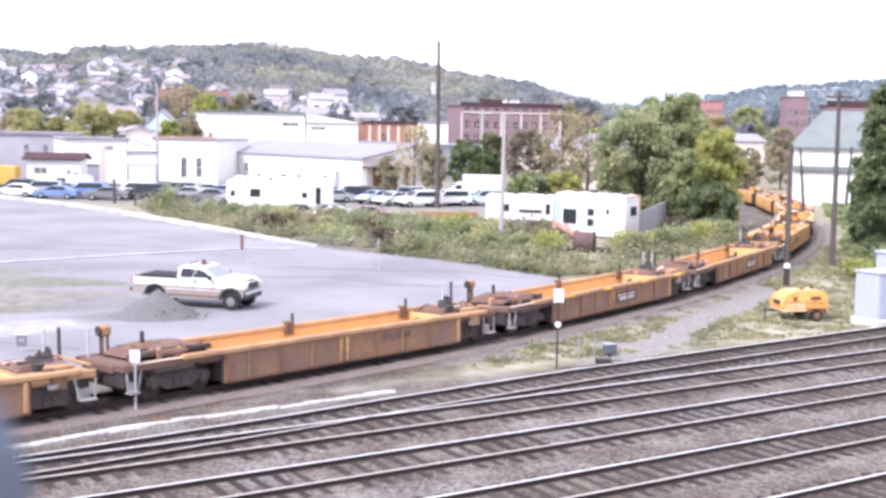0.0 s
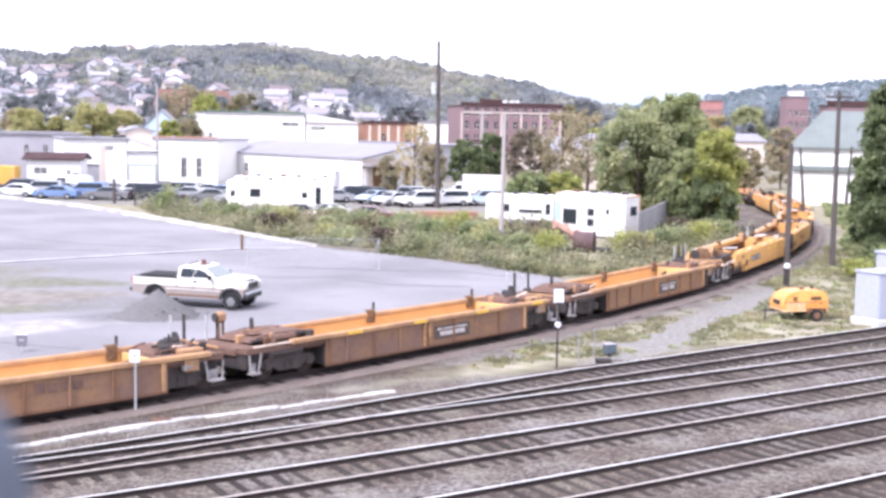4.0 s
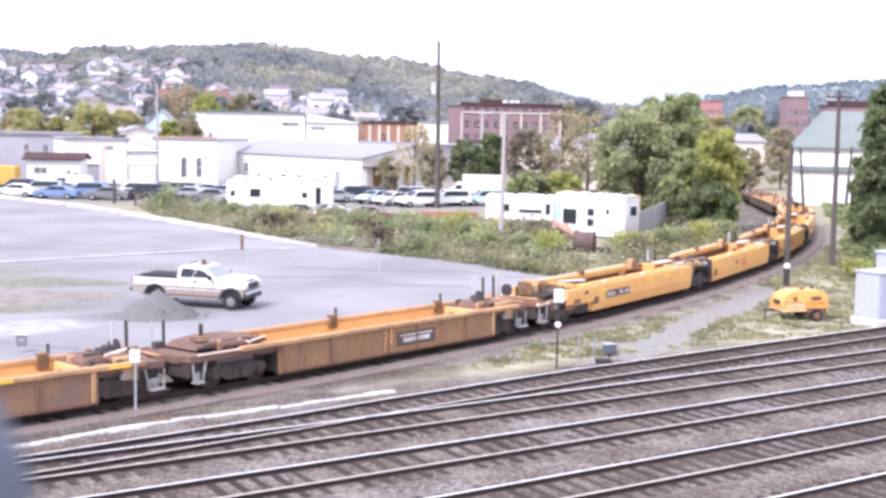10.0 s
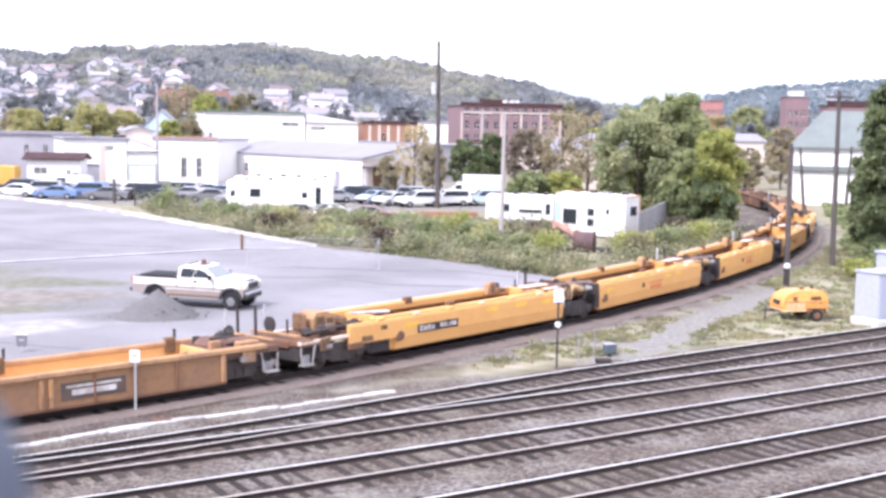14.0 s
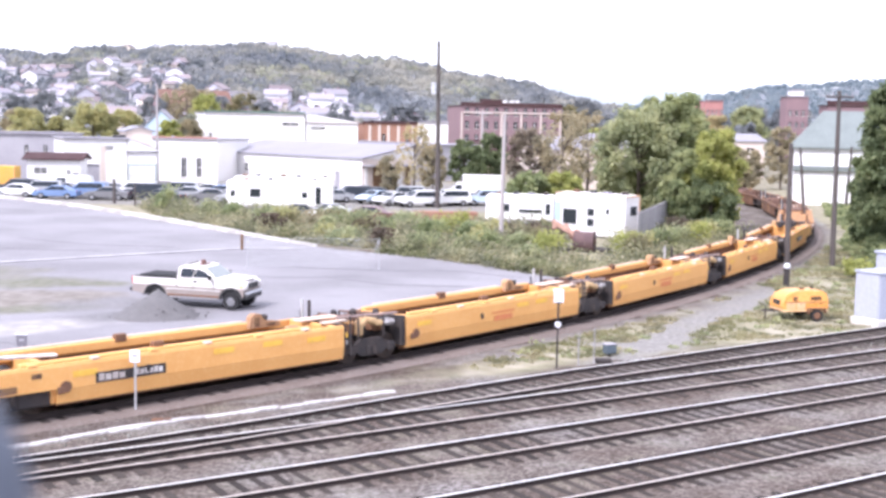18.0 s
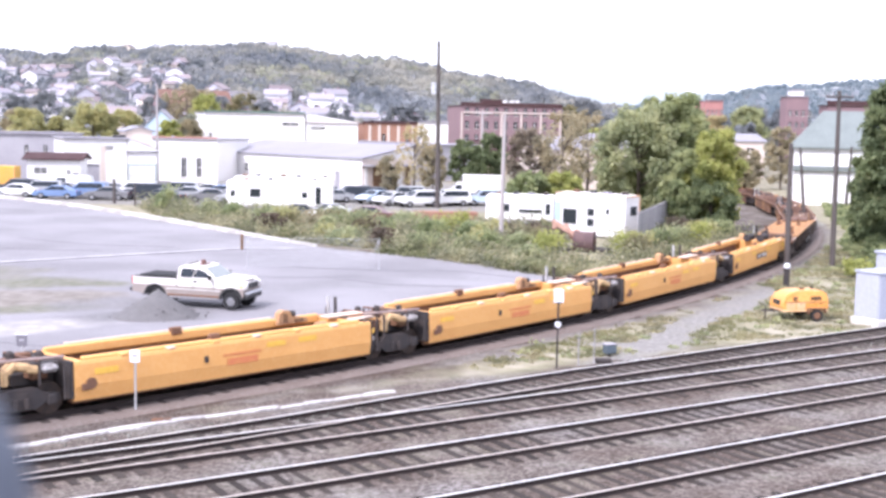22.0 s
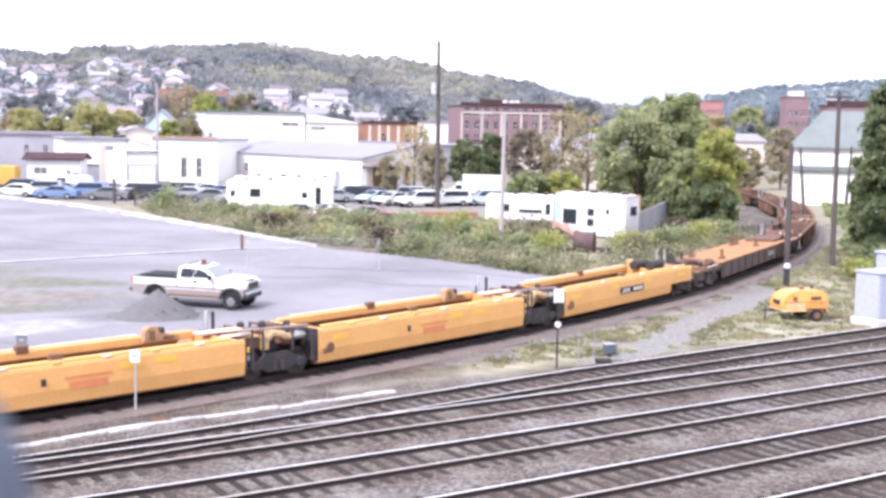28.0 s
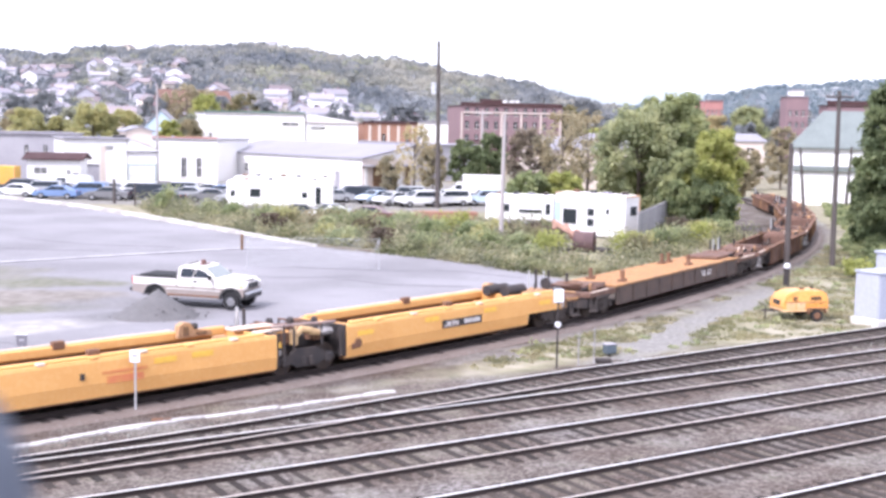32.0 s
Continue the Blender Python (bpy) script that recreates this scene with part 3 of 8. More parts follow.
def bars(parent, name, material, x0, x1, z0, z1, y, n, thick=0.012, label=""):
    """Unreadable marks: plain upright bars of uneven height."""
    w = (x1 - x0) / n
    for i in range(n):
        x = x0 + (i + 0.5) * w
        h = (z1 - z0) * (1.0, 0.86, 0.94, 0.8)[i % 4]
        one(name, material, parent, ((x, y, z0 + h / 2), (w * 0.8, thick, h)), label=label)


def owner_mark(parent, material, x0, x1, z0, z1, y, label):
    """The owner's mark as one plain shape: a band over a broad block."""
    w, h = x1 - x0, z1 - z0
    bm = bmesh.new()
    bx(bm, (x0 + w * 0.5, y, z1 - h * 0.1), (w * 0.96, 0.012, h * 0.2))
    bx(bm, (x0 + w * 0.5, y, z0 + h * 0.36), (w * 0.78, 0.012, h * 0.5))
    return part("owner_mark", bm, material, parent, label)


def coupler(parent, x, d):
    bm = bmesh.new()
    bx(bm, (x + d * 0.1, 0, 0.85), (0.5, 0.2, 0.22), 0.03)
    bx(bm, (x + d * 0.33, 0.04, 0.85), (0.3, 0.34, 0.32), 0.06)
    part("coupler", bm, M_DARK, parent, "grimy knuckle coupler")
    bm = bmesh.new()
    pts = [(x + d * 0.05, 0.32, 0.72), (x + d * 0.2, 0.36, 0.5), (x + d * 0.42, 0.33, 0.42)]
    for a, b in zip(pts, pts[1:]):
        cy(bm, a, b, 0.03, 6)
    part("brake_hose", bm, M_TYRE, parent, "black rubber brake hose")


def stirrup(car, x, d, wide, material):
    """A step hung under the corner of an end: tread, slanted and upright hanger."""
    bm = bmesh.new()
    y = -1.36
    bx(bm, (x, y, 0.36), (wide, 0.3, 0.06), 0.015)
    bx(bm, (x - d * wide * 0.1, y + 0.14, 0.52), (wide * 0.8, 0.03, 0.3), 0.01)
    part("step", bm, material, car, "scuffed white end step" if material is M_STEP else "grimy dark end step")
    bm = bmesh.new()
    cy(bm, (x - d * (wide * 0.5 + 0.12), y, 0.98), (x - d * wide * 0.46, y, 0.34), 0.034, 6)
    part("step_hanger", bm, material, car, "slanted hanger of the step")
    rod("step_hanger", material, car, (x + d * wide * 0.46, y, 0.34), (x + d * (wide * 0.5 + 0.02), y, 0.95), 0.03, 6, label="upright hanger of the step")


def end_platform(car, x_in, x_out, d, top=1.22, colour=None, gear="brake", sill=None, steps=None):
    """The deck over the bogie at one end of a car, with what stands on it. d: +1 towards the tail."""
    col = colour or M_RUSTPINK
    mid, ln = (x_in + x_out) / 2, abs(x_out - x_in)
    bm = bmesh.new()
    bx(bm, (mid, 0, top - 0.22), (ln, 1.5, 0.26), 0.03)
    bx(bm, (x_out - d * 0.35, 0, top - 0.16), (0.6, 2.7, 0.22), 0.03)
    bx(bm, (x_in + d * 0.4, 0, top - 0.2), (0.8, 2.5, 0.3), 0.03)
    part("end_deck", bm, col, car, "faded oxide-red end deck" if col is M_RUSTPINK else "rusty yellow end deck")
    if col is not M_RUST:
        rng = random.Random(f"{car.name}{x_out:.1f}")
        for _ in range(9):
            fx_, fy_ = x_in + (x_out - x_in) * rng.uniform(0.05, 0.9), rng.uniform(-1.1, 1.1)
            if rng.random() < 0.5:
                one("fitting", rng.choice((M_BOGIE, M_RUST, M_SILL, M_DARK)), car, ((fx_, fy_, top + 0.02), (rng.uniform(0.12, 0.4), rng.uniform(0.1, 0.3), rng.uniform(0.16, 0.42))), bev=0.03, label="grimy small fitting on the deck")
            else:
                ln_ = rng.uniform(0.3, 0.8)
                rod("pipe", rng.choice((M_BOGIE, M_RUSTPINK, M_PALEBAR)), car, (fx_ - ln_ / 2, fy_, top + rng.uniform(0.06, 0.2)), (fx_ + ln_ / 2, fy_ + rng.uniform(-0.2, 0.2), top + rng.uniform(0.06, 0.24)), rng.uniform(0.03, 0.06), 8, label="short pipe on the deck")
    # added dark block fills the shaded gap below the end deck
    one("end_apron", M_DARK, car, ((x_out - d * 0.4, 0, 0.74), (0.6, 2.3, 0.6)), bev=0.05, label="dark block for shade and rigging under the end sill")
    for sgn in (-1, 1):
        one("side_sill", sill or col, car, ((mid, sgn * 1.28, top - 0.14), (ln, 0.16, 0.24 if sill is None else 0.13)), bev=0.03)
    if gear != "tank":
        for xx, yy, hh, r, mt in ((0.05, 0.9, 0.95, 0.055, M_DARK), (0.5, 0.95, 0.95, 0.04, M_GALV), (0.95, 0.3, 0.45, 0.04, M_DARK)):
            rod("grab_post", mt, car, (x_out - d * xx, yy, top - 0.1), (x_out - d * xx, yy, top + hh), r, 8)
        rod("cross_rail", M_SILL, car, (x_out - d * 0.12, -1.25, top + 0.1), (x_out - d * 0.12, 1.25, top + 0.1), 0.05, 8, label="pale cross rail at the end")
        stirrup(car, x_out - d * 0.3, d, 0.5, steps or M_STEP)
        one("jack_pad", M_STEP, car, ((x_out - d * 1.3, -1.33, 0.86), (0.34, 0.14, 0.16)), bev=0.03, label="scuffed white pad under the sill")
        one("corner_plate", M_SILL if col is M_RUSTPINK else M_GUIDE, car, ((x_out - d * 1.15, -1.375, top - 0.27), (0.5, 0.03, 0.42)), bev=0.01, label="worn tan plate under the sill")
    else:
        rod("grab_post", M_DARK, car, (x_out - d * 0.75, 1.1, top - 0.1), (x_out - d * 0.75, 1.1, top + 0.8), 0.05, 8)
        rod("grab_post", M_GALV, car, (x_out - d * 0.3, 1.1, top - 0.1), (x_out - d * 0.3, 1.1, top + 0.8), 0.04, 8)
        stirrup(car, x_out - d * 0.3, d, 0.34, steps or M_STEP)
    if gear == "brake":
        bm = bmesh.new()
        bx(bm, (x_in + d * 0.5, 0.35, top + 0.05), (0.9, 1.4, 0.2), 0.04, taper=(0.6, 0.85))
        bx(bm, (x_in + d * 1.15, -0.4, top + 0.06), (0.7, 0.7, 0.2), 0.05)
        part("brake_reservoir", bm, M_RUSTPINK, car, "rusty humped brake gear on the end deck")
        one("valve", M_DARK, car, ((mid + d * 0.35, 0.7, top + 0.12), (0.45, 0.5, 0.32)), bev=0.08, label="grimy valve on the deck")
        one("valve_cap", M_DARK, car, ((mid - d * 0.25, 0.25, top + 0.14), (0.28, 0.3, 0.36)), bev=0.1, label="grimy round valve cap")
        one("cable_box", M_SILL, car, ((mid + d * 0.1, -0.85, top + 0.04), (0.8, 0.35, 0.2)), bev=0.04, label="worn tan box along the deck edge")
        rod("deck_pipe", M_BOGIE, car, (x_in + d * 0.2, -0.1, top + 0.2), (x_out - d * 0.6, 0.1, top + 0.14), 0.05, 8, label="grimy pipe along the deck")
        rod("hand_brake", M_DARK, car, (x_out - d * 0.5, 0.75, top + 0.2), (x_out - d * 0.45, 0.75, top + 0.2), 0.24, 14, label="grimy hand brake wheel")
    elif gear == "tank":
        # a long humped plate worn pale along its edges, slots shaded by dark boxes
        bm = bmesh.new()
        prof = [(x_in - d * 0.1, top + 0.02), (x_in + d * 0.35, top + 0.2), (mid - d * 0.1, top + 0.25), (mid + d * 0.75, top + 0.16), (x_out - d * 0.7, top + 0.0)]
        extrude_y(bm, prof if d > 0 else prof[::-1], -0.75, 0.95)
        part("hump_plate", bm, M_RUSTPINK, car, "faded oxide-red humped plate")
        one("plate_edge", M_PALEBAR, car, ((mid + d * 0.35, -1.33, top - 0.03), (ln * 0.62, 0.1, 0.06)), bev=0.02, label="edge worn pale")
        one("slot", M_DARK, car, ((x_in + d * 0.45, -0.78, top + 0.12), (0.8, 0.08, 0.14)), bev=0.03)
        one("slot", M_DARK, car, ((mid + d * 0.75, -0.78, top + 0.06), (0.6, 0.08, 0.1)), bev=0.03)
        for fx_, fy_, fw_ in ((0.15, 0.2, 0.5), (0.55, -0.3, 0.35), (-0.35, 0.45, 0.45)):
            one("cover_plate", M_RUST, car, ((mid + d * fx_, fy_, top + 0.235), (fw_, 0.5, 0.05)), bev=0.015, label="rusty cover plate on the hump")
        one("hump_rib", M_SILL, car, ((mid + d * 0.2, -0.8, top + 0.1), (0.12, 0.12, 0.36)), bev=0.03, label="tan rib")
        rod("stub", M_DARK, car, (mid - d * 0.05, 0.5, top + 0.25), (mid - d * 0.05, 0.5, top + 0.62), 0.07, 8, label="short dark stub")
        rod("reservoir", M_RUSTPINK, car, (mid - d * 0.6, -1.0, top + 0.1), (mid + d * 0.3, -1.0, top + 0.1), 0.13, 10, label="rusty air reservoir")
        one("bolster_end", M_BOGIE, car, ((mid, -1.2, 0.93), (1.5, 0.3, 0.26)), bev=0.06, label="grimy bolster under the deck")


def brake_stand(car, x, y, top):
    """A tall tan hand brake stand with its housing on top."""
    one("stand_leg", M_GUIDE, car, ((x - 0.08, y, top + 0.3), (0.07, 0.1, 0.7)), ((x + 0.1, y, top + 0.3), (0.07, 0.1, 0.7)), bev=0.02, label="tan legs of the brake stand")
    one("stand_housing", M_SILL, car, ((x, y, top + 0.74), (0.38, 0.3, 0.36)), bev=0.08, label="tan hand brake housing")
    rod("stand_wheel", M_DARK, car, (x - 0.24, y, top + 0.74), (x - 0.19, y, top + 0.74), 0.16, 12, label="dark hand brake wheel")


def old_well_car(name, k0, k1, w0, w1, side, mark=0, inner=None, amber=False, tail=None, stand=False):
    """A single well car: k0..k1 between couplers, w0..w1 its well."""
    mid = (k0 + k1) / 2
    car = thing(name, Matrix.Identity(4), "empty single well car with rusty brown sides and yellow interior", "rail car", "cars of the train")
    a, b = w0 - mid, w1 - mid
    e0, e1 = k0 - mid + 0.35, k1 - mid - 0.35
    top, bot, hw = 1.14, 0.24, 1.40
    inner = inner or M_YELIN
    for sgn, nm in ((-1, "side_panel"), (1, "side_panel")):
        bm = bmesh.new()
        bx(bm, ((a + b) / 2, sgn * (hw - 0.05), (top + bot) / 2), (b - a, 0.10, top - bot), 0.015)
        sp = part(nm, bm, side, car, "rust-brown ribbed side panel")
        for k, f in enumerate((0.012, 0.085, 0.205, 0.325, 0.443, 0.469, 0.59, 0.712, 0.835, 0.985)):
            post = k in (4, 5)
            one("rib", M_RAIL if post else M_SILL if k == 9 else (M_SIDE if k % 2 else M_RUST), sp, ((a + (b - a) * f, sgn * (hw + 0.035), (top + bot) / 2 - 0.02), (0.13 if post or k == 9 else 0.07, 0.07, top - bot - 0.06)), bev=0.01,
                label="worn tan side post" if post else "")
        one("top_sill", M_SILL if inner is M_YELIN else M_RUST, car, ((0.5 * (a + b), sgn * (hw - 0.06), top + 0.05), (b - a + 3.0, 0.26, 0.16)), bev=0.03, label="worn yellow top sill with rust")
        if amber:
            for f in (0.12, 0.42, 0.74, 1.06):
                one("reflector", M_AMBER, car, ((a + (b - a) * f, sgn * (hw + 0.076), top + 0.06), (0.7, 0.012, 0.12)), label="bright yellow reflective strip")
        one("inner_lining", inner, car, ((0.5 * (a + b), sgn * (hw - 0.115), (top + bot) / 2 + 0.1), (b - a - 0.2, 0.02, top - bot - 0.25)), label="painted inner side of the well")
        one("bottom_sill", M_RUST, car, ((0.5 * (a + b), sgn * (hw - 0.1), bot - 0.03), (b - a, 0.2, 0.1)), bev=0.02)
    # floor of the well: cross members and a plated strip
    bm = bmesh.new()
    bx(bm, ((a + b) / 2, 0, 0.34), (b - a - 0.3, 2.5, 0.06))
    part("well_floor", bm, inner, car, "painted floor of the well")
    for i in range(7):
        x = a + 0.8 + (b - a - 1.6) * i / 6
        one("floor_beam", inner, car, ((x, 0, 0.42), (0.22, 2.5, 0.12)), bev=0.02)
    for x in (a + 0.06, b - 0.06):
        one("bulkhead", inner, car, ((x, 0, 0.72), (0.1, 2.6, 0.8)), bev=0.02, label="painted well bulkhead")
        # dark sheet puts the shade between bogie and well into colour
        one("end_wall", M_DARK, car, ((x + (0.09 if x > 0 else -0.09), 0, 0.66), (0.06, 2.72, 0.86)), bev=0.01, label="outer face of the well end, dark for its shade")
    # container guides inside the far sill
    for x in (a + 4.75, b - 0.45):
        one("container_guide", M_GUIDE, car, ((x, hw - 0.16, top + 0.0), (0.36, 0.14, 0.46)), ((x, hw - 0.12, top + 0.24), (0.42, 0.2, 0.05)), bev=0.02, label="worn brown container guide")
        rod("guide_pin", M_DARK, car, (x + 0.2, hw - 0.1, top + 0.2), (x + 0.2, hw - 0.1, top + 0.52), 0.05, 8)
    end_platform(car, a, e0, -1, gear="tank")
    end_platform(car, b, e1, 1, gear="brake", colour=tail)
    if stand:
        brake_stand(car, e0 + 0.85, 1.05, 1.18)
    coupler(car, e0, -1)
    coupler(car, e1, 1)
    bogie(car, (a + e0) / 2 + 0.3)
    bogie(car, (b + e1) / 2 - 0.3)
    x0 = a + (b - a) * 0.57
    if mark:
        one("stencil_panel", M_PATCH, car, ((a + 6.42, -hw - 0.008, 0.66), (2.0, 0.016, 0.5)), label="dark patch behind faded white marks")
        owner_mark(car, M_WHITE, a + 5.55, a + 7.3, 0.5, 0.82, -hw - 0.024, "chalky white owner's mark as plain shapes")
    else:
        bars(car, "faded_mark", M_RUSTPINK, x0 + 0.5, x0 + 2.0, 0.72, 1.0, -hw - 0.012, 4, label="faded marks as plain bars")
    CARS.append((car, mid, k0 + 2.6, k1 - 2.6))
    return car


def unit(name, k0, k1, p0, p1, ends, logo):
    """One unit of the articulated yellow car: k0..k1 between its pivots, p0..p1 its side panels. ends: (coupler end at the head, at the tail)."""
    mid = (k0 + k1) / 2
    car = thing(name, Matrix.Identity(4), "empty yellow articulated well car unit with smooth deep sides", "rail car", "units of the articulated car")
    a, b = p0 - mid, p1 - mid
    top, bot, hw = 1.47, 0.33, 1.40
    for sgn in (-1, 1):
        # deep side with a chamfered foot and rounded top chord
        prof = [(sgn * (hw - 0.28), bot), (sgn * (hw - 0.07), bot), (sgn * hw, bot + 0.42), (sgn * hw, top - 0.1), (sgn * (hw - 0.03), top), (sgn * (hw - 0.15), top), (sgn * (hw - 0.12), bot + 0.42)]
        if sgn > 0:
            prof = prof[::-1]
        bm = bmesh.new()
        cut0 = 2.3 if ends[0] else 0.0
        cut1 = 2.3 if ends[1] else 0.0
        extrude_x(bm, prof, a + cut0, b - cut1)
        for xx0, xx1, on in ((a, a + cut0, ends[0]), (b - cut1, b, ends[1])):
            if on:      # raised side over the end bogie
                hi = [(sgn * (hw - 0.12), 0.76), (sgn * hw, 0.76), (sgn * hw, top - 0.1), (sgn * (hw - 0.03), top), (sgn * (hw - 0.15), top)]
                extrude_x(bm, hi if sgn < 0 else hi[::-1], xx0, xx1)
        sp = part("side_panel", bm, M_YEL, car, "smooth yellow side of the well")
        # inner top chord with lashing blocks
        one("top_chord", M_YEL, car, ((0.5 * (a + b), sgn * (hw - 0.27), top - 0.05 if sgn > 0 else top + 0.03), (b - a - (2.6 if ends[0] else 0.7), 0.2, 0.3 if sgn > 0 else 0.12)), bev=0.04)
        if sgn > 0:
            one("chord_cap", M_PALEBAR, car, ((0.5 * (a + b) - 0.6, hw - 0.1, top + 0.115), (b - a - 3.4, 0.14, 0.05)), bev=0.015, label="top edge worn pale")
        for i in range(6):
            x = a + 1.6 + (b - a - 3.2) * i / 5
            one("sill_block", M_PALEBAR if i % 2 else M_YEL, sp, ((x, sgn * (hw - 0.1), top + 0.03), (0.26, 0.2, 0.08)), bev=0.02)
        if ends[0]:
            strips = ((a + 3.15, 1.12), ((a + b) / 2 + 1.5, 1.2), (b - 3.0, 1.2), (b - 1.2, 1.14))
        elif logo == "red":
            strips = ((a + 1.0, 1.12), ((a + b) / 2 + 1.5, 1.18), (b - 2.8, 1.2))
        else:
            strips = ((a + 0.9, 1.12), ((a + b) / 2 - 1.9, 1.2), ((a + b) / 2 + 1.5, 1.2), (b - 1.2, 1.14))
        for x, z in strips:
            one("reflector", M_AMBER, sp, ((x, sgn * (hw + 0.006), z), (0.75, 0.014, 0.17)), label="bright yellow reflective strip")
        for x in ((a + b) / 2 - 1.2,):
            one("tie_down", M_DARK, sp, ((x, sgn * (hw + 0.02), 1.0), (0.13, 0.05, 0.2)), bev=0.01)
        one("bottom_sill", M_RUST, car, ((0.5 * (a + b) + (cut0 - cut1) / 2, sgn * (hw - 0.3), bot - 0.03), (b - a - cut0 - cut1, 0.3, 0.08)), bev=0.02)
        # container guides inside the far end
        y = sgn * (hw - 0.42)
        if sgn > 0:
            bm = bmesh.new()
            extrude_y(bm, [(b - 2.3, top - 0.1), (b - 2.22, top + 0.3), (b - 2.05, top + 0.4), (b - 1.82, top + 0.37), (b - 1.7, top + 0.16), (b - 1.05, top + 0.06), (b - 1.0, top - 0.1)], y - 0.14, y + 0.14)
            guide = part("container_guide", bm, M_SILL, car, "worn tan container guide with rust")
            for gx, gz, gw, gh in ((b - 2.0, top + 0.12, 0.2, 0.3), (b - 1.4, top, 0.4, 0.1)):
                one("guide_recess", M_GUIDE, guide, ((gx, y - 0.145, gz), (gw, 0.03, gh)), bev=0.01, label="rusty recess of the guide")
            one("guide_latch", M_DARK, guide, ((b - 1.62, y - 0.05, top + 0.24), (0.16, 0.24, 0.2)), bev=0.04, label="dark latch on the guide")
        else:
            one("container_guide", M_SILL, car, ((b - 1.9, y, top + 0.06), (0.5, 0.22, 0.2)), ((b - 1.42, y, top + 0.02), (0.5, 0.2, 0.12)), bev=0.05, label="worn tan container guide with rust")
        one("mid_guide", M_RUST, car, (((a + b) / 2 - 0.7, sgn * (hw - 0.3), top + 0.12), (0.4, 0.2, 0.26)), bev=0.03, label="rusty guide on the sill")
    # brown lining paints the near wall's shadow, with grime, on the inner sides
    for sgn in (-1, 1):
        one("inner_lining", M_RUST, car, ((0.5 * (a + b) + (cut0 - cut1) / 2, sgn * (hw - 0.2), 0.8), (b - a - 0.8 - cut0 - cut1, 0.03, 0.85)), label="inner side of the well, grime and near-wall shadow in its colour")
    one("well_floor", M_RUST, car, ((0.5 * (a + b) + (cut0 - cut1) / 2, 0, 0.36), (b - a - 0.6 - cut0 - cut1, 2.3, 0.08)), label="rusty floor of the well")
    for x, on in ((a + 0.25, ends[0]), (b - 0.25, ends[1])):
        one("bulkhead", M_YEL, car, ((x + (2.0 if on and x < 0 else -2.0 if on else 0), 0, 0.9), (0.16, 2.5, 1.15)), bev=0.03)
    # wheel-shaped brake fitting low on the side
    bm = bmesh.new()
    cy(bm, (a + (2.55 if ends[0] else 0.5), -hw - 0.05, 0.8), (a + (2.55 if ends[0] else 0.5), -hw, 0.8), 0.17, 14)
    bx(bm, (a + (2.4 if ends[0] else 0.3), -hw - 0.03, 0.72), (0.22, 0.06, 0.2), 0.02)
    part("brake_rigging", bm, M_RUST, car, "rusty brake lever wheel on the side")
    if logo == "red":
        owner_mark(car, M_REDLOGO, (a + b) / 2 - 0.6, (a + b) / 2 + 0.92, 0.66, 1.08, -hw - 0.008, "faded red owner's mark as plain shapes")
    else:
        x = (a + b) / 2 - 1.75 if ends[0] else (a + b) / 2 - 0.2
        one("stencil_panel", M_PLATE, car, ((x, -hw - 0.008, 0.93), (2.3, 0.016, 0.3)), label="black panel behind white marks")
        bars(car, "number_mark", M_WHITE, x - 1.08, x - 0.2, 0.83, 1.04, -hw - 0.02, 4, label="white marks as plain bars")
        bars(car, "number_mark", M_WHITE, x + 0.1, x + 1.05, 0.85, 1.03, -hw - 0.02, 6, label="white marks as plain bars")
    # ends
    for x_in, d, on in ((a, -1, ends[0]), (b, 1, ends[1])):
        if on:
            out = (k0 if d < 0 else k1) - mid - d * 0.35
            inn = x_in - d * 1.9
            end_platform(car, inn, out, d, top=1.22, colour=M_RUST, gear="none", sill=M_PALEBAR if d < 0 else M_RAIL, steps=M_STEP if d < 0 else M_BOGIE)
            if d < 0:
                bm = bmesh.new()
                extrude_y(bm, [(out + 1.62, 1.26), (out + 1.66, 1.66), (out + 1.85, 1.84), (out + 2.3, 1.86), (out + 2.62, 1.7), (out + 2.74, 1.26)], -0.25, 0.6)
                housing = part("end_housing", bm, M_SILL, car, "worn tan brake housing with rust on the end deck")
                for gx, gz, gw, gh in ((1.98, 1.5, 0.42, 0.4), (2.45, 1.46, 0.3, 0.34)):
                    one("housing_cover", M_GUIDE, housing, ((out + gx, -0.26, gz), (gw, 0.04, gh)), bev=0.01, label="rusty cover plate")
                one("housing_bracket", M_GUIDE, car, ((out + 3.0, -0.1, 1.46), (0.2, 0.8, 0.36)), bev=0.08, label="rusty bracket at the end of the housing")
                one("housing_bracket", M_GUIDE, car, ((out + 1.42, 0.2, 1.54), (0.12, 0.7, 0.62)), bev=0.06, label="faded red bracket at the end of the housing")
                # two dark blocks added to stand for shade below side and deck
                one("brake_beam", M_DARK, car, ((a + 1.75, -0.75, 0.52), (1.1, 0.9, 0.5)), bev=0.06, label="dark filler for the shade under the raised side")
                one("end_rigging", M_DARK, car, ((out + 1.1, -0.8, 0.68), (1.2, 0.6, 0.5)), bev=0.06, label="dark block for shade and rigging under the end deck")
                for gx, gz, gw, gh in ((0.85, 0.9, 0.55, 0.2), (1.7, 1.2, 0.3, 0.14)):
                    one("side_patch", M_GUIDE, car, ((a + gx, -hw - 0.006, gz), (gw, 0.012, gh)), bev=0.004, label="rusty patch on the raised side")
                one("side_bracket", M_RUST, car, ((a + 0.3, -hw + 0.06, 0.72), (0.7, 0.16, 0.24)), bev=0.03, label="rusty bracket under the raised side")
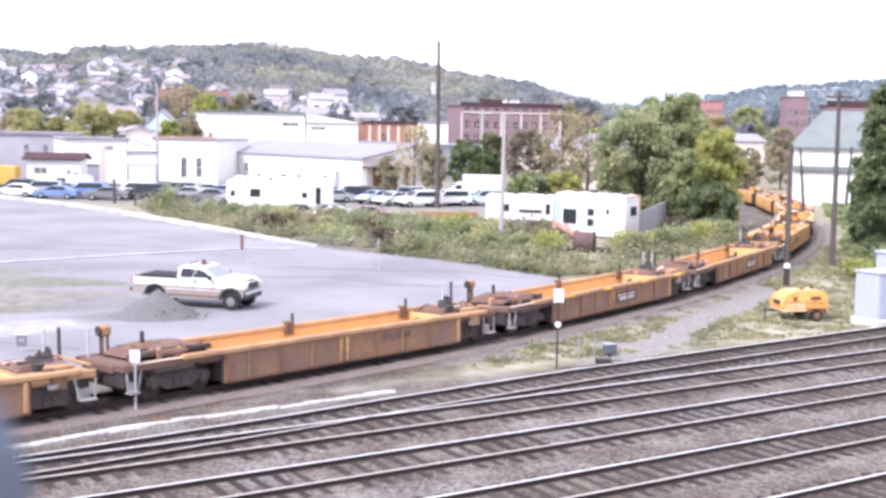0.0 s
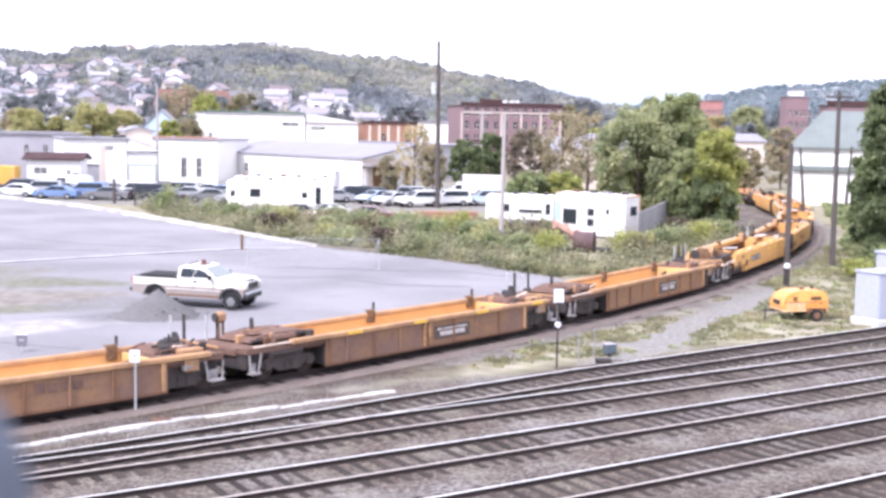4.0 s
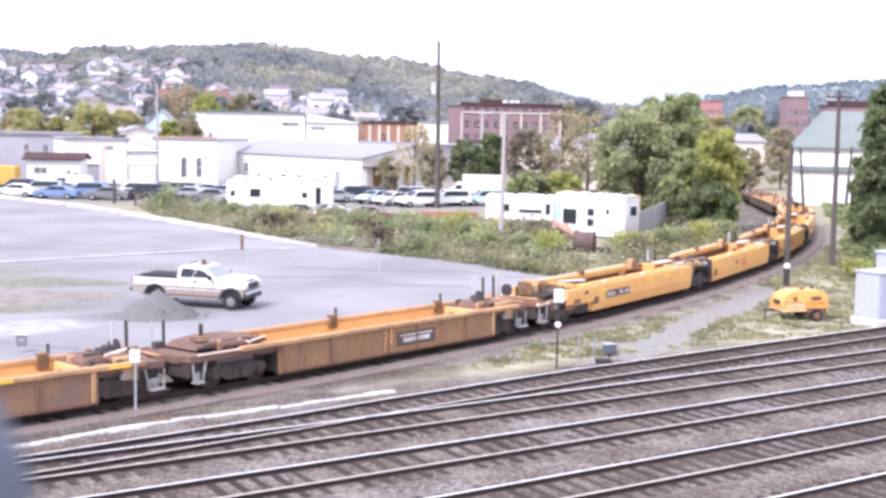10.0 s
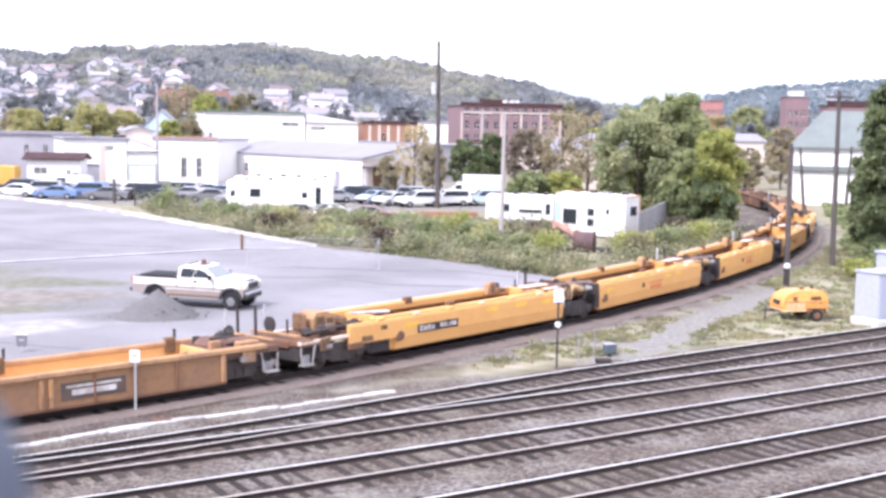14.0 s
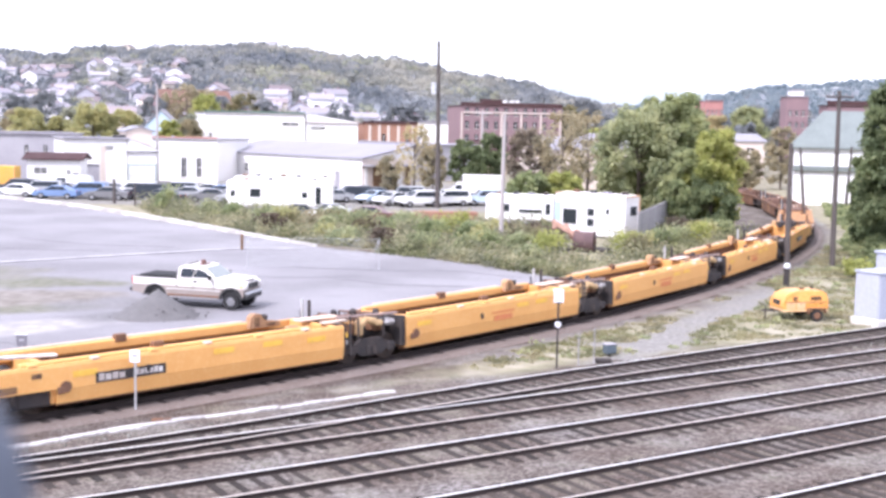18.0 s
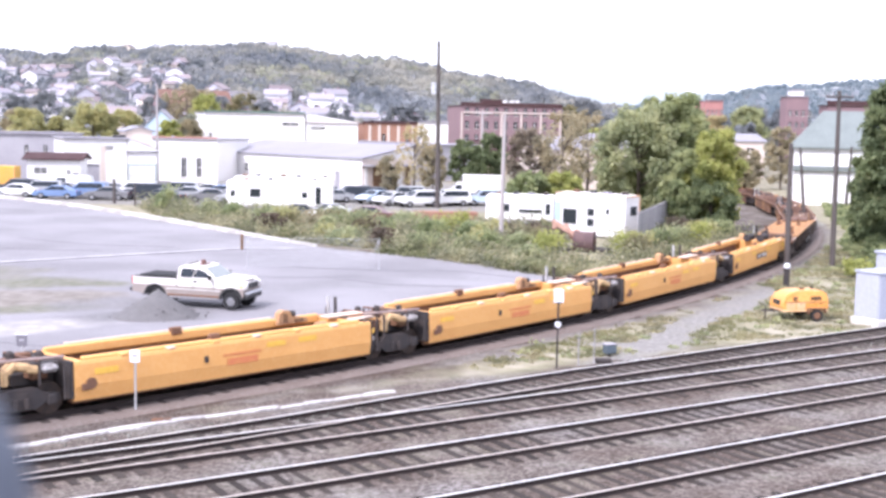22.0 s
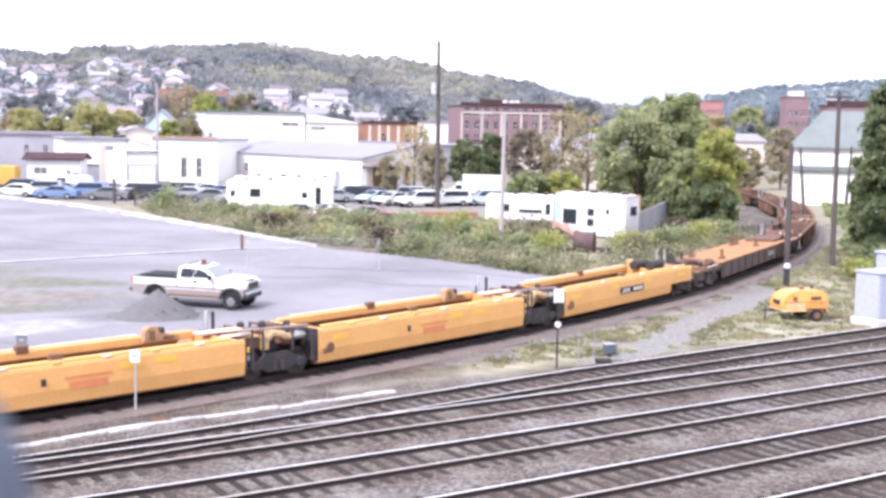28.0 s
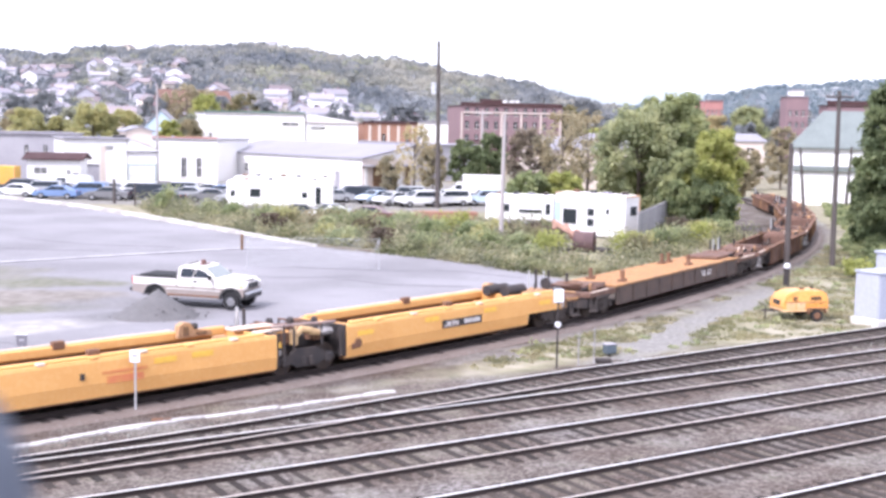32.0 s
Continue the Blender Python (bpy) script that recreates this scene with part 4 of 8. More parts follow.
                for gx, gy, gz, gw, gh in ((1.1, -0.5, 1.3, 0.34, 0.3), (1.55, -0.75, 1.34, 0.26, 0.36), (2.9, -0.75, 1.36, 0.4, 0.3), (3.5, -0.4, 1.3, 0.3, 0.34), (2.35, -0.6, 1.3, 0.3, 0.2)):
                    one("valve", M_DARK, car, ((out + gx, gy, gz), (gw, 0.3, gh)), bev=0.07, label="black valve on the end deck")
                rod("deck_pipe", M_BOGIE, car, (out + 0.6, -0.95, 1.34), (out + 3.4, -0.9, 1.42), 0.05, 8, label="grimy pipe along the deck")
                # thin dark box paints the shade of a slot below the housing
                one("housing_slot", M_DARK, car, ((out + 2.0, -0.6, 1.25), (1.8, 0.1, 0.14)))
            else:
                one("end_housing", M_RAIL, car, ((out - d * 1.15, 0.2, 1.3), (1.15, 0.9, 0.3)), bev=0.12, label="rusty yellow brake housing on the end deck")
                one("brake_cylinder", M_DARK, car, ((out - d * 0.9, -0.75, 1.42), (0.7, 0.4, 0.35)), bev=0.1, label="black brake cylinder")
            one("valve_box", M_PATCH, car, ((out - d * 1.9, -0.8, 1.36), (0.4, 0.35, 0.3)), bev=0.06, label="rusty valve box")
            rod("hand_brake", M_DARK, car, (out - d * 0.2, 0.3, 1.6), (out - d * 0.12, 0.3, 1.6), 0.26, 16, label="dark hand brake wheel")
            bm = bmesh.new()
            if d < 0:
                bx(bm, (inn - 0.1, -0.6, 1.66), (1.7, 0.3, 0.09), 0.03, rot=Euler((0, 0.05, -0.12)).to_matrix())
                part("walkway", bm, M_WHITE, car, "pale grating walkway")
            else:
                cy(bm, (inn - 0.6, -0.3, 1.62), (inn + 0.6, -0.3, 1.62), 0.24, 14)
                cy(bm, (inn - 0.8, 0.5, 1.62), (inn + 0.5, 0.5, 1.62), 0.22, 14)
                part("air_reservoir", bm, M_DARK, car, "black air reservoirs over the end")
            coupler(car, out, d)
            bogie(car, x_in + d * 0.1)
        else:
            # arm to the shared pivot with a dark end wall
            piv = (k0 if d < 0 else k1) - mid
            # the end wall's shade is painted on as dark colour
            one("end_wall", M_DARK, car, ((x_in + d * 0.06, 0, 0.95), (0.12, 2.74, 1.1)), bev=0.02, label="end wall with shade put into its colour")
            one("pivot_arm", M_DARK, car, (((x_in + piv) / 2, 0, 0.98), (abs(piv - x_in), 0.7, 0.4)), bev=0.04)
            one("end_deck", M_YEL if d > 0 else M_DARK, car, ((x_in + d * 0.55, 0, 1.36), (0.9, 1.5, 0.2)), bev=0.04)
            if d > 0:
                one("walkway", M_PALEBAR, car, ((x_in + 0.1, 0.25, 1.56), (1.7, 0.5, 0.09)), bev=0.03, label="pale walkway plate over the articulation")
                one("walkway", M_PALEBAR, car, ((x_in + 0.1, -0.75, 1.53), (1.1, 0.3, 0.08)), bev=0.03, label="pale walkway plate over the articulation")
            one("deck_bracket", M_RUST, car, ((x_in + d * 0.75, -0.55, 1.2), (0.5, 0.5, 0.4)), bev=0.04, label="rusty bracket on the articulation")
            one("deck_bracket", M_RUST, car, ((x_in + d * 0.6, 0.6, 1.45), (0.45, 0.35, 0.3)), bev=0.04, label="rusty bracket on the articulation")
            rod("handrail", M_RUSTPINK, car, (x_in + d * 0.9, -1.1, 1.58), (x_in + d * 0.9, 1.1, 1.58), 0.04, 8)
            for sgn in (-1, 1):
                rod("grab_post", M_DARK, car, (x_in + d * 0.9, sgn * 1.1, 0.9), (x_in + d * 0.9, sgn * 1.1, 1.6), 0.04, 8)
                rod("ladder_rail", M_DARK, car, (x_in + d * 0.3, sgn * 1.38, 0.45), (x_in + d * 0.3, sgn * 1.38, 1.75 if d > 0 else 1.4), 0.035, 8)
            if d > 0:
                for yy in (0.75, 1.15):
                    rod("upright_pipe", M_DARK if yy < 1 else M_GALV, car, (x_in + 0.2, yy, 1.4), (x_in + 0.2, yy, 2.15), 0.06, 8)
                for mz, mm in ((1.12, M_AMBER), (0.86, M_STEP)):
                    one("marker_lamp", mm, car, ((x_in + 0.14, -1.3, mz), (0.1, 0.17, 0.17)), bev=0.02, label="small square marker")
                bogie(car, piv, True)
                bm = bmesh.new()
                for sx, sz, rot in ((-0.42, 1.18, 0.0), (-0.25, 1.42, 0.9), (0.12, 1.44, 1.75), (0.4, 1.34, 1.75)):
                    bx(bm, (piv + sx, -0.85, sz), (0.22, 0.42, 0.46), 0.06, rot=Euler((0, rot, 0)).to_matrix())
                part("pivot_casting", bm, M_CREAM, car, "cream-yellow arched articulation casting")
                one("pivot_plate", M_RUSTPINK, car, ((piv + 0.1, 0.3, 1.42), (1.3, 0.9, 0.16)), bev=0.04, label="rusty pivot plate")
                one("air_tank", M_STEP, car, ((piv + 0.85, -0.95, 1.34), (0.5, 0.5, 0.22)), bev=0.09, label="pale air tank")
                rod("cross_pipe", M_PINKBAR, car, (x_in + 0.1, -0.9, 1.68), (piv + 1.35, -0.9, 1.6), 0.05, 8, label="pale pink rail over the articulation")
                for xx, yy in ((piv - 0.4, 0.5), (piv + 0.25, 0.2), (piv + 0.9, -0.3)):
                    one("valve", M_DARK, car, ((xx, yy, 1.62), (0.24, 0.24, 0.26)), bev=0.07, label="black valve")
    CARS.append((car, mid, k0 if not ends[0] else k0 + 2.6, k1 if not ends[1] else k1 - 2.6))
    return car


def flat_car(name, k0, k1, w0, w1, side, mark=0):
    """A long flat car with an orange deck and dark deep side sills."""
    mid = (k0 + k1) / 2
    car = thing(name, Matrix.Identity(4), "empty flat car with an orange deck and dark side sills", "rail car", "cars of the train")
    a, b = w0 - mid, w1 - mid
    e0, e1 = k0 - mid + 0.35, k1 - mid - 0.35
    hw, top = 1.40, 1.22
    one("deck", M_DECK, car, ((0.5 * (a + b), 0, top), (b - a, 2 * hw - 0.1, 0.1)), bev=0.02, label="worn orange deck")
    for i in range(12):
        one("deck_seam", M_RAIL, car, ((a + (b - a) * (i + 0.5) / 12, 0, top + 0.054), (0.09, 2 * hw - 0.3, 0.012)))
    for sgn in (-1, 1):
        sp = one("side_sill", side, car, ((0.5 * (a + b), sgn * (hw - 0.06), 0.78), (b - a, 0.12, 0.82)), bev=0.02, label="dark deep side sill")
        one("top_flange", M_RAIL, car, ((0.5 * (a + b), sgn * (hw - 0.03), top + 0.02), (b - a + 0.4, 0.16, 0.09)), bev=0.02, label="worn orange top flange")
        for i in range(11):
            one("rib", side, sp, ((a + 0.2 + (b - a - 0.4) * i / 10, sgn * (hw + 0.03), 0.78), (0.08, 0.06, 0.74)))
    for x, y in ((a + 1.6, -0.9), (a + 1.9, 0.9), (b - 5.2, -0.6), (b - 5.2, 0.9), (b - 4.3, 0.9)):
        one("stanchion", M_RUST, car, ((x, y, top + 0.3), (0.16, 0.16, 0.55)), ((x, y, top + 0.1), (0.5, 0.3, 0.12)), bev=0.02, label="rusty deck stanchion")
    one("deck_hump", M_RUSTPINK, car, ((b - 1.0, 0, top + 0.14), (1.6, 1.9, 0.2)), bev=0.06, label="faded red raised deck end")
    end_platform(car, a, e0, -1, gear="tank", steps=M_BOGIE)
    end_platform(car, b, e1, 1, gear="tank", steps=M_BOGIE)
    coupler(car, e0, -1)
    coupler(car, e1, 1)
    bogie(car, (a + e0) / 2 + 0.3)
    bogie(car, (b + e1) / 2 - 0.3)
    owner_mark(car, M_WHITE, (a + b) / 2 + 2.4, (a + b) / 2 + 3.9, 0.68, 0.98, -hw - 0.006, "faded white owner's mark as plain shapes")
    CARS.append((car, mid, k0 + 2.6, k1 - 2.6))
    return car


old_well_car("well_car", -22.97, -6.04, -19.08, -8.37, M_SIDE, tail=M_SILL)
old_well_car("well_car", -6.04, 11.10, -2.14, 8.76, M_SIDE, stand=True)
old_well_car("well_car", 11.10, 28.33, 14.80, 25.80, M_SIDE, mark=1, amber=True, stand=True)
old_well_car("well_car", 28.33, 45.36, 32.12, 43.02, M_SIDEOR, mark=1)
unit("well_car_unit", 45.36, 62.25, 47.99, 60.74, (True, False), "plate")
unit("well_car_unit", 62.25, 76.31, 63.66, 74.85, (False, False), "red")
unit("well_car_unit", 76.31, 90.28, 77.77, 88.77, (False, False), "red")
unit("well_car_unit", 90.28, 104.35, 91.69, 102.89, (False, False), "red")
unit("well_car_unit", 104.35, 120.02, 105.81, 118.37, (False, True), "plate")
flat_car("flat_car", 120.02, 142.12, 123.04, 138.61, M_PATCH, mark=1)
old_well_car("well_car", 142.12, 159.15, 146.01, 156.72, M_RUSTPINK, inner=M_RUSTPINK)
old_well_car("well_car", 159.15, 176.19, 163.04, 173.75, M_RUST, inner=M_RUSTPINK)
old_well_car("well_car", 176.19, 193.22, 180.08, 190.79, M_RUSTPINK, inner=M_RUSTPINK)
old_well_car("well_car", 193.22, 210.25, 197.11, 207.82, M_RUST, inner=M_RUSTPINK)


def car_pose(mid, p0, p1, t):
    a, _ = on_curve(p0 - SPEED * t)
    b, _ = on_curve(p1 - SPEED * t)
    f = (mid - p0) / (p1 - p0)
    return Matrix.Translation(a.lerp(b, f) + Vector((0, 0, -0.04))) @ Matrix.Rotation(math.atan2(b.y - a.y, b.x - a.x), 4, "Z") @ Matrix.Rotation(-0.038, 4, "X")


def motions():
    for car, mid, p0, p1 in CARS:
        walk(car, [(t, car_pose(mid, p0, p1, t)) for t in range(0, 33)])
    # wheels roll as the train goes by, towards the head
    step = 0.2
    for ws in WHEELSETS:
        x, z = ws.location.x, ws.location.z
        rows = []
        for i in range(161):
            ang = -math.degrees(SPEED * i * step / WHEEL_R)
            rows.append((i * step, pose(x, 0, z, 0, ang, 0)))
        walk(ws, rows)
# ---------------------------------------------------------------- lot edge: kerb, barrier posts, pale stripe
def kerb(points, h, w, label):
    root = thing("kerb", Matrix.Identity(4), label, "kerb", "", "structure")
    for (x1, y1), (x2, y2) in zip(points, points[1:]):
        d = math.hypot(x2 - x1, y2 - y1)
        n = max(1, round(d / 3.0))
        ang = math.atan2(y2 - y1, x2 - x1)
        for i in range(n):
            f = (i + 0.5) / n
            bm = bmesh.new()
            w = 0.45 if y1 > 95 else 0.36 - 0.12 * f
            h = 0.30 if y1 > 92 else 0.26 - 0.14 * f
            bx(bm, (0, 0, h / 2 - 0.05), (d / n - 0.03, w, h + 0.1), 0.03, taper=(1, 0.8))
            ob = part("kerb_stone", bm, M_KERB, root)
            ob.matrix_basis = Matrix.Translation((x1 + (x2 - x1) * f, y1 + (y2 - y1) * f, GROUND_Z)) @ Matrix.Rotation(ang + random.uniform(-0.01, 0.01), 4, "Z")
    return root


kerb([(-75, 151.5), (-46.5, 124.8), (-34.1, 113.1), (-22.9, 99.4), (-15.3, 89.7), (-8.7, 81.9)], 0.42, 0.75, "long pale concrete kerb along the paved lot")

M_STRIPE = mat("pale_dusty_stripe", (0.46, 0.45, 0.46), 0.9, second=(0.3, 0.29, 0.31), scale=0.9, amount=0.8, fine=8)


def flat_strip(name, pts, w, z, material, label, category, kind="structure"):
    bm = bmesh.new()
    line = []
    for i, p in enumerate(pts):
        a, b = pts[max(0, i - 1)], pts[min(len(pts) - 1, i + 1)]
        line.append(((p[0], p[1], z), math.atan2(b[1] - a[1], b[0] - a[0])))
    sweep(bm, [(-w / 2, 0), (w / 2, 0), (w / 2, 0.012), (-w / 2, 0.012)], line)
    ob = part(name, bm, material)
    return tagged(ob, label, category, "", kind)


flat_strip("painted_stripe", [(-40, 60.5), (-26.0, 69.5), (-19.5, 75.0), (-13.8, 79.6), (-9.5, 80.6)], 0.5, GROUND_Z + 0.004, M_STRIPE, "pale stripe across the asphalt lot", "stripe")
flat_strip("soil_edge", [(-10.0, 83.6), (-7.4, 81.3), (-4.0, 78.8), (0.4, 75.4)], 0.5, GROUND_Z + 0.02, mat("damp_dark_soil", (0.10, 0.068, 0.056), 0.95, second=(0.17, 0.13, 0.10), scale=1.2, amount=0.8), "dark strip of bare soil at the lot edge", "soil")
M_EDGE = mat("broken_dusty_concrete", (0.56, 0.545, 0.54), 0.95, second=(0.27, 0.25, 0.24), scale=2.2, amount=0.85, third=(0.62, 0.6, 0.59), fine=7, jitter=0.18, bump=0.5)
edge = thing("concrete_edge", Matrix.Identity(4), "broken pale concrete edge beside the siding", "concrete edge", "", "structure")
for i in range(26):
    f = i / 25
    wd = random.uniform(0.16, 0.5) * (1.15 - 0.7 * f)
    p = yard(-8 + 26.5 * f, 31.0 + 1.05 * smooth(0.45, 0.78, f) + 0.3 * smooth(0.85, 1.0, f) + random.uniform(-0.06, 0.06), GROUND_Z + random.uniform(0.0, 0.03))
    slab = one("slab", M_EDGE, edge, ((0, 0, 0), (random.uniform(0.9, 1.4), wd, 0.12)), bev=0.03)
    slab.matrix_basis = Matrix.Translation(p) @ Euler((random.uniform(-0.06, 0.06), random.uniform(-0.04, 0.04), TURN + 0.03 + random.uniform(-0.06, 0.06))).to_matrix().to_4x4()


M_SEAM = mat("dark_sealed_crack", (0.185, 0.18, 0.195), 0.9, second=(0.225, 0.218, 0.235), scale=0.6, amount=0.8, fine=5)
for pts in ([(-9.0, 70.5), (-4.0, 69.2), (1.0, 69.8), (4.6, 67.2)], [(-6.5, 66.0), (-3.0, 63.4), (1.5, 63.0)], [(-13, 66.0), (-8.5, 65.2), (-4.5, 66.8)], [(-30, 84), (-24, 80.5), (-18, 80.0)], [(-38, 74), (-30, 77.2), (-22, 76.6)], [(-26, 50.0), (-18, 45.2), (-13.5, 43.8)]):
    flat_strip("sealed_crack", pts, 0.16, GROUND_Z - 0.022, M_SEAM, "dark sealed crack in the asphalt", "crack")


# ---------------------------------------------------------------- gravel heap
def heap(x, y, r, h):
    rng = random.Random(4)
    bm = bmesh.new()
    rings, n = 14, 40
    grid = []
    for j in range(rings + 1):
        row = []
        f = j / rings
        for i in range(n):
            t = 2 * math.pi * i / n
            rr = r * f * (1 + 0.12 * noise.noise((math.cos(t) * 1.3, math.sin(t) * 1.3, 0.5)))
            z = h * max(0, (1 - f) ** 1.15) + 0.09 * noise.noise((rr * math.cos(t) * 2.2, rr * math.sin(t) * 2.2, 7)) * (1 - f * 0.7)
            row.append(bm.verts.new((rr * math.cos(t) * 1.12, rr * math.sin(t), z if f < 1 else -0.05)))
        grid.append(row)
    for a, b in zip(grid, grid[1:]):
        for i in range(n):
            bm.faces.new((a[i], a[(i + 1) % n], b[(i + 1) % n], b[i]))
    bmesh.ops.remove_doubles(bm, verts=bm.verts, dist=0.002)
    ob = part("spoil_heap", bm, M_STONE)
    ob.matrix_basis = pose(x, y, GROUND_Z - 0.02, 0, 0, 20)
    tagged(ob, "cone-shaped heap of grey crushed stone on the lot", "spoil heap")
    bm = bmesh.new()
    for i in range(60):
        t, rr = rng.uniform(0, 2 * math.pi), r * rng.uniform(0.55, 1.15)
        s = rng.uniform(0.03, 0.08)
        z = h * max(0, (1 - rr / r)) ** 1.15
        bx(bm, (x + rr * math.cos(t) * 1.1, y + rr * math.sin(t), GROUND_Z + z + s * 0.25), (s, s * 0.8, s * 0.6), rot=Euler((rng.random(), rng.random(), rng.random() * 6)).to_matrix())
    tagged(part("loose_stones", bm, M_STONE), "loose grey stones around the gravel heap", "stones", "", "stuff")


heap(-12.4, 51.7, 1.75, 1.18)


# ---------------------------------------------------------------- road vehicles
def wheel_of(parent, x, y, r, w, sgn, rim=0.58):
    bm = bmesh.new()
    cy(bm, (x, y - w / 2, r), (x, y + w / 2, r), r, 22)
    wh = part("wheel", bm, M_TYRE, parent)
    bm = bmesh.new()
    yo = y + sgn * (w / 2 + 0.004)
    cy(bm, (x, yo - sgn * 0.02, r), (x, yo + sgn * 0.006, r), r * rim, 16)
    cy(bm, (x, yo, r), (x, yo + sgn * 0.03, r), r * 0.2, 8)
    part("rim", bm, M_SILVER, wh, "bright steel wheel rim")
    return wh


def arch(prof, cx, r, z0):
    """Points of a wheel arch along a lower edge, from rear to front."""
    return [(cx - r * math.cos(math.pi * i / 8), z0 + r * math.sin(math.pi * i / 8)) for i in range(9)]


def skewed(name, material, parent, pts, push, label=""):
    """A flat plate through the points pts, thickened by the vector push."""
    bm = bmesh.new()
    a = [bm.verts.new(p) for p in pts]
    b = [bm.verts.new(Vector(p) + Vector(push)) for p in pts]
    bm.faces.new(a[::-1])
    bm.faces.new(b)
    k = len(a)
    for i in range(k):
        bm.faces.new((a[i], a[(i + 1) % k], b[(i + 1) % k], b[i]))
    return part(name, bm, material, parent, label)


def pickup(m):
    root = thing("pickup_truck", m, "white extended-cab pickup with a tan-grey lower side parked on asphalt", "pickup truck")
    W = 0.97
    rx, fx, back, nose, cab0, cowl = -1.72, 2.05, -2.88, 2.74, -0.62, 1.3
    M_BODY = mat("white_truck_paint", (0.66, 0.63, 0.61), 0.35, second=(0.58, 0.55, 0.535), scale=0.6, spec=0.5, bump=0)
    M_LOW = mat("tan_grey_lower_paint", (0.285, 0.245, 0.23), 0.4, second=(0.21, 0.175, 0.16), scale=0.9, spec=0.5, bump=0)
    # lower side with its wheel arches, up to the moulding
    low = [(back, 0.66)] + arch(None, rx, 0.47, 0.52) + arch(None, fx, 0.47, 0.52) + [(nose - 0.1, 0.62), (nose - 0.06, 0.98), (cowl, 0.98), (back, 1.0)]
    bm = bmesh.new()
    extrude_y(bm, low, -W, W)
    part("lower_body", bm, M_LOW, root, "tan-grey lower body with wheel arches")
    bm = bmesh.new()
    extrude_y(bm, [(cowl - 0.1, 0.96), (nose - 0.04, 0.96), (nose, 1.12), (nose - 0.04, 1.25), (nose - 0.24, 1.34), (1.95, 1.4), (cowl - 0.1, 1.42)], -W + 0.01, W - 0.01, pinch=lambda x, z: (0.84 if x > 2.45 else 0.94) if z > 1.2 else 0.93 if x > 2.6 else 1.0)
    part("bonnet", bm, M_BODY, root, "white bonnet and front wings")
    one("bonnet_bulge", M_BODY, root, ((2.05, 0, 1.405), (1.3, 1.0, 0.05)), bev=0.02)
    cab = [(cab0, 0.97), (cowl, 0.97), (cowl, 1.40), (0.68, 1.87), (0.42, 1.93), (-0.4, 1.93), (cab0 + 0.04, 1.86), (cab0 - 0.02, 1.4)]
    bm = bmesh.new()
    extrude_y(bm, cab, -W + 0.01, W - 0.01, pinch=lambda x, z: 0.84 if z > 1.8 else 1.0)
    part("cab", bm, M_BODY, root, "white extended cab")
    mid, ln = (back + cab0) / 2, cab0 - back - 0.04
    for sgn in (-1, 1):
        one("bed_side", M_BODY, root, ((mid, sgn * (W - 0.06), 1.15), (ln, 0.11, 0.36)), bev=0.03, label="white cargo bed side")
        one("bed_rail", M_TYRE, root, ((mid + 0.05, sgn * (W - 0.06), 1.36), (ln - 0.12, 0.13, 0.055)), bev=0.015, label="black bed rail cap")
    one("tailgate", M_BODY, root, ((back + 0.05, 0, 1.14), (0.1, 2 * W - 0.24, 0.38)), bev=0.02, label="white tailgate")
    one("bed_liner", M_TYRE, root, ((mid, 0, 1.08), (ln - 0.1, 2 * W - 0.25, 0.22)), label="black liner of the cargo bed")
    one("tonneau_cover", M_TYRE, root, ((mid + 0.08, 0.06, 1.385), (ln - 0.3, 1.55, 0.06)), bev=0.02, label="black cover over the cargo bed")
    side = lambda z: (W - 0.01) * (1.0 - 0.16 * max(0, (z - 1.4) / 0.46)) + 0.012
    for sgn in (-1, 1):
        for nm, q in (("front_side_window", [(0.26, 1.43), (1.08, 1.43), (0.64, 1.79), (0.3, 1.81)]), ("rear_side_window", [(-0.46, 1.43), (0.14, 1.43), (0.17, 1.8), (-0.42, 1.8)])):
            skewed(nm, M_CARGLASS, root, [(x, sgn * side(z), z) for x, z in q], (0, -sgn * 0.02, 0), "dark side window")
        one("window_post", M_TRIM, root, ((0.22, sgn * (side(1.6) + 0.004), 1.6), (0.05, 0.012, 0.36)))
        one("door_handle", M_TRIM, root, ((0.3, sgn * (W + 0.012), 1.24), (0.2, 0.03, 0.06)), bev=0.008, label="black door handle")
        for xx in (0.2, 1.2, cab0 + 0.02):
            one("door_seam", M_TRIM, root, ((xx, sgn * (W + 0.002), 1.13), (0.014, 0.006, 0.5)))
        one("mirror", M_TRIM, root, ((1.06, sgn * (W + 0.13), 1.47), (0.12, 0.22, 0.2)), bev=0.03, label="black door mirror")
        one("running_board", M_SILVER, root, ((0.2, sgn * (W - 0.02), 0.47), (2.5, 0.2, 0.06)), bev=0.02, label="bright running board")
        one("side_moulding", M_BODY, root, ((0.2, sgn * (W + 0.012), 0.86), (2.7, 0.03, 0.045)))
        one("rocker", M_RUST, root, ((0.2, sgn * (W - 0.02), 0.58), (2.6, 0.06, 0.1)), bev=0.02, label="rusty rocker panel")
        hl = one("headlight", M_LAMP, root, ((nose - 0.06, sgn * 0.72, 1.14), (0.14, 0.34, 0.16)), bev=0.03, label="clear headlight")
        one("side_lamp", M_AMBER, hl, ((nose - 0.2, sgn * (W - 0.02), 1.12), (0.16, 0.03, 0.1)), bev=0.01, label="amber side lamp")
        one("tail_light", M_REDLAMP, root, ((back - 0.01, sgn * 0.88, 1.16), (0.05, 0.14, 0.32)), bev=0.01, label="red tail light")
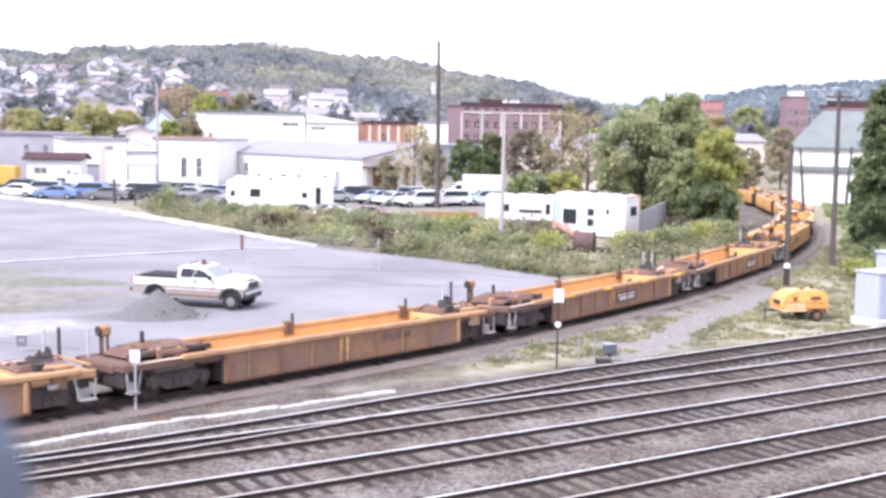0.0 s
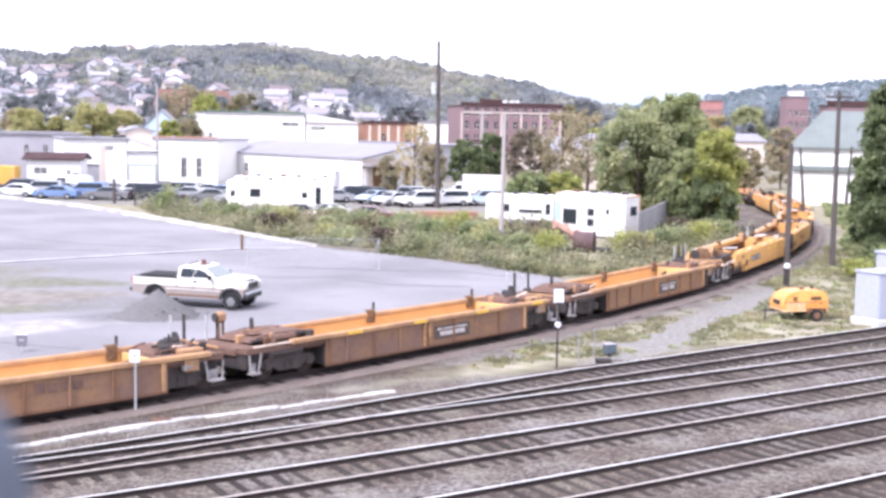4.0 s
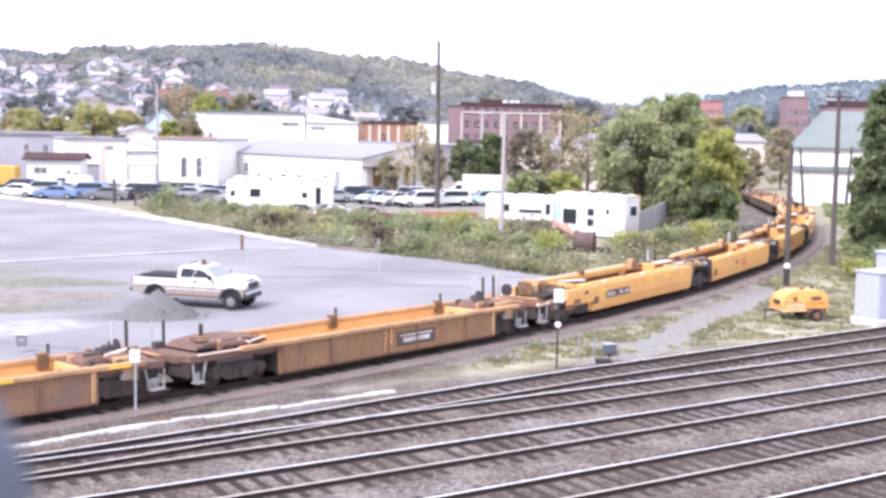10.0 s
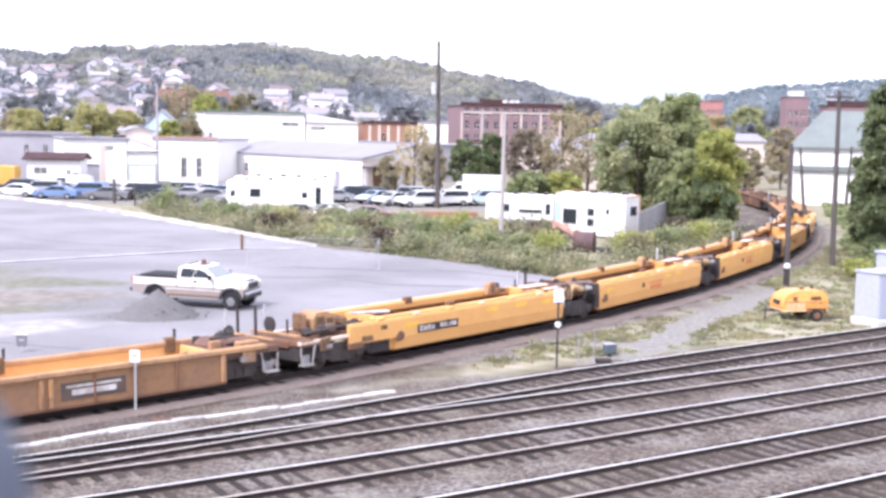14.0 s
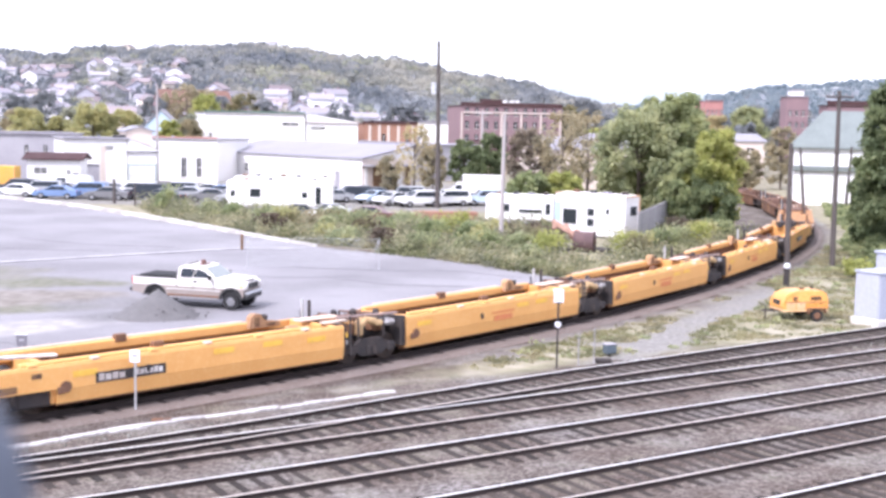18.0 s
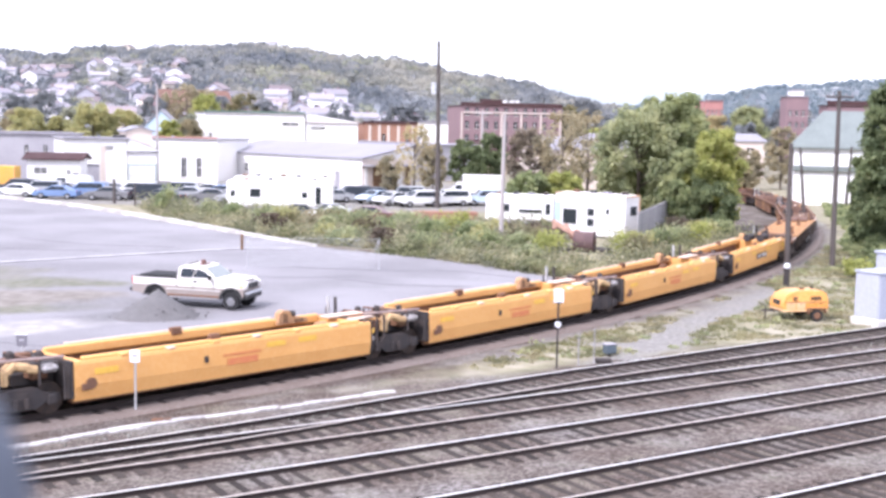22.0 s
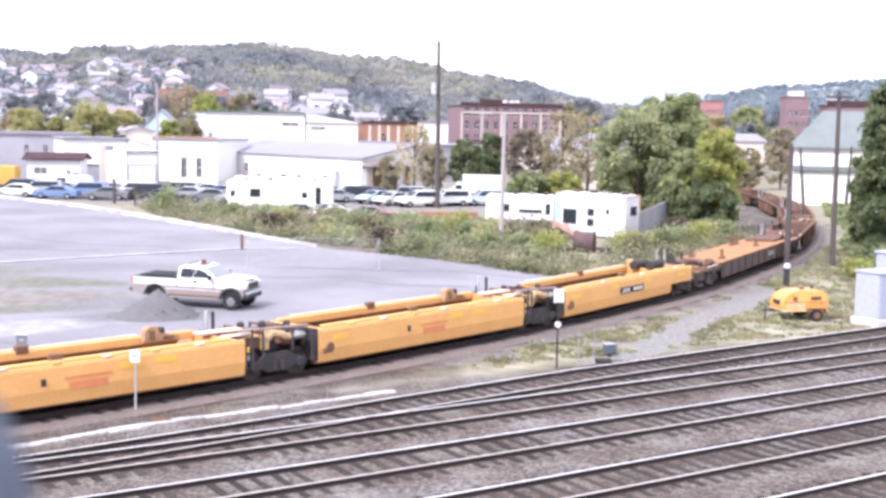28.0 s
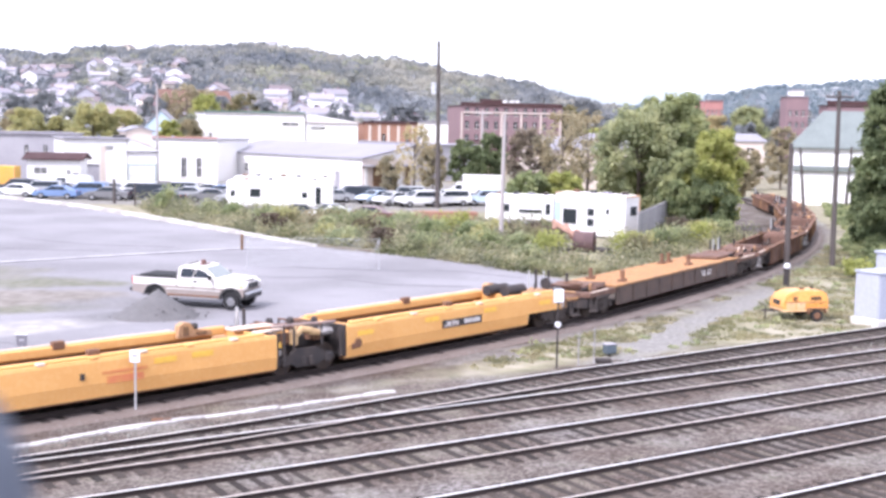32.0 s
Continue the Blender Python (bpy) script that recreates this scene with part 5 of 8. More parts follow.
        for ax in (rx, fx):
            wheel_of(root, ax, sgn * (W - 0.13), 0.40, 0.27, sgn, 0.5)
            bm = bmesh.new()
            ring = [(0.57 * math.cos(math.pi * i / 10), 0.55 * math.sin(math.pi * i / 10)) for i in range(11)] + [(0.46 * math.cos(math.pi * i / 10), 0.46 * math.sin(math.pi * i / 10)) for i in range(10, -1, -1)]
            extrude_y(bm, [(ax + u, 0.5 + v) for u, v in ring], sgn * (W - 0.02), sgn * (W + 0.03))
            part("arch_flare", bm, M_TRIM, root, "dark ring around the wheel arch")
            # solid dark block gives the wheel well its shade as colour
            one("wheel_well", M_TRIM, root, ((ax, sgn * (W - 0.33), 0.74), (0.9, 0.5, 0.44)))
    skewed("windscreen", M_SCREEN, root, ((cowl - 0.03, -0.84, 1.43), (cowl - 0.03, 0.84, 1.43), (0.715, 0.72, 1.86), (0.715, -0.72, 1.86)), (0.014, 0, 0.016), "sloped windscreen, reflected sky put into its tint")
    one("rear_window", M_CARGLASS, root, ((cab0 - 0.015, 0, 1.62), (0.04, 1.3, 0.34)), bev=0.005)
    one("grille", M_TRIM, root, ((nose - 0.01, 0, 1.1), (0.06, 1.1, 0.24)), bev=0.02, label="dark grille")
    one("front_bumper", M_SILVER, root, ((nose + 0.0, 0, 0.76), (0.2, 1.8, 0.2)), bev=0.08, label="bright front bumper")
    one("front_valance", M_TRIM, root, ((nose - 0.05, 0, 0.58), (0.18, 1.8, 0.16)), bev=0.04, label="dark front valance")
    one("rear_bumper", M_TRIM, root, ((back - 0.08, 0, 0.72), (0.2, 1.85, 0.18)), bev=0.05, label="dark rear bumper")
    one("chassis", M_TRIM, root, ((0, 0, 0.55), (5.2, 1.1, 0.2)))
    bm = bmesh.new()
    bx(bm, (0.3, 0, 1.95), (0.34, 0.7, 0.05), 0.015)
    cy(bm, (0.3, -0.1, 1.97), (0.3, -0.1, 2.16), 0.13, 12, 0.1)
    part("beacon", bm, mat("amber_beacon", (0.16, 0.085, 0.075), 0.4), root, "amber warning beacon on the roof")
    one("light_bar", M_STEP, root, ((-0.35, 0.1, 1.98), (0.16, 1.1, 0.06)), bev=0.02, label="pale bar across the roof")
    return root


# heading: front towards the train, nose to the right
FW = Vector((-9.33, 54.42))
YAW = radians(-14.5)
PX = FW - Vector((math.cos(YAW), math.sin(YAW))) * 2.05
pickup(Matrix.Translation((PX.x, PX.y, GROUND_Z - 0.03)) @ Matrix.Rotation(YAW, 4, "Z"))

CAR_SHAPES = {
    "sedan": (4.6, 1.75, [(-2.3, 0.5), (-2.28, 0.88), (-1.55, 0.96), (-0.95, 1.38), (0.3, 1.42), (1.05, 0.98), (2.1, 0.82), (2.3, 0.6), (2.25, 0.35), (-2.25, 0.35)], [(-1.35, 0.98), (-0.9, 1.33), (0.27, 1.36), (0.9, 0.98)]),
    "suv": (4.8, 1.85, [(-2.4, 0.5), (-2.38, 1.0), (-2.15, 1.7), (0.5, 1.72), (1.15, 1.12), (2.2, 1.02), (2.4, 0.7), (2.35, 0.42), (-2.35, 0.42)], [(-2.05, 1.1), (-1.95, 1.6), (0.45, 1.62), (0.98, 1.1)]),
    "van": (5.2, 1.95, [(-2.6, 0.5), (-2.58, 1.1), (-2.45, 2.02), (1.1, 2.05), (1.75, 1.25), (2.5, 1.1), (2.6, 0.7), (2.55, 0.4), (-2.55, 0.4)], [(0.2, 1.25), (0.2, 1.8), (1.05, 1.82), (1.5, 1.25)]),
}
PAINTS = {
    "white": mat("white_car_paint", (0.75, 0.75, 0.75), 0.35, spec=0.5, bump=0),
    "silver": mat("silver_car_paint", (0.42, 0.43, 0.45), 0.35, metal=0.3, spec=0.5, bump=0),
    "blue": mat("blue_car_paint", (0.16, 0.24, 0.42), 0.35, spec=0.5, bump=0),
    "dark": mat("dark_blue_car_paint", (0.03, 0.035, 0.05), 0.35, spec=0.5, bump=0),
    "pale": mat("pale_blue_car_paint", (0.48, 0.58, 0.70), 0.35, spec=0.5, bump=0),
    "grey": mat("grey_car_paint", (0.18, 0.18, 0.19), 0.35, spec=0.5, bump=0),
    "red": mat("maroon_car_paint", (0.13, 0.055, 0.055), 0.35, spec=0.5, bump=0),
}


def car(shape, paint, x, y, yaw, name="parked_car"):
    ln, wd, prof, win = CAR_SHAPES[shape]
    hw = wd / 2
    tone = {"dark": "dark blue", "pale": "pale blue"}.get(paint, paint)
    root = thing(name, pose(x, y, GROUND_Z, 0, 0, yaw), f"parked {tone} {shape} in the gravel car yard", "van" if shape == "van" else "car", "cars in the yard")
    bm = bmesh.new()
    waist = 1.0 if shape != "van" else 1.25
    extrude_y(bm, prof, -hw, hw, pinch=lambda px, z: 0.84 if z > waist + 0.2 else 1.0)
    part("body", bm, PAINTS[paint], root)
    for sgn in (-1, 1):
        bm = bmesh.new()
        z0, z1 = {"sedan": (0.96, 1.38), "suv": (1.05, 1.7), "van": (1.2, 2.02)}[shape]
        pts = [(px, sgn * (hw * (1 - 0.16 * max(0, min(1, (z - z0) / (z1 - z0)))) + 0.02), z) for px, z in win]
        a = [bm.verts.new(p) for p in pts]
        b = [bm.verts.new((p[0], p[1] - sgn * 0.02, p[2])) for p in pts]
        bm.faces.new(a)
        bm.faces.new(b[::-1])
        k = len(a)
        for i in range(k):
            bm.faces.new((a[i], a[(i + 1) % k], b[(i + 1) % k], b[i]))
        part("side_window", bm, M_CARGLASS, root)
        for wx in (-ln * 0.29, ln * 0.3):
            wheel_of(root, wx, sgn * (hw - 0.1), 0.33, 0.22, sgn)
        one("headlight", M_LAMP, root, ((ln / 2 - 0.06, sgn * hw * 0.72, 0.68), (0.1, 0.3, 0.14)), bev=0.02)
        one("tail_light", M_REDLAMP, root, ((-ln / 2 + 0.02, sgn * hw * 0.78, 0.78), (0.06, 0.24, 0.16)), bev=0.02)
    f0, f1 = (prof[5], prof[4]) if shape == "sedan" else (prof[4], prof[3])
    bm = bmesh.new()
    a = [bm.verts.new(v) for v in ((f0[0] + 0.012, -hw * 0.86, f0[1] + 0.03), (f0[0] + 0.012, hw * 0.86, f0[1] + 0.03), (f1[0] + 0.03, hw * 0.74, f1[1] - 0.04), (f1[0] + 0.03, -hw * 0.74, f1[1] - 0.04))]
    b = [bm.verts.new(v.co + Vector((0.015, 0, 0.015))) for v in a]
    bm.faces.new(a[::-1])
    bm.faces.new(b)
    for i in range(4):
        bm.faces.new((a[i], a[(i + 1) % 4], b[(i + 1) % 4], b[i]))
    part("windscreen", bm, M_CARGLASS, root)
    one("bumper", M_TRIM, root, ((ln / 2 - 0.02, 0, 0.45), (0.12, wd * 0.96, 0.16)), bev=0.03)
    return root


YARD_CARS = [
    ("sedan", "pale", -7.4, 127.5, 232), ("sedan", "white", -5.4, 125.0, 228), ("suv", "white", -2.6, 123.6, 207), ("suv", "white", 0.4, 125.8, 203), ("sedan", "silver", 2.0, 128.3, 185),
    ("suv", "dark", -10.2, 130.2, 195), ("sedan", "dark", -7.8, 134.0, 175), ("sedan", "silver", -12.0, 128.0, 200), ("suv", "pale", 4.4, 127.6, 190), ("suv", "grey", -15.0, 136.0, 185),
    ("sedan", "grey", -24.6, 124.5, 190), ("sedan", "silver", -27.6, 127.8, 185), ("sedan", "dark", -29.0, 122.6, 170), ("suv", "grey", -22.0, 129.0, 190), ("sedan", "silver", -21.2, 122.5, 185),
    ("suv", "blue", -38.2, 127.0, 180), ("sedan", "blue", -40.6, 124.8, 182), ("suv", "silver", -43.6, 128.6, 190), ("sedan", "white", -45.4, 126.4, 178), ("sedan", "grey", -35.2, 124.4, 185), ("suv", "white", -33.6, 129.6, 175), ("van", "white", -42.0, 133.5, 185),
]
SCRAP_CARS = [
    ("sedan", "white", -9.6, 101.8, 185), ("sedan", "red", -6.6, 103.0, 170), ("sedan", "grey", -13.0, 104.2, 190), ("suv", "silver", -29.5, 131.5, 190), ("sedan", "red", -18.0, 132.0, 190), ("suv", "dark", -31.8, 126.6, 185), ("sedan", "dark", -36.8, 130.5, 175), ("sedan", "grey", -41.8, 130.6, 180), ("sedan", "dark", -13.2, 134.5, 180), ("suv", "silver", -4.4, 131.5, 185), ("sedan", "dark", -0.6, 131.8, 190), ("sedan", "blue", -24.8, 131.8, 185), ("sedan", "white", -26.8, 134.8, 180), ("suv", "dark", -46.8, 131.0, 175), ("sedan", "silver", -10.4, 105.6, 188),
]
for spec in YARD_CARS + SCRAP_CARS:
    car(*spec)


def camper(x, y, yaw, ln, h, label, windows, name="camper_trailer"):
    """A white box trailer or van body with rounded edges, windows, a door and wheels."""
    root = thing(name, pose(x, y, GROUND_Z, 0, 0, yaw), label, "trailer", "trailers behind the lot")
    one("body", M_WHITEWALL, root, ((0, 0, 0.45 + h / 2), (ln, 2.3, h)), bev=0.14)
    one("skirt", M_GREYWALL, root, ((0, 0, 0.42), (ln * 0.94, 2.1, 0.22)), bev=0.03)
    one("roof_vent", M_GREYROOF, root, ((ln * 0.15, 0, 0.45 + h + 0.08), (0.6, 0.5, 0.2)), bev=0.04, label="grey roof vent")
    for f, c in ((-0.32, M_GUIDE), (-0.08, M_TRIM), (0.36, M_BOGIE)):
        one("roof_vent", c, root, ((ln * f, 0.3, 0.45 + h + 0.1), (0.5, 0.5, 0.24)), bev=0.06, label="weathered roof vent")
    for wx, wz, ww, wh in windows:
        one("window", M_GLASS, root, ((wx, -1.16, wz), (ww, 0.03, wh)), bev=0.01, label="dark trailer window")
        one("window_frame", M_GALV, root, ((wx, -1.165, wz - wh / 2 - 0.03), (ww + 0.1, 0.05, 0.05)), ((wx, -1.165, wz + wh / 2 + 0.03), (ww + 0.1, 0.05, 0.05)))
    for wx in (-0.5, 0.5):
        wheel_of(root, wx * (1 if ln < 6 else 1.1), -0.98, 0.34, 0.22, -1)
        wheel_of(root, wx * (1 if ln < 6 else 1.1), 0.98, 0.34, 0.22, 1)
    bm = bmesh.new()
    for sgn in (-1, 1):
        cy(bm, (ln / 2 - 0.1, sgn * 0.6, 0.45), (ln / 2 + 1.1, 0, 0.45), 0.05, 6)
    cy(bm, (ln / 2 + 1.05, 0, -0.0), (ln / 2 + 1.05, 0, 0.6), 0.04, 6)
    part("drawbar", bm, M_TRIM, root, "black drawbar with its jack")
    return root


camper(-15.9, 114.3, 4, 9.6, 2.45, "long white camper trailer with small dark windows", [(-2.1, 1.75, 1.0, 0.75), (2.55, 1.6, 0.5, 0.5), (3.85, 1.55, 0.5, 1.6), (-4.2, 1.7, 0.4, 0.5)])
camper(-14.0, 118.5, 4, 6.0, 2.6, "white travel trailer standing behind another", [(-1.0, 1.9, 0.7, 0.5), (1.2, 1.9, 0.7, 0.5)])
camper(-18.5, 121.5, 2, 5.6, 2.5, "white travel trailer standing behind another", [(-1.2, 1.9, 0.7, 0.5), (1.0, 1.9, 0.7, 0.5)])
camper(6.7, 103.5, -8, 5.9, 2.2, "low white trailer with one round-cornered window", [(-1.2, 1.55, 0.6, 0.6), (0.9, 1.3, 2.0, 0.25), (2.4, 1.5, 0.4, 0.9)])
tall = camper(12.05, 93.9, -40, 6.5, 2.95, "tall white trailer with dark square windows", [(-1.75, 1.55, 1.3, 1.15), (0.2, 1.98, 0.62, 0.55), (0.2, 1.18, 0.62, 0.55), (1.75, 2.1, 0.3, 0.36)])
M_ORTRIM = mat("orange_trim_paint", (0.62, 0.33, 0.14), 0.6)
one("roof_trim", M_ORTRIM, tall, ((0, -1.17, 3.36), (6.3, 0.06, 0.08)), bev=0.02, label="orange strip along the roof edge")
one("roof_trim", M_ORTRIM, tall, ((3.27, 0, 3.34), (0.06, 2.1, 0.1)), bev=0.02, label="orange strip along the roof edge")
one("corner_trim", M_ORTRIM, tall, ((3.27, 1.05, 2.4), (0.06, 0.1, 1.8)), bev=0.02, label="orange strip down the corner")
one("window", M_GLASS, tall, ((3.265, 0.15, 2.2), (0.03, 0.9, 0.7)), bev=0.01, label="dark end window")
one("door", mat("pale_blue_door_paint", (0.40, 0.55, 0.68), 0.5), tall, ((-2.85, -1.165, 1.7), (0.55, 0.04, 1.9)), bev=0.01, label="pale blue side door")
one("side_skirt", M_WHITEWALL, tall, ((0.6, -1.1, 0.33), (5.0, 0.06, 0.36)), bev=0.02, label="white panel under the body")


def box_truck(x, y, yaw):
    root = thing("box_truck", pose(x, y, GROUND_Z, 0, 0, yaw), "white box truck parked behind the cars", "truck", "cars in the yard")
    one("cargo_box", M_WHITEWALL, root, ((-0.9, 0, 1.95), (4.4, 2.2, 2.1)), bev=0.05)
    bm = bmesh.new()
    extrude_y(bm, [(1.35, 0.6), (1.35, 2.1), (1.9, 2.15), (2.5, 1.4), (3.2, 1.25), (3.3, 0.6)], -1.0, 1.0)
    part("cab", bm, PAINTS["white"], root)
    for sgn in (-1, 1):
        one("side_window", M_CARGLASS, root, ((1.85, sgn * 1.008, 1.65), (0.7, 0.02, 0.5)), bev=0.005)
        for wx in (-1.9, 2.4):
            wheel_of(root, wx, sgn * 0.85, 0.42, 0.28, sgn)
    one("stripe", PAINTS["blue"], root, ((-0.9, -1.108, 1.4), (4.2, 0.014, 0.35)), label="blue stripe along the box")
    one("chassis", M_TRIM, root, ((0.2, 0, 0.72), (6.0, 1.0, 0.2)))


box_truck(3.4, 133.5, 182)


def container(x, y, yaw):
    root = thing("storage_container", pose(x, y, GROUND_Z, 0, 0, yaw), "orange-yellow storage container beside the garage", "container")
    one("body", mat("yellow_container_paint", (0.62, 0.36, 0.05), 0.6, second=(0.5, 0.27, 0.05), scale=0.8), root, ((0, 0, 1.28), (6.06, 2.44, 2.5)), bev=0.03)
    for i in range(20):
        one("corrugation", M_YEL, root, ((-2.85 + i * 0.3, -1.235, 1.28), (0.14, 0.04, 2.2)), bev=0.01)
    for sx in (-1, 1):
        one("corner_post", M_YEL, root, ((sx * 2.98, -1.2, 1.28), (0.14, 0.12, 2.56)), bev=0.01)


container(-54.4, 143.5, 2)


# ---------------------------------------------------------------- plant and rusty tank by the trailers
def rusty_plant():
    root = thing("scrap_loader", pose(9.55, 82.3, GROUND_Z, 0, 0, -18), "faded orange loader arm beside a rusty brown drum", "machine")
    M_ARM = mat("faded_orange_pink_paint", (0.47, 0.29, 0.23), 0.7, second=(0.33, 0.19, 0.15), scale=2, amount=0.8)
    bm = bmesh.new()
    cy(bm, (-0.3, -0.5, 0.74), (1.0, -0.5, 0.74), 0.68, 20)
    cy(bm, (-0.34, -0.5, 0.74), (-0.27, -0.5, 0.74), 0.73, 20)
    cy(bm, (0.97, -0.5, 0.74), (1.04, -0.5, 0.74), 0.73, 20)
    drum = part("drum", bm, mat("dark_purple_brown_rust", (0.10, 0.066, 0.07), 0.85, second=(0.16, 0.10, 0.095), scale=1.5), root, "dark rusty steel drum")
    rod("drum_hub", M_RUSTPINK, drum, (1.04, -0.5, 0.74), (1.12, -0.5, 0.74), 0.2, 12)
    for k, (px_, pz, ln, tilt) in enumerate(((-1.15, 1.5, 2.1, 0.5), (-0.8, 1.15, 1.6, 0.95))):
        bm = bmesh.new()
        bx(bm, (px_, 0.1 + 0.3 * k, pz), (ln, 0.3, 0.34), 0.05, rot=Euler((0, tilt, 0)).to_matrix())
        part("loader_arm", bm, M_ARM, root, "faded orange-pink arm")
    one("mast", M_ARM, root, ((-0.35, 0.3, 0.8), (0.34, 0.4, 1.4)), ((-1.9, 0.2, 1.75), (0.34, 0.5, 0.6)), bev=0.06, label="faded orange mast and bracket")
    one("base_frame", M_DARK, root, ((0.2, 0, 0.14), (3.6, 1.5, 0.28)), bev=0.04)


rusty_plant()
lumber = thing("lumber_pile", pose(0.2, 108.5, GROUND_Z, 0, 0, 3), "low pile of reddish boards behind the weeds", "lumber")
for lz in range(6):
    for ly in range(4):
        one("board", M_ORBRICK, lumber, ((random.uniform(-0.15, 0.15), -0.45 + ly * 0.3, 0.08 + lz * 0.11), (5.6, 0.27, 0.1)), bev=0.01)


# ---------------------------------------------------------------- compressor trailer, relay cabinets, signs, signals
def compressor():
    root = thing("compressor_trailer", pose(16.35, 54.1, GROUND_Z + 0.02, 0, 0, 12) @ Matrix.Scale(0.87, 4), "bright orange towable air compressor on weedy gravel", "compressor")
    M_OR = mat("bright_orange_paint", (0.70, 0.32, 0.075), 0.35, second=(0.58, 0.235, 0.05), scale=1.2, third=(0.78, 0.46, 0.16), fine=6, bump=0.03, spec=0.5)
    # paler orange that holds the highlights of doors and rim as colour
    M_PEACH = mat("sun_bleached_orange_paint", (0.72, 0.48, 0.29), 0.45, second=(0.62, 0.36, 0.18), scale=2, amount=0.8)
    prof = [(-1.2, 0.52), (-1.34, 0.72), (-1.22, 1.1), (-1.05, 1.36), (-0.82, 1.5), (-0.45, 1.56), (0.85, 1.58), (1.12, 1.5), (1.26, 1.3), (1.3, 0.72), (1.2, 0.52)]
    bm = bmesh.new()
    extrude_y(bm, prof, -0.76, 0.76, pinch=lambda x, z: 0.8 if z > 1.48 else 0.92 if z > 1.2 else 1.0)
    bmesh.ops.bevel(bm, geom=bm.edges[:], offset=0.05, segments=2, affect="EDGES", clamp_overlap=True)
    hood = part("hood", bm, M_OR, root, "rounded orange hood")
    one("hood_seam", M_RUST, hood, ((0, -0.765, 1.0), (2.3, 0.03, 0.035)))
    for i in range(4):
        dr = one("side_door", M_PEACH if i < 2 else M_OR, hood, ((-0.86 + i * 0.56, -0.775, 0.8), (0.5, 0.03, 0.34)), bev=0.01, label="side door with its highlight in pale paint" if i < 2 else "")
        one("latch", M_TRIM, dr, ((-0.86 + i * 0.56, -0.8, 0.93), (0.08, 0.03, 0.04)))
    one("gauge_panel", M_RUST, hood, ((-0.62, -0.745, 1.2), (0.22, 0.05, 0.2)), bev=0.01, label="dull gauge panel")
    one("louvre", M_TRIM, hood, ((0.55, -0.735, 1.26), (0.6, 0.04, 0.05)), ((0.55, -0.735, 1.17), (0.6, 0.04, 0.05)), label="dark louvres")
    one("lifting_eye", M_RUST, hood, ((0.1, 0, 1.6), (0.3, 0.08, 0.1)), bev=0.02)
    one("base_rim", M_PEACH, root, ((-0.02, 0, 0.55), (2.56, 1.6, 0.1)), bev=0.03, label="pale orange rim round the base")
    one("axle_beam", M_DARK, root, ((0.45, 0, 0.36), (0.14, 1.5, 0.14)))
    for sgn in (-1, 1):
        wh = wheel_of(root, 0.55, sgn * 0.86, 0.32, 0.2, sgn)
        wh.children[0].data.materials[0] = M_RUST
        one("mudguard", M_RUST, root, ((0.55, sgn * 0.86, 0.68), (0.9, 0.28, 0.06)), ((0.06, sgn * 0.86, 0.55), (0.06, 0.28, 0.26)), ((1.03, sgn * 0.86, 0.55), (0.06, 0.28, 0.26)), bev=0.02, label="dull brown mudguard")
        one("tail_lamp", M_REDLAMP, root, ((1.31, sgn * 0.6, 0.72), (0.05, 0.14, 0.12)), bev=0.01, label="red tail lamp")
    rod("exhaust", M_DARK, root, (0.75, 0.15, 1.4), (0.75, 0.15, 1.72), 0.07, 10)
    bm = bmesh.new()
    cy(bm, (-1.2, 0.3, 0.5), (-2.1, 0, 0.5), 0.05, 6)
    cy(bm, (-1.2, -0.3, 0.5), (-2.1, 0, 0.5), 0.05, 6)
    cy(bm, (-1.9, 0, 0.0), (-1.9, 0, 0.7), 0.04, 6)
    part("tow_bar", bm, M_DARK, root, "black tow bar with jack leg")
    one("control_panel", M_TRIM, hood, ((-1.28, 0, 0.9), (0.06, 0.7, 0.3)), bev=0.01)


compressor()


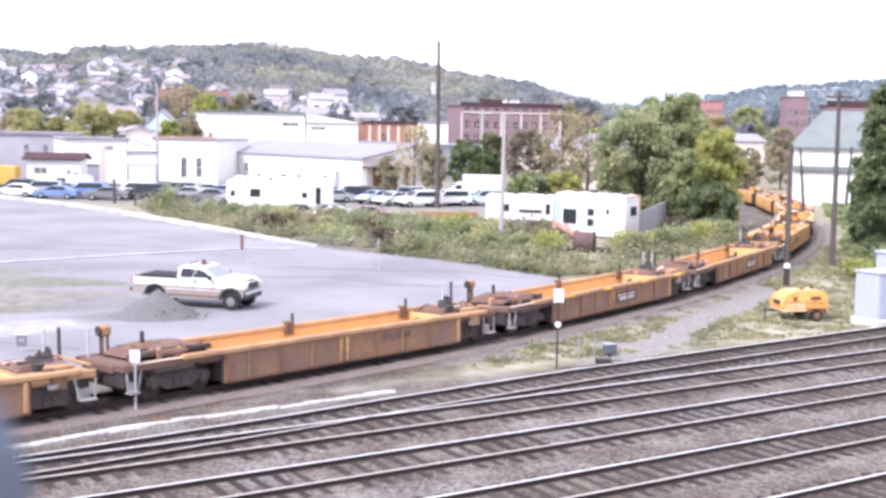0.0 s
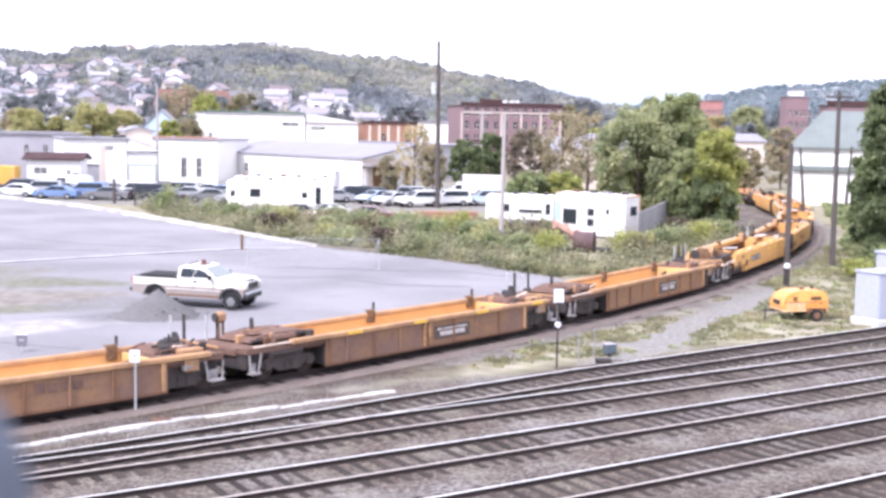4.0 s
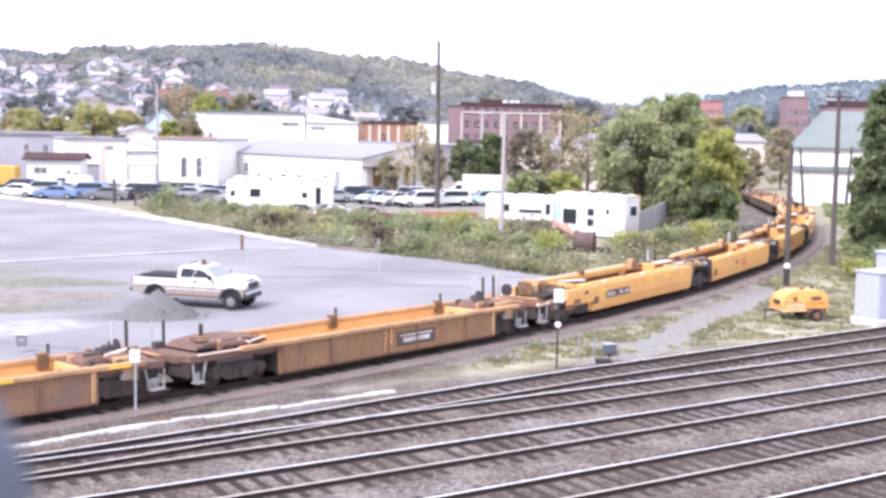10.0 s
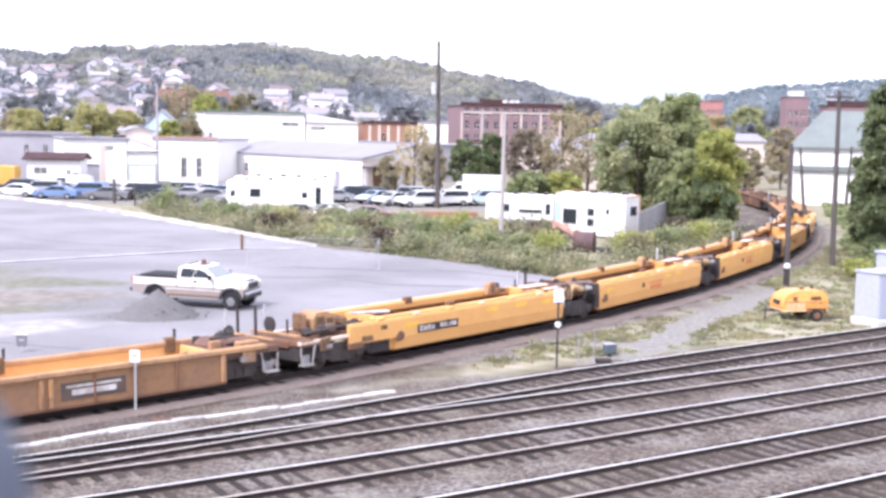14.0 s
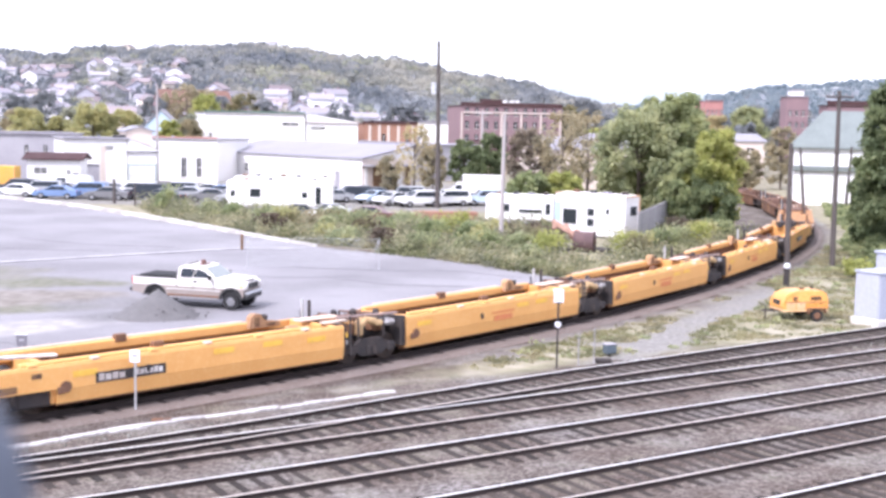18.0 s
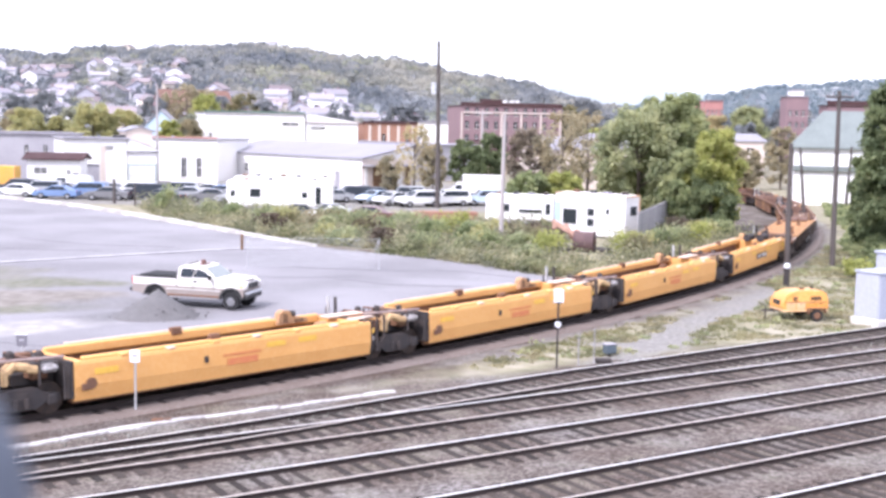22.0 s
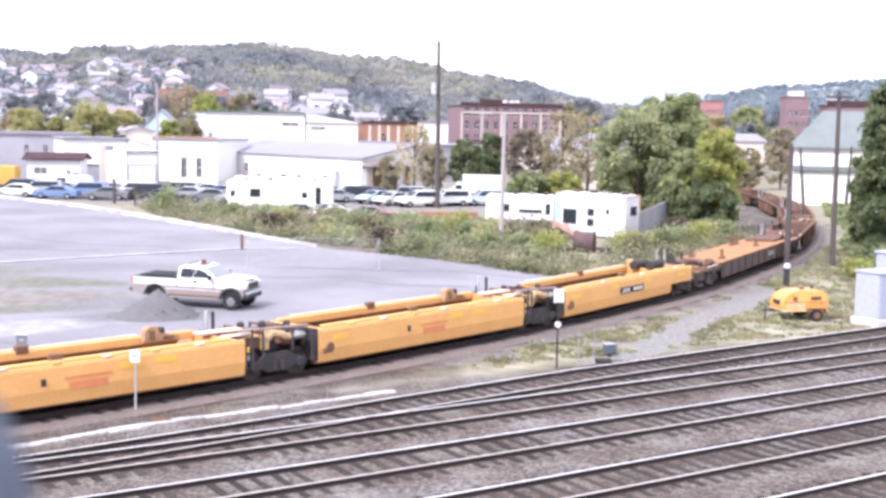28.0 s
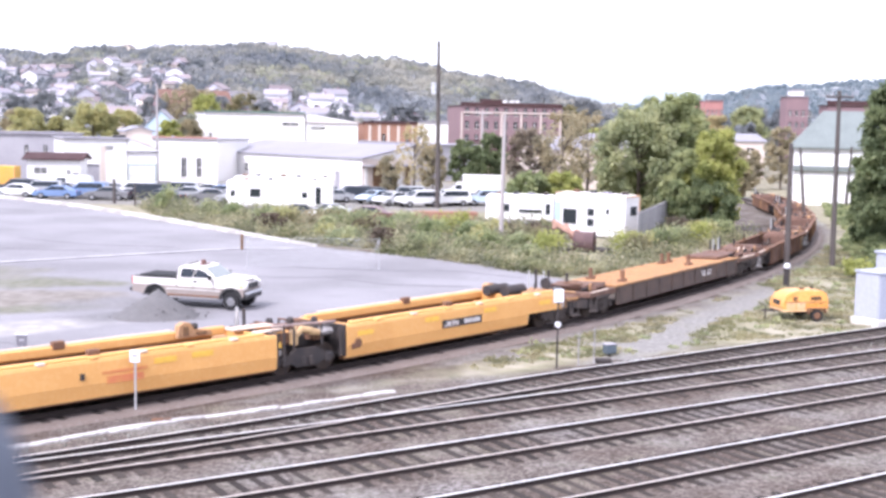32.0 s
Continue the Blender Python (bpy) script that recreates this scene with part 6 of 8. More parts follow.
def cabinets():
    M_CAB = mat("pale_blue_grey_cabinet_paint", (0.38, 0.40, 0.48), 0.5, second=(0.34, 0.36, 0.44), scale=0.5, fine=6, bump=0.02)
    root = thing("relay_cabinet", pose(19.75, 53.3, GROUND_Z, 0, 0, 32.7), "pale grey signal relay cabinet on a concrete foot", "cabinet", "relay cabinets")
    one("foot", M_CONC, root, ((0, 0, 0.14), (2.1, 1.5, 0.36)), bev=0.03, label="concrete footing")
    body = one("body", M_CAB, root, ((0, 0, 1.32), (1.9, 1.3, 2.05)), bev=0.04)
    for i in (-1, 1):
        dr = one("door", M_CAB, root, ((i * 0.46, -0.665, 1.3), (0.86, 0.03, 1.85)), bev=0.01)
        one("handle", M_TRIM, dr, ((i * 0.1, -0.69, 1.3), (0.05, 0.03, 0.2)), bev=0.005, label="black door handle")
    one("roof", M_CAB, root, ((0, 0, 2.39), (2.0, 1.42, 0.08)), bev=0.02)
    one("conduit_box", M_TRIM, root, ((0.3, -0.7, 0.42), (0.5, 0.12, 0.26)), bev=0.02, label="dark conduit box at the foot")
    root = thing("relay_house", pose(21.5, 55.0, GROUND_Z, 0, 0, 32.7), "taller pale grey relay house beside a cabinet", "cabinet", "relay cabinets")
    one("foot", M_CONC, root, ((0, 0, 0.1), (2.4, 1.9, 0.3)), bev=0.03)
    one("body", M_CAB, root, ((0, 0, 1.65), (2.2, 1.7, 2.8)), bev=0.04)
    one("roof", M_CAB, root, ((0, 0, 3.09), (2.35, 1.85, 0.1)), bev=0.02)
    one("vent", M_GREYWALL, root, ((-0.6, -0.87, 2.6), (0.5, 0.04, 0.4)), bev=0.01, label="louvred vent")
    one("door", M_CAB, root, ((0.3, -0.865, 1.4), (0.9, 0.03, 2.0)), bev=0.01)


cabinets()


def post_sign(x, y, h, pw, ph, yaw, label, knob=False, post=None, face=None):
    root = thing("track_sign", pose(x, y, GROUND_Z, 0, 0, yaw), label, "sign")
    rod("post", post or M_GALV, root, (0, 0, -0.1), (0, 0, h), 0.035, 8)
    one("plate", face or M_WHITE2, root, ((0, -0.045, h - ph / 2), (pw, 0.03, ph)), bev=0.01, label="dull grey sign plate" if face else "white sign plate")
    if knob:
        rod("marker_disc", M_WHITE2, root, (0, -0.06, h - 1.28), (0, 0.06, h - 1.28), 0.105, 14, label="round white marker")
        one("mark", M_TRIM, root, ((0, -0.064, h - 0.5), (0.2, 0.012, 0.05)))
    else:
        one("mark", M_GREYWALL, root, ((0, -0.064, h - ph * 0.45), (pw * 0.5, 0.012, ph * 0.18)))
    return root


M_WHITE2 = mat("white_enamel_plate", (0.68, 0.69, 0.73), 0.5, second=(0.58, 0.59, 0.64), scale=2)
post_sign(4.13, 41.84, 2.86, 0.36, 0.5, 5, "white plate and round marker on a thin dark post", True, M_DARK)
post_sign(-8.93, 34.33, 1.83, 0.3, 0.37, 0, "small white plate on a galvanised post in ballast")
low_sign = post_sign(-15.3, 42.95, 0.62, 0.38, 0.42, 0, "low dark grey plate with a white top edge on a post", face=mat("dull_dark_grey_plate", (0.17, 0.165, 0.19), 0.7))
one("top_edge", M_WHITE2, low_sign, ((0, -0.05, 0.64), (0.42, 0.06, 0.06)), bev=0.01, label="white top edge")


def thin_posts():
    for x, y, h in ((4.95, 42.3, 1.2), (5.55, 42.6, 1.35)):
        ob = rod("marker_stake", M_GREYWALL, None, (x, y, GROUND_Z - 0.1), (x, y, GROUND_Z + h), 0.02, 6)
        tagged(ob, "thin grey stake in weedy gravel", "stake", "stakes by the track")
    root = thing("junction_box", pose(6.35, 44.3, GROUND_Z, 0, 0, 25), "small blue-grey junction box on a short post", "junction box")
    one("body", mat("blue_grey_steel", (0.09, 0.115, 0.14), 0.6), root, ((0, 0, 0.28), (0.46, 0.3, 0.34)), bev=0.03)
    rod("post", M_DARK, root, (0, 0, -0.1), (0, 0, 0.3), 0.05, 8)
    one("lid", M_GREYWALL, root, ((0, 0, 0.47), (0.5, 0.34, 0.04)), bev=0.01)
    ob = one("scrap_tie_plate", M_DARK, None, ((5.95, 42.95, GROUND_Z + 0.09), (0.6, 0.3, 0.16)), bev=0.03)
    tagged(ob, "dark scrap iron lying beside the siding", "scrap")
    ob = one("scrap_piece", M_RUST, None, ((-8.0, 33.2, GROUND_Z + 0.04), (0.34, 0.16, 0.1)), ((-7.75, 33.35, GROUND_Z + 0.03), (0.16, 0.1, 0.08)), bev=0.02)
    tagged(ob, "red-brown scrap of iron in ballast", "scrap")
    root = thing("dwarf_signal", pose(19.0, 65.4, GROUND_Z, 0, 0, 0), "short black post with a white round cap", "signal")
    rod("post", M_DARK, root, (0, 0, -0.1), (0, 0, 1.05), 0.17, 12)
    bm = bmesh.new()
    bmesh.ops.create_icosphere(bm, subdivisions=2, radius=0.19, matrix=Matrix.Translation((0, 0, 1.15)))
    part("cap", bm, M_WHITE2, root, "white round cap")
    root = thing("white_marker", pose(28.3, 92.5, GROUND_Z, 0, 0, 0), "low white marker beside the curved track", "marker")
    rod("post", M_GALV, root, (0, 0, -0.1), (0, 0, 0.3), 0.05, 8)
    bm = bmesh.new()
    bmesh.ops.create_icosphere(bm, subdivisions=2, radius=0.26, matrix=Matrix.Translation((0, 0, 0.5)))
    part("cap", bm, M_WHITE2, root)


thin_posts()


# ---------------------------------------------------------------- poles
def utility_pole(x, y, h, r, material, label, arms=(), lean=0.0, cans=()):
    root = thing("utility_pole", pose(x, y, GROUND_Z, 0, lean, 0), label, "utility pole", "poles")
    rod("shaft", material, root, (0, 0, -0.3), (0, 0, h), r * 1.25, 14, r2=r * 0.8)
    for z, ln, yaw in arms:
        d = Vector((math.cos(yaw), math.sin(yaw), 0)) * ln / 2
        bm = bmesh.new()
        cy(bm, (-d.x, -d.y - 0.15, z), (d.x, d.y - 0.15, z), 0.07, 6)
        arm = part("crossarm", bm, material, root)
        for f in (-0.9, -0.45, 0.45, 0.9):
            rod("insulator", M_GREYWALL, arm, (d.x * f, d.y * f - 0.15, z + 0.05), (d.x * f, d.y * f - 0.15, z + 0.22), 0.05, 6)
    for z, off in cans:
        rod("transformer", M_GALV, root, (off, -0.35, z), (off, -0.35, z + 1.2), 0.28, 12, label="pale grey transformer can")
    return root


utility_pole(-0.67, 122.8, 17.0, 0.205, M_WOOD, "tall weathered utility pole with a pale fitting", lean=-0.6, cans=((11.6, -0.45),))
utility_pole(4.13, 85.1, 9.4, 0.145, M_PALEWOOD, "silvery bare pole among the weeds", lean=0.4)
utility_pole(25.15, 76.6, 11.2, 0.15, M_WOOD, "dark utility pole beside the curve", arms=((10.8, 2.2, 0.4),), lean=-0.6)
utility_pole(21.9, 75.5, 7.8, 0.16, M_WOOD, "short thick timber pole at the inside of the curve", lean=-0.6)
utility_pole(31.6, 104.0, 7.2, 0.13, M_WOOD, "leaning timber pole behind the curve", lean=-6.0)
utility_pole(45.5, 135.0, 7.0, 0.15, M_WOOD, "dark pole in front of a white building", lean=3.0)
utility_pole(-38.6, 160.5, 13.2, 0.16, M_PALEWOOD, "pale slim pole between low buildings")
utility_pole(-33.2, 119.9, 2.4, 0.16, M_WOOD, "short dark post at the yard edge")
utility_pole(-30.4, 117.2, 2.2, 0.1, M_WOOD, "short dark post at the yard edge")
utility_pole(4.6, 150.0, 10.4, 0.18, M_PALEWOOD, "pale pole in front of a brick block", arms=((10.0, 2.4, 0.2),))


def barrier_post():
    ob = rod("barrier_post", M_GUIDE, None, (-13.44, 79.3, GROUND_Z - 0.1), (-13.44, 79.3, GROUND_Z + 0.98), 0.1, 10)
    tagged(ob, "short tan post at the end of the kerb", "post")


barrier_post()


def chain_fence(x0, y0, x1, y1, h, label, n_posts):
    """A wire fence: posts, rails and a woven mesh of fine wires."""
    root = thing("chain_link_fence", Matrix.Identity(4), label, "fence")
    d = math.hypot(x1 - x0, y1 - y0)
    ux, uy = (x1 - x0) / d, (y1 - y0) / d
    for i in range(n_posts):
        f = i / (n_posts - 1)
        x, y = x0 + (x1 - x0) * f, y0 + (y1 - y0) * f
        rod("post", M_GALV, root, (x, y, GROUND_Z - 0.1), (x, y, GROUND_Z + h), 0.02, 6)
    rod("top_rail", M_GALV, root, (x0, y0, GROUND_Z + h), (x1, y1, GROUND_Z + h), 0.008, 6)
    bm = bmesh.new()
    n = int(d / 0.16)
    for i in range(n):
        for sgn in (-1, 1):
            a = i * 0.16
            b = a + sgn * h * 0.6
            b = max(0, min(d, b))
            v = [bm.verts.new((x0 + ux * (a + e), y0 + uy * (a + e), GROUND_Z + 0.05)) for e in (0, 0.012)]
            w = [bm.verts.new((x0 + ux * (b + e), y0 + uy * (b + e), GROUND_Z + h)) for e in (0.012, 0)]
            bm.faces.new(v + w)
    tagged(part("wire_mesh", bm, M_GALV, root, "woven wire mesh"), kind="stuff")


chain_fence(-11.4, 69.0, -3.75, 69.6, 1.8, "pale chain-link fence panel standing on the lot", 2)


def board_fence(x0, y0, x1, y1, h):
    root = thing("board_fence", Matrix.Identity(4), "grey vertical board fence beside the tree", "fence")
    d = math.hypot(x1 - x0, y1 - y0)
    n = int(d / 0.2)
    ang = math.atan2(y1 - y0, x1 - x0)
    bm = bmesh.new()
    bx(bm, (0, 0, h / 2), (0.185, 0.03, h), 0.004)
    me = mesh_of("board", bm, mat("weathered_grey_board", (0.36, 0.35, 0.37), 0.9, second=(0.28, 0.27, 0.29), scale=2, jitter=0.2, stretch=(6, 6, 1)))
    for i in range(n):
        f = (i + 0.5) / n
        piece("board", me, root, Matrix.Translation((x0 + (x1 - x0) * f, y0 + (y1 - y0) * f, GROUND_Z)) @ Matrix.Rotation(ang, 4, "Z") @ Matrix.Scale(1 + 0.04 * math.sin(i * 3.7), 4, (0, 0, 1)))


board_fence(14.0, 85.5, 20.5, 106.0, 2.5)


# the post by the camera, whose head stands into the picture's corner
def near_post():
    root = thing("railing_post", pose(-0.2315, 0.512, 0.0), "rounded blue-grey steel railing post", "post")
    rod("shaft", M_NEAR, root, (0, 0, GROUND_Z - 0.2), (0, 0, 8.189), 0.052, 24)
    bm = bmesh.new()
    bmesh.ops.create_uvsphere(bm, u_segments=24, v_segments=12, radius=0.052, matrix=Matrix.Translation((0, 0, 8.189)) @ Matrix.Diagonal((1, 1, 1.55, 1)))
    part("cap", bm, M_NEAR, root)


M_NEAR = mat("blue_grey_railing_paint", (0.10, 0.115, 0.15), 0.6, second=(0.115, 0.13, 0.165), scale=3, fine=20, bump=0.05)
near_post()
# ---------------------------------------------------------------- buildings
def building(name, x0, y0, x1, y1, depth, h, wall, roof, label, style="flat", ridge=1.5, windows=(), doors=(), parapet=0.25, category="building", eave=0.3, band=None):
    """A block whose front runs from (x0, y0) to (x1, y1); depth reaches back from it. windows, doors: (along, z, width, height)."""
    ln = math.hypot(x1 - x0, y1 - y0)
    m = Matrix.Translation((x0, y0, GROUND_Z)) @ Matrix.Rotation(math.atan2(y1 - y0, x1 - x0), 4, "Z")
    root = thing(name, m, label, category, "town buildings")
    t = 0.3
    front = bmesh.new()
    holes = sorted([(a, z, w, hh, 0) for a, z, w, hh in windows] + [(a, hh / 2, w, hh, 1) for a, hh, w in doors])
    # the front wall, laid in strips so that openings go through it
    edges = sorted({0.0, ln} | {max(0, a - w / 2) for a, z, w, hh, _ in holes} | {min(ln, a + w / 2) for a, z, w, hh, _ in holes})
    for e0, e1 in zip(edges, edges[1:]):
        mid = (e0 + e1) / 2
        cuts = sorted((max(0.0, z - hh / 2), min(h, z + hh / 2)) for a, z, w, hh, _ in holes if abs(mid - a) < w / 2)
        lo = 0.0
        for c0, c1 in cuts + [(h, h)]:
            if c0 - lo > 0.02:
                bx(front, (mid, t / 2, (lo + c0) / 2), (e1 - e0, t, c0 - lo))
            lo = max(lo, c1)
    bmesh.ops.remove_doubles(front, verts=front.verts, dist=0.002)
    part("front_wall", front, wall, root)
    one("side_wall", wall, root, ((t / 2, depth / 2 + t / 2, h / 2), (t, depth - t, h)))
    one("side_wall", wall, root, ((ln - t / 2, depth / 2 + t / 2, h / 2), (t, depth - t, h)))
    one("back_wall", wall, root, ((ln / 2, depth - t / 2 + 0.003, h / 2), (ln - 2 * t, t, h)))
    for a, z, w, hh, kind in holes:
        if kind:
            one("door", M_GREYWALL, root, ((a, t * 0.6, hh / 2), (w, 0.06, hh)), bev=0.01)
        else:
            wn_ = one("window", M_GLASS, root, ((a, t * 0.55, z), (w, 0.04, hh)))
            one("sill", M_CONC, wn_, ((a, -0.03, z - hh / 2 - 0.05), (w + 0.2, 0.16, 0.1)))
            one("frame", M_WHITEWALL, wn_, ((a, t * 0.4, z), (0.06, 0.05, hh)), ((a, t * 0.4, z), (w, 0.05, 0.06)))
    bm = bmesh.new()
    if style == "flat":
        bx(bm, (ln / 2, depth / 2, h + 0.06), (ln + 2 * eave, depth + 2 * eave, 0.16), 0.03)
        part("roof", bm, roof, root)
        if parapet:
            pb = one("parapet", roof if band is None else band, root, ((ln / 2, -0.04, h + parapet / 2 + 0.15), (ln + 0.2, 0.22, parapet)), bev=0.02)
    elif style == "shed":
        v = [bm.verts.new(p) for p in ((-eave, -eave, h), (ln + eave, -eave, h), (ln + eave, depth + eave, h + ridge), (-eave, depth + eave, h + ridge))]
        w = [bm.verts.new((q.co.x, q.co.y, q.co.z + 0.18)) for q in v]
        bm.faces.new(v[::-1])
        bm.faces.new(w)
        for i in range(4):
            bm.faces.new((v[i], v[(i + 1) % 4], w[(i + 1) % 4], w[i]))
        part("roof", bm, roof, root)
        for xx in (0.02, ln - 0.02):
            g = bmesh.new()
            a = [g.verts.new(p) for p in ((xx - 0.02, 0, h), (xx - 0.02, depth, h), (xx - 0.02, depth, h + ridge))]
            b = [g.verts.new((q.co.x + 0.04, q.co.y, q.co.z)) for q in a]
            g.faces.new(a)
            g.faces.new(b[::-1])
            for i in range(3):
                g.faces.new((a[i], a[(i + 1) % 3], b[(i + 1) % 3], b[i]))
            part("gable", g, wall, root)
    elif style == "hip":
        e = eave
        v = [bm.verts.new(p) for p in ((-e, -e, h), (ln + e, -e, h), (ln + e, depth + e, h), (-e, depth + e, h))]
        u = [bm.verts.new((q.co.x, q.co.y, h + 0.2)) for q in v]
        k = 3.2
        w = [bm.verts.new(p) for p in ((k, k * 1.6, h + ridge), (ln - k, k * 1.6, h + ridge), (ln - k, depth - k * 1.6, h + ridge), (k, depth - k * 1.6, h + ridge))]
        bm.faces.new(v[::-1])
        bm.faces.new(w)
        for i in range(4):
            bm.faces.new((v[i], v[(i + 1) % 4], u[(i + 1) % 4], u[i]))
            bm.faces.new((u[i], u[(i + 1) % 4], w[(i + 1) % 4], w[i]))
        part("roof", bm, roof, root)
    else:
        along_x = style == "gable"
        if along_x:
            pr = [(-eave, h - 0.1), (depth / 2, h + ridge), (depth + eave, h - 0.1), (depth + eave, h + 0.1), (depth / 2, h + ridge + 0.2), (-eave, h + 0.1)]
            a = [bm.verts.new((-eave, y, z)) for y, z in pr]
            b = [bm.verts.new((ln + eave, y, z)) for y, z in pr]
            gab = [[(0.02, 0, h), (0.02, depth, h), (0.02, depth / 2, h + ridge)], [(ln - 0.02, 0, h), (ln - 0.02, depth, h), (ln - 0.02, depth / 2, h + ridge)]]
            off = Vector((0.04, 0, 0))
        else:
            pr = [(-eave, h - 0.1), (ln / 2, h + ridge), (ln + eave, h - 0.1), (ln + eave, h + 0.1), (ln / 2, h + ridge + 0.2), (-eave, h + 0.1)]
            a = [bm.verts.new((x, -eave, z)) for x, z in pr]
            b = [bm.verts.new((x, depth + eave, z)) for x, z in pr]
            gab = [[(0, 0.02, h), (ln, 0.02, h), (ln / 2, 0.02, h + ridge)], [(0, depth - 0.02, h), (ln, depth - 0.02, h), (ln / 2, depth - 0.02, h + ridge)]]
            off = Vector((0, 0.04, 0))
        for i in range(6):
            bm.faces.new((a[i], a[(i + 1) % 6], b[(i + 1) % 6], b[i]))
        bm.faces.new((a[0], a[1], a[4], a[5]))
        bm.faces.new((a[1], a[2], a[3], a[4]))
        bm.faces.new((b[0], b[1], b[4], b[5]))
        bm.faces.new((b[1], b[2], b[3], b[4]))
        part("roof", bm, roof, root)
        for tri in gab:
            g = bmesh.new()
            p = [g.verts.new(Vector(q) - off / 2) for q in tri]
            r = [g.verts.new(Vector(q) + off / 2) for q in tri]
            g.faces.new(p)
            g.faces.new(r[::-1])
            for i in range(3):
                g.faces.new((p[i], p[(i + 1) % 3], r[(i + 1) % 3], r[i]))
            part("gable", g, wall, root)
    return root


M_HALLDOOR = mat("off_white_sectional_door", (0.64, 0.635, 0.63), 0.6, second=(0.56, 0.56, 0.56), scale=0.8)
M_REDTRIM = mat("rust_red_fascia", (0.40, 0.20, 0.17), 0.7)
M_GREENTRIM = mat("dark_green_fascia", (0.10, 0.17, 0.13), 0.7)
M_CREAMWALL = mat("cream_wall", (0.58, 0.50, 0.45), 0.85, second=(0.55, 0.48, 0.44), scale=0.3, fine=4)
shed = building("long_shed", -34.0, 176.0, -10.6, 153.0, 9, 3.9, M_WHITEWALL, M_GREYROOF, "long low white shed with a light grey roof", "shed", ridge=1.7, windows=[(3, 2.0, 0.8, 1.0), (8, 2.0, 0.8, 1.0)], doors=[(28, 2.2, 1.2)])
one("side_cladding", M_CREAMWALL, shed, ((32.85, 4.5, 1.95), (0.06, 8.9, 3.9)), label="cream end wall of the shed")
for yy, wd, mt, lb in ((0.6, 0.5, M_WHITEWALL, "white pillar"), (2.6, 1.5, M_GUIDE, "tan double door"), (4.3, 0.4, M_WHITEWALL, "white pillar"), (5.4, 1.1, M_GLASS, "dark doorway"), (6.6, 0.9, M_WHITEWALL, "white door"), (8.0, 0.8, M_GUIDE, "tan door")):
    one("end_door" if "door" in lb else "pillar", mt, shed, ((32.94, yy, 1.45), (0.14, wd, 2.9)), bev=0.02, label=lb)
one("canopy", M_GREYROOF, shed, ((33.7, 4.5, 3.1), (1.7, 9.2, 0.14)), bev=0.03, label="grey canopy along the end wall")
building("office_block", -41.5, 166.0, -31.2, 164.0, 12, 5.8, M_WHITEWALL, M_GREYROOF, "white office block with tall narrow windows", "flat", windows=[(5.6, 2.0, 0.75, 2.6), (7.8, 2.0, 0.75, 2.6)], band=M_REDTRIM, parapet=0.2)
ws_ = building("white_workshop", -46.5, 146.0, -39.6, 149.0, 12, 5.9, M_WHITEWALL, M_GREYROOF, "tall white workshop with a flat roof", "flat", windows=[(5.4, 4.9, 0.9, 0.3)], doors=[(3.0, 2.8, 2.4)], parapet=0.1)
one("roof_unit", M_TRIM, ws_, ((6.9, 2.0, 6.2), (1.5, 1.2, 0.5)), bev=0.06, label="dark roof unit")
one("wall_panel", M_CREAMWALL, ws_, ((4.6, -0.012, 2.6), (0.7, 0.024, 5.0)), label="pale pink strip of wall")
lean = building("workshop_lean_to", -39.5, 149.0, -36.2, 150.4, 10, 4.35, M_WHITEWALL, M_GREYROOF, "white lean-to of the workshop with a wide door", "flat", parapet=0)
slope = bmesh.new()
extrude_y(slope, [(0.0, 4.5), (3.75, 4.5), (3.75, 4.62), (0.0, 6.1)], -0.08, 9.8)
part("roof_slope", slope, M_WHITEWALL, lean, "white sloping gable end")
bm = bmesh.new()
bx(bm, (1.9, 0.0, 5.4), (4.08, 0.3, 0.1), rot=Euler((0, math.atan2(1.48, 3.8), 0)).to_matrix())
part("verge_board", bm, M_GREYWALL, lean, "grey board along the slope")
M_TEAL = mat("pale_teal_door_trim", (0.36, 0.45, 0.44), 0.7)
dr = one("garage_door", M_HALLDOOR, lean, ((1.75, -0.03, 1.35), (3.2, 0.06, 2.7)), bev=0.01, label="wide white sectional door")
for zz in (0.68, 1.36, 2.04):
    one("door_seam", M_GREYWALL, dr, ((1.75, -0.066, zz), (3.15, 0.012, 0.03)))
one("lintel", M_TEAL, lean, ((1.75, -0.05, 2.8), (3.5, 0.1, 0.14)), bev=0.01, label="pale teal lintel")
for xx in (0.06, 3.44):
    one("door_post", M_TEAL, lean, ((xx, -0.05, 1.36), (0.1, 0.1, 2.72)), bev=0.01, label="pale teal door post")
building("workshop_wing", -40.6, 152.5, -37.6, 153.8, 6, 6.9, M_CREAMWALL, M_GREYROOF, "narrow raised cream gable of a workshop", "front", ridge=0.5)
building("garage", -48.6, 139.0, -42.6, 139.6, 4.2, 3.6, M_WHITEWALL, M_DKROOF, "small white garage with a dark maroon hipped roof", "gable", ridge=0.55, eave=0.5, windows=[(1.5, 2.3, 1.5, 0.6), (4.7, 1.9, 0.4, 1.0)], doors=[(5.5, 2.1, 0.7)])
building("grey_shed", -67.0, 163.0, -51.5, 166.0, 12, 6.1, M_GREYWALL, M_GREYROOF, "plain grey clad shed", "flat", windows=[(5, 2.6, 1.2, 1.2), (9.5, 3.8, 0.5, 1.6), (12, 3.8, 0.5, 1.6)])
building("white_store", -48.2, 240.0, -29.0, 247.5, 12, 10.0, M_WHITEWALL, M_GREYROOF, "large white windowless store building", "flat", windows=[(17.5, 8.0, 3.4, 0.5), (1.2, 5.6, 0.6, 0.8)], band=M_GREENTRIM, parapet=0.3)
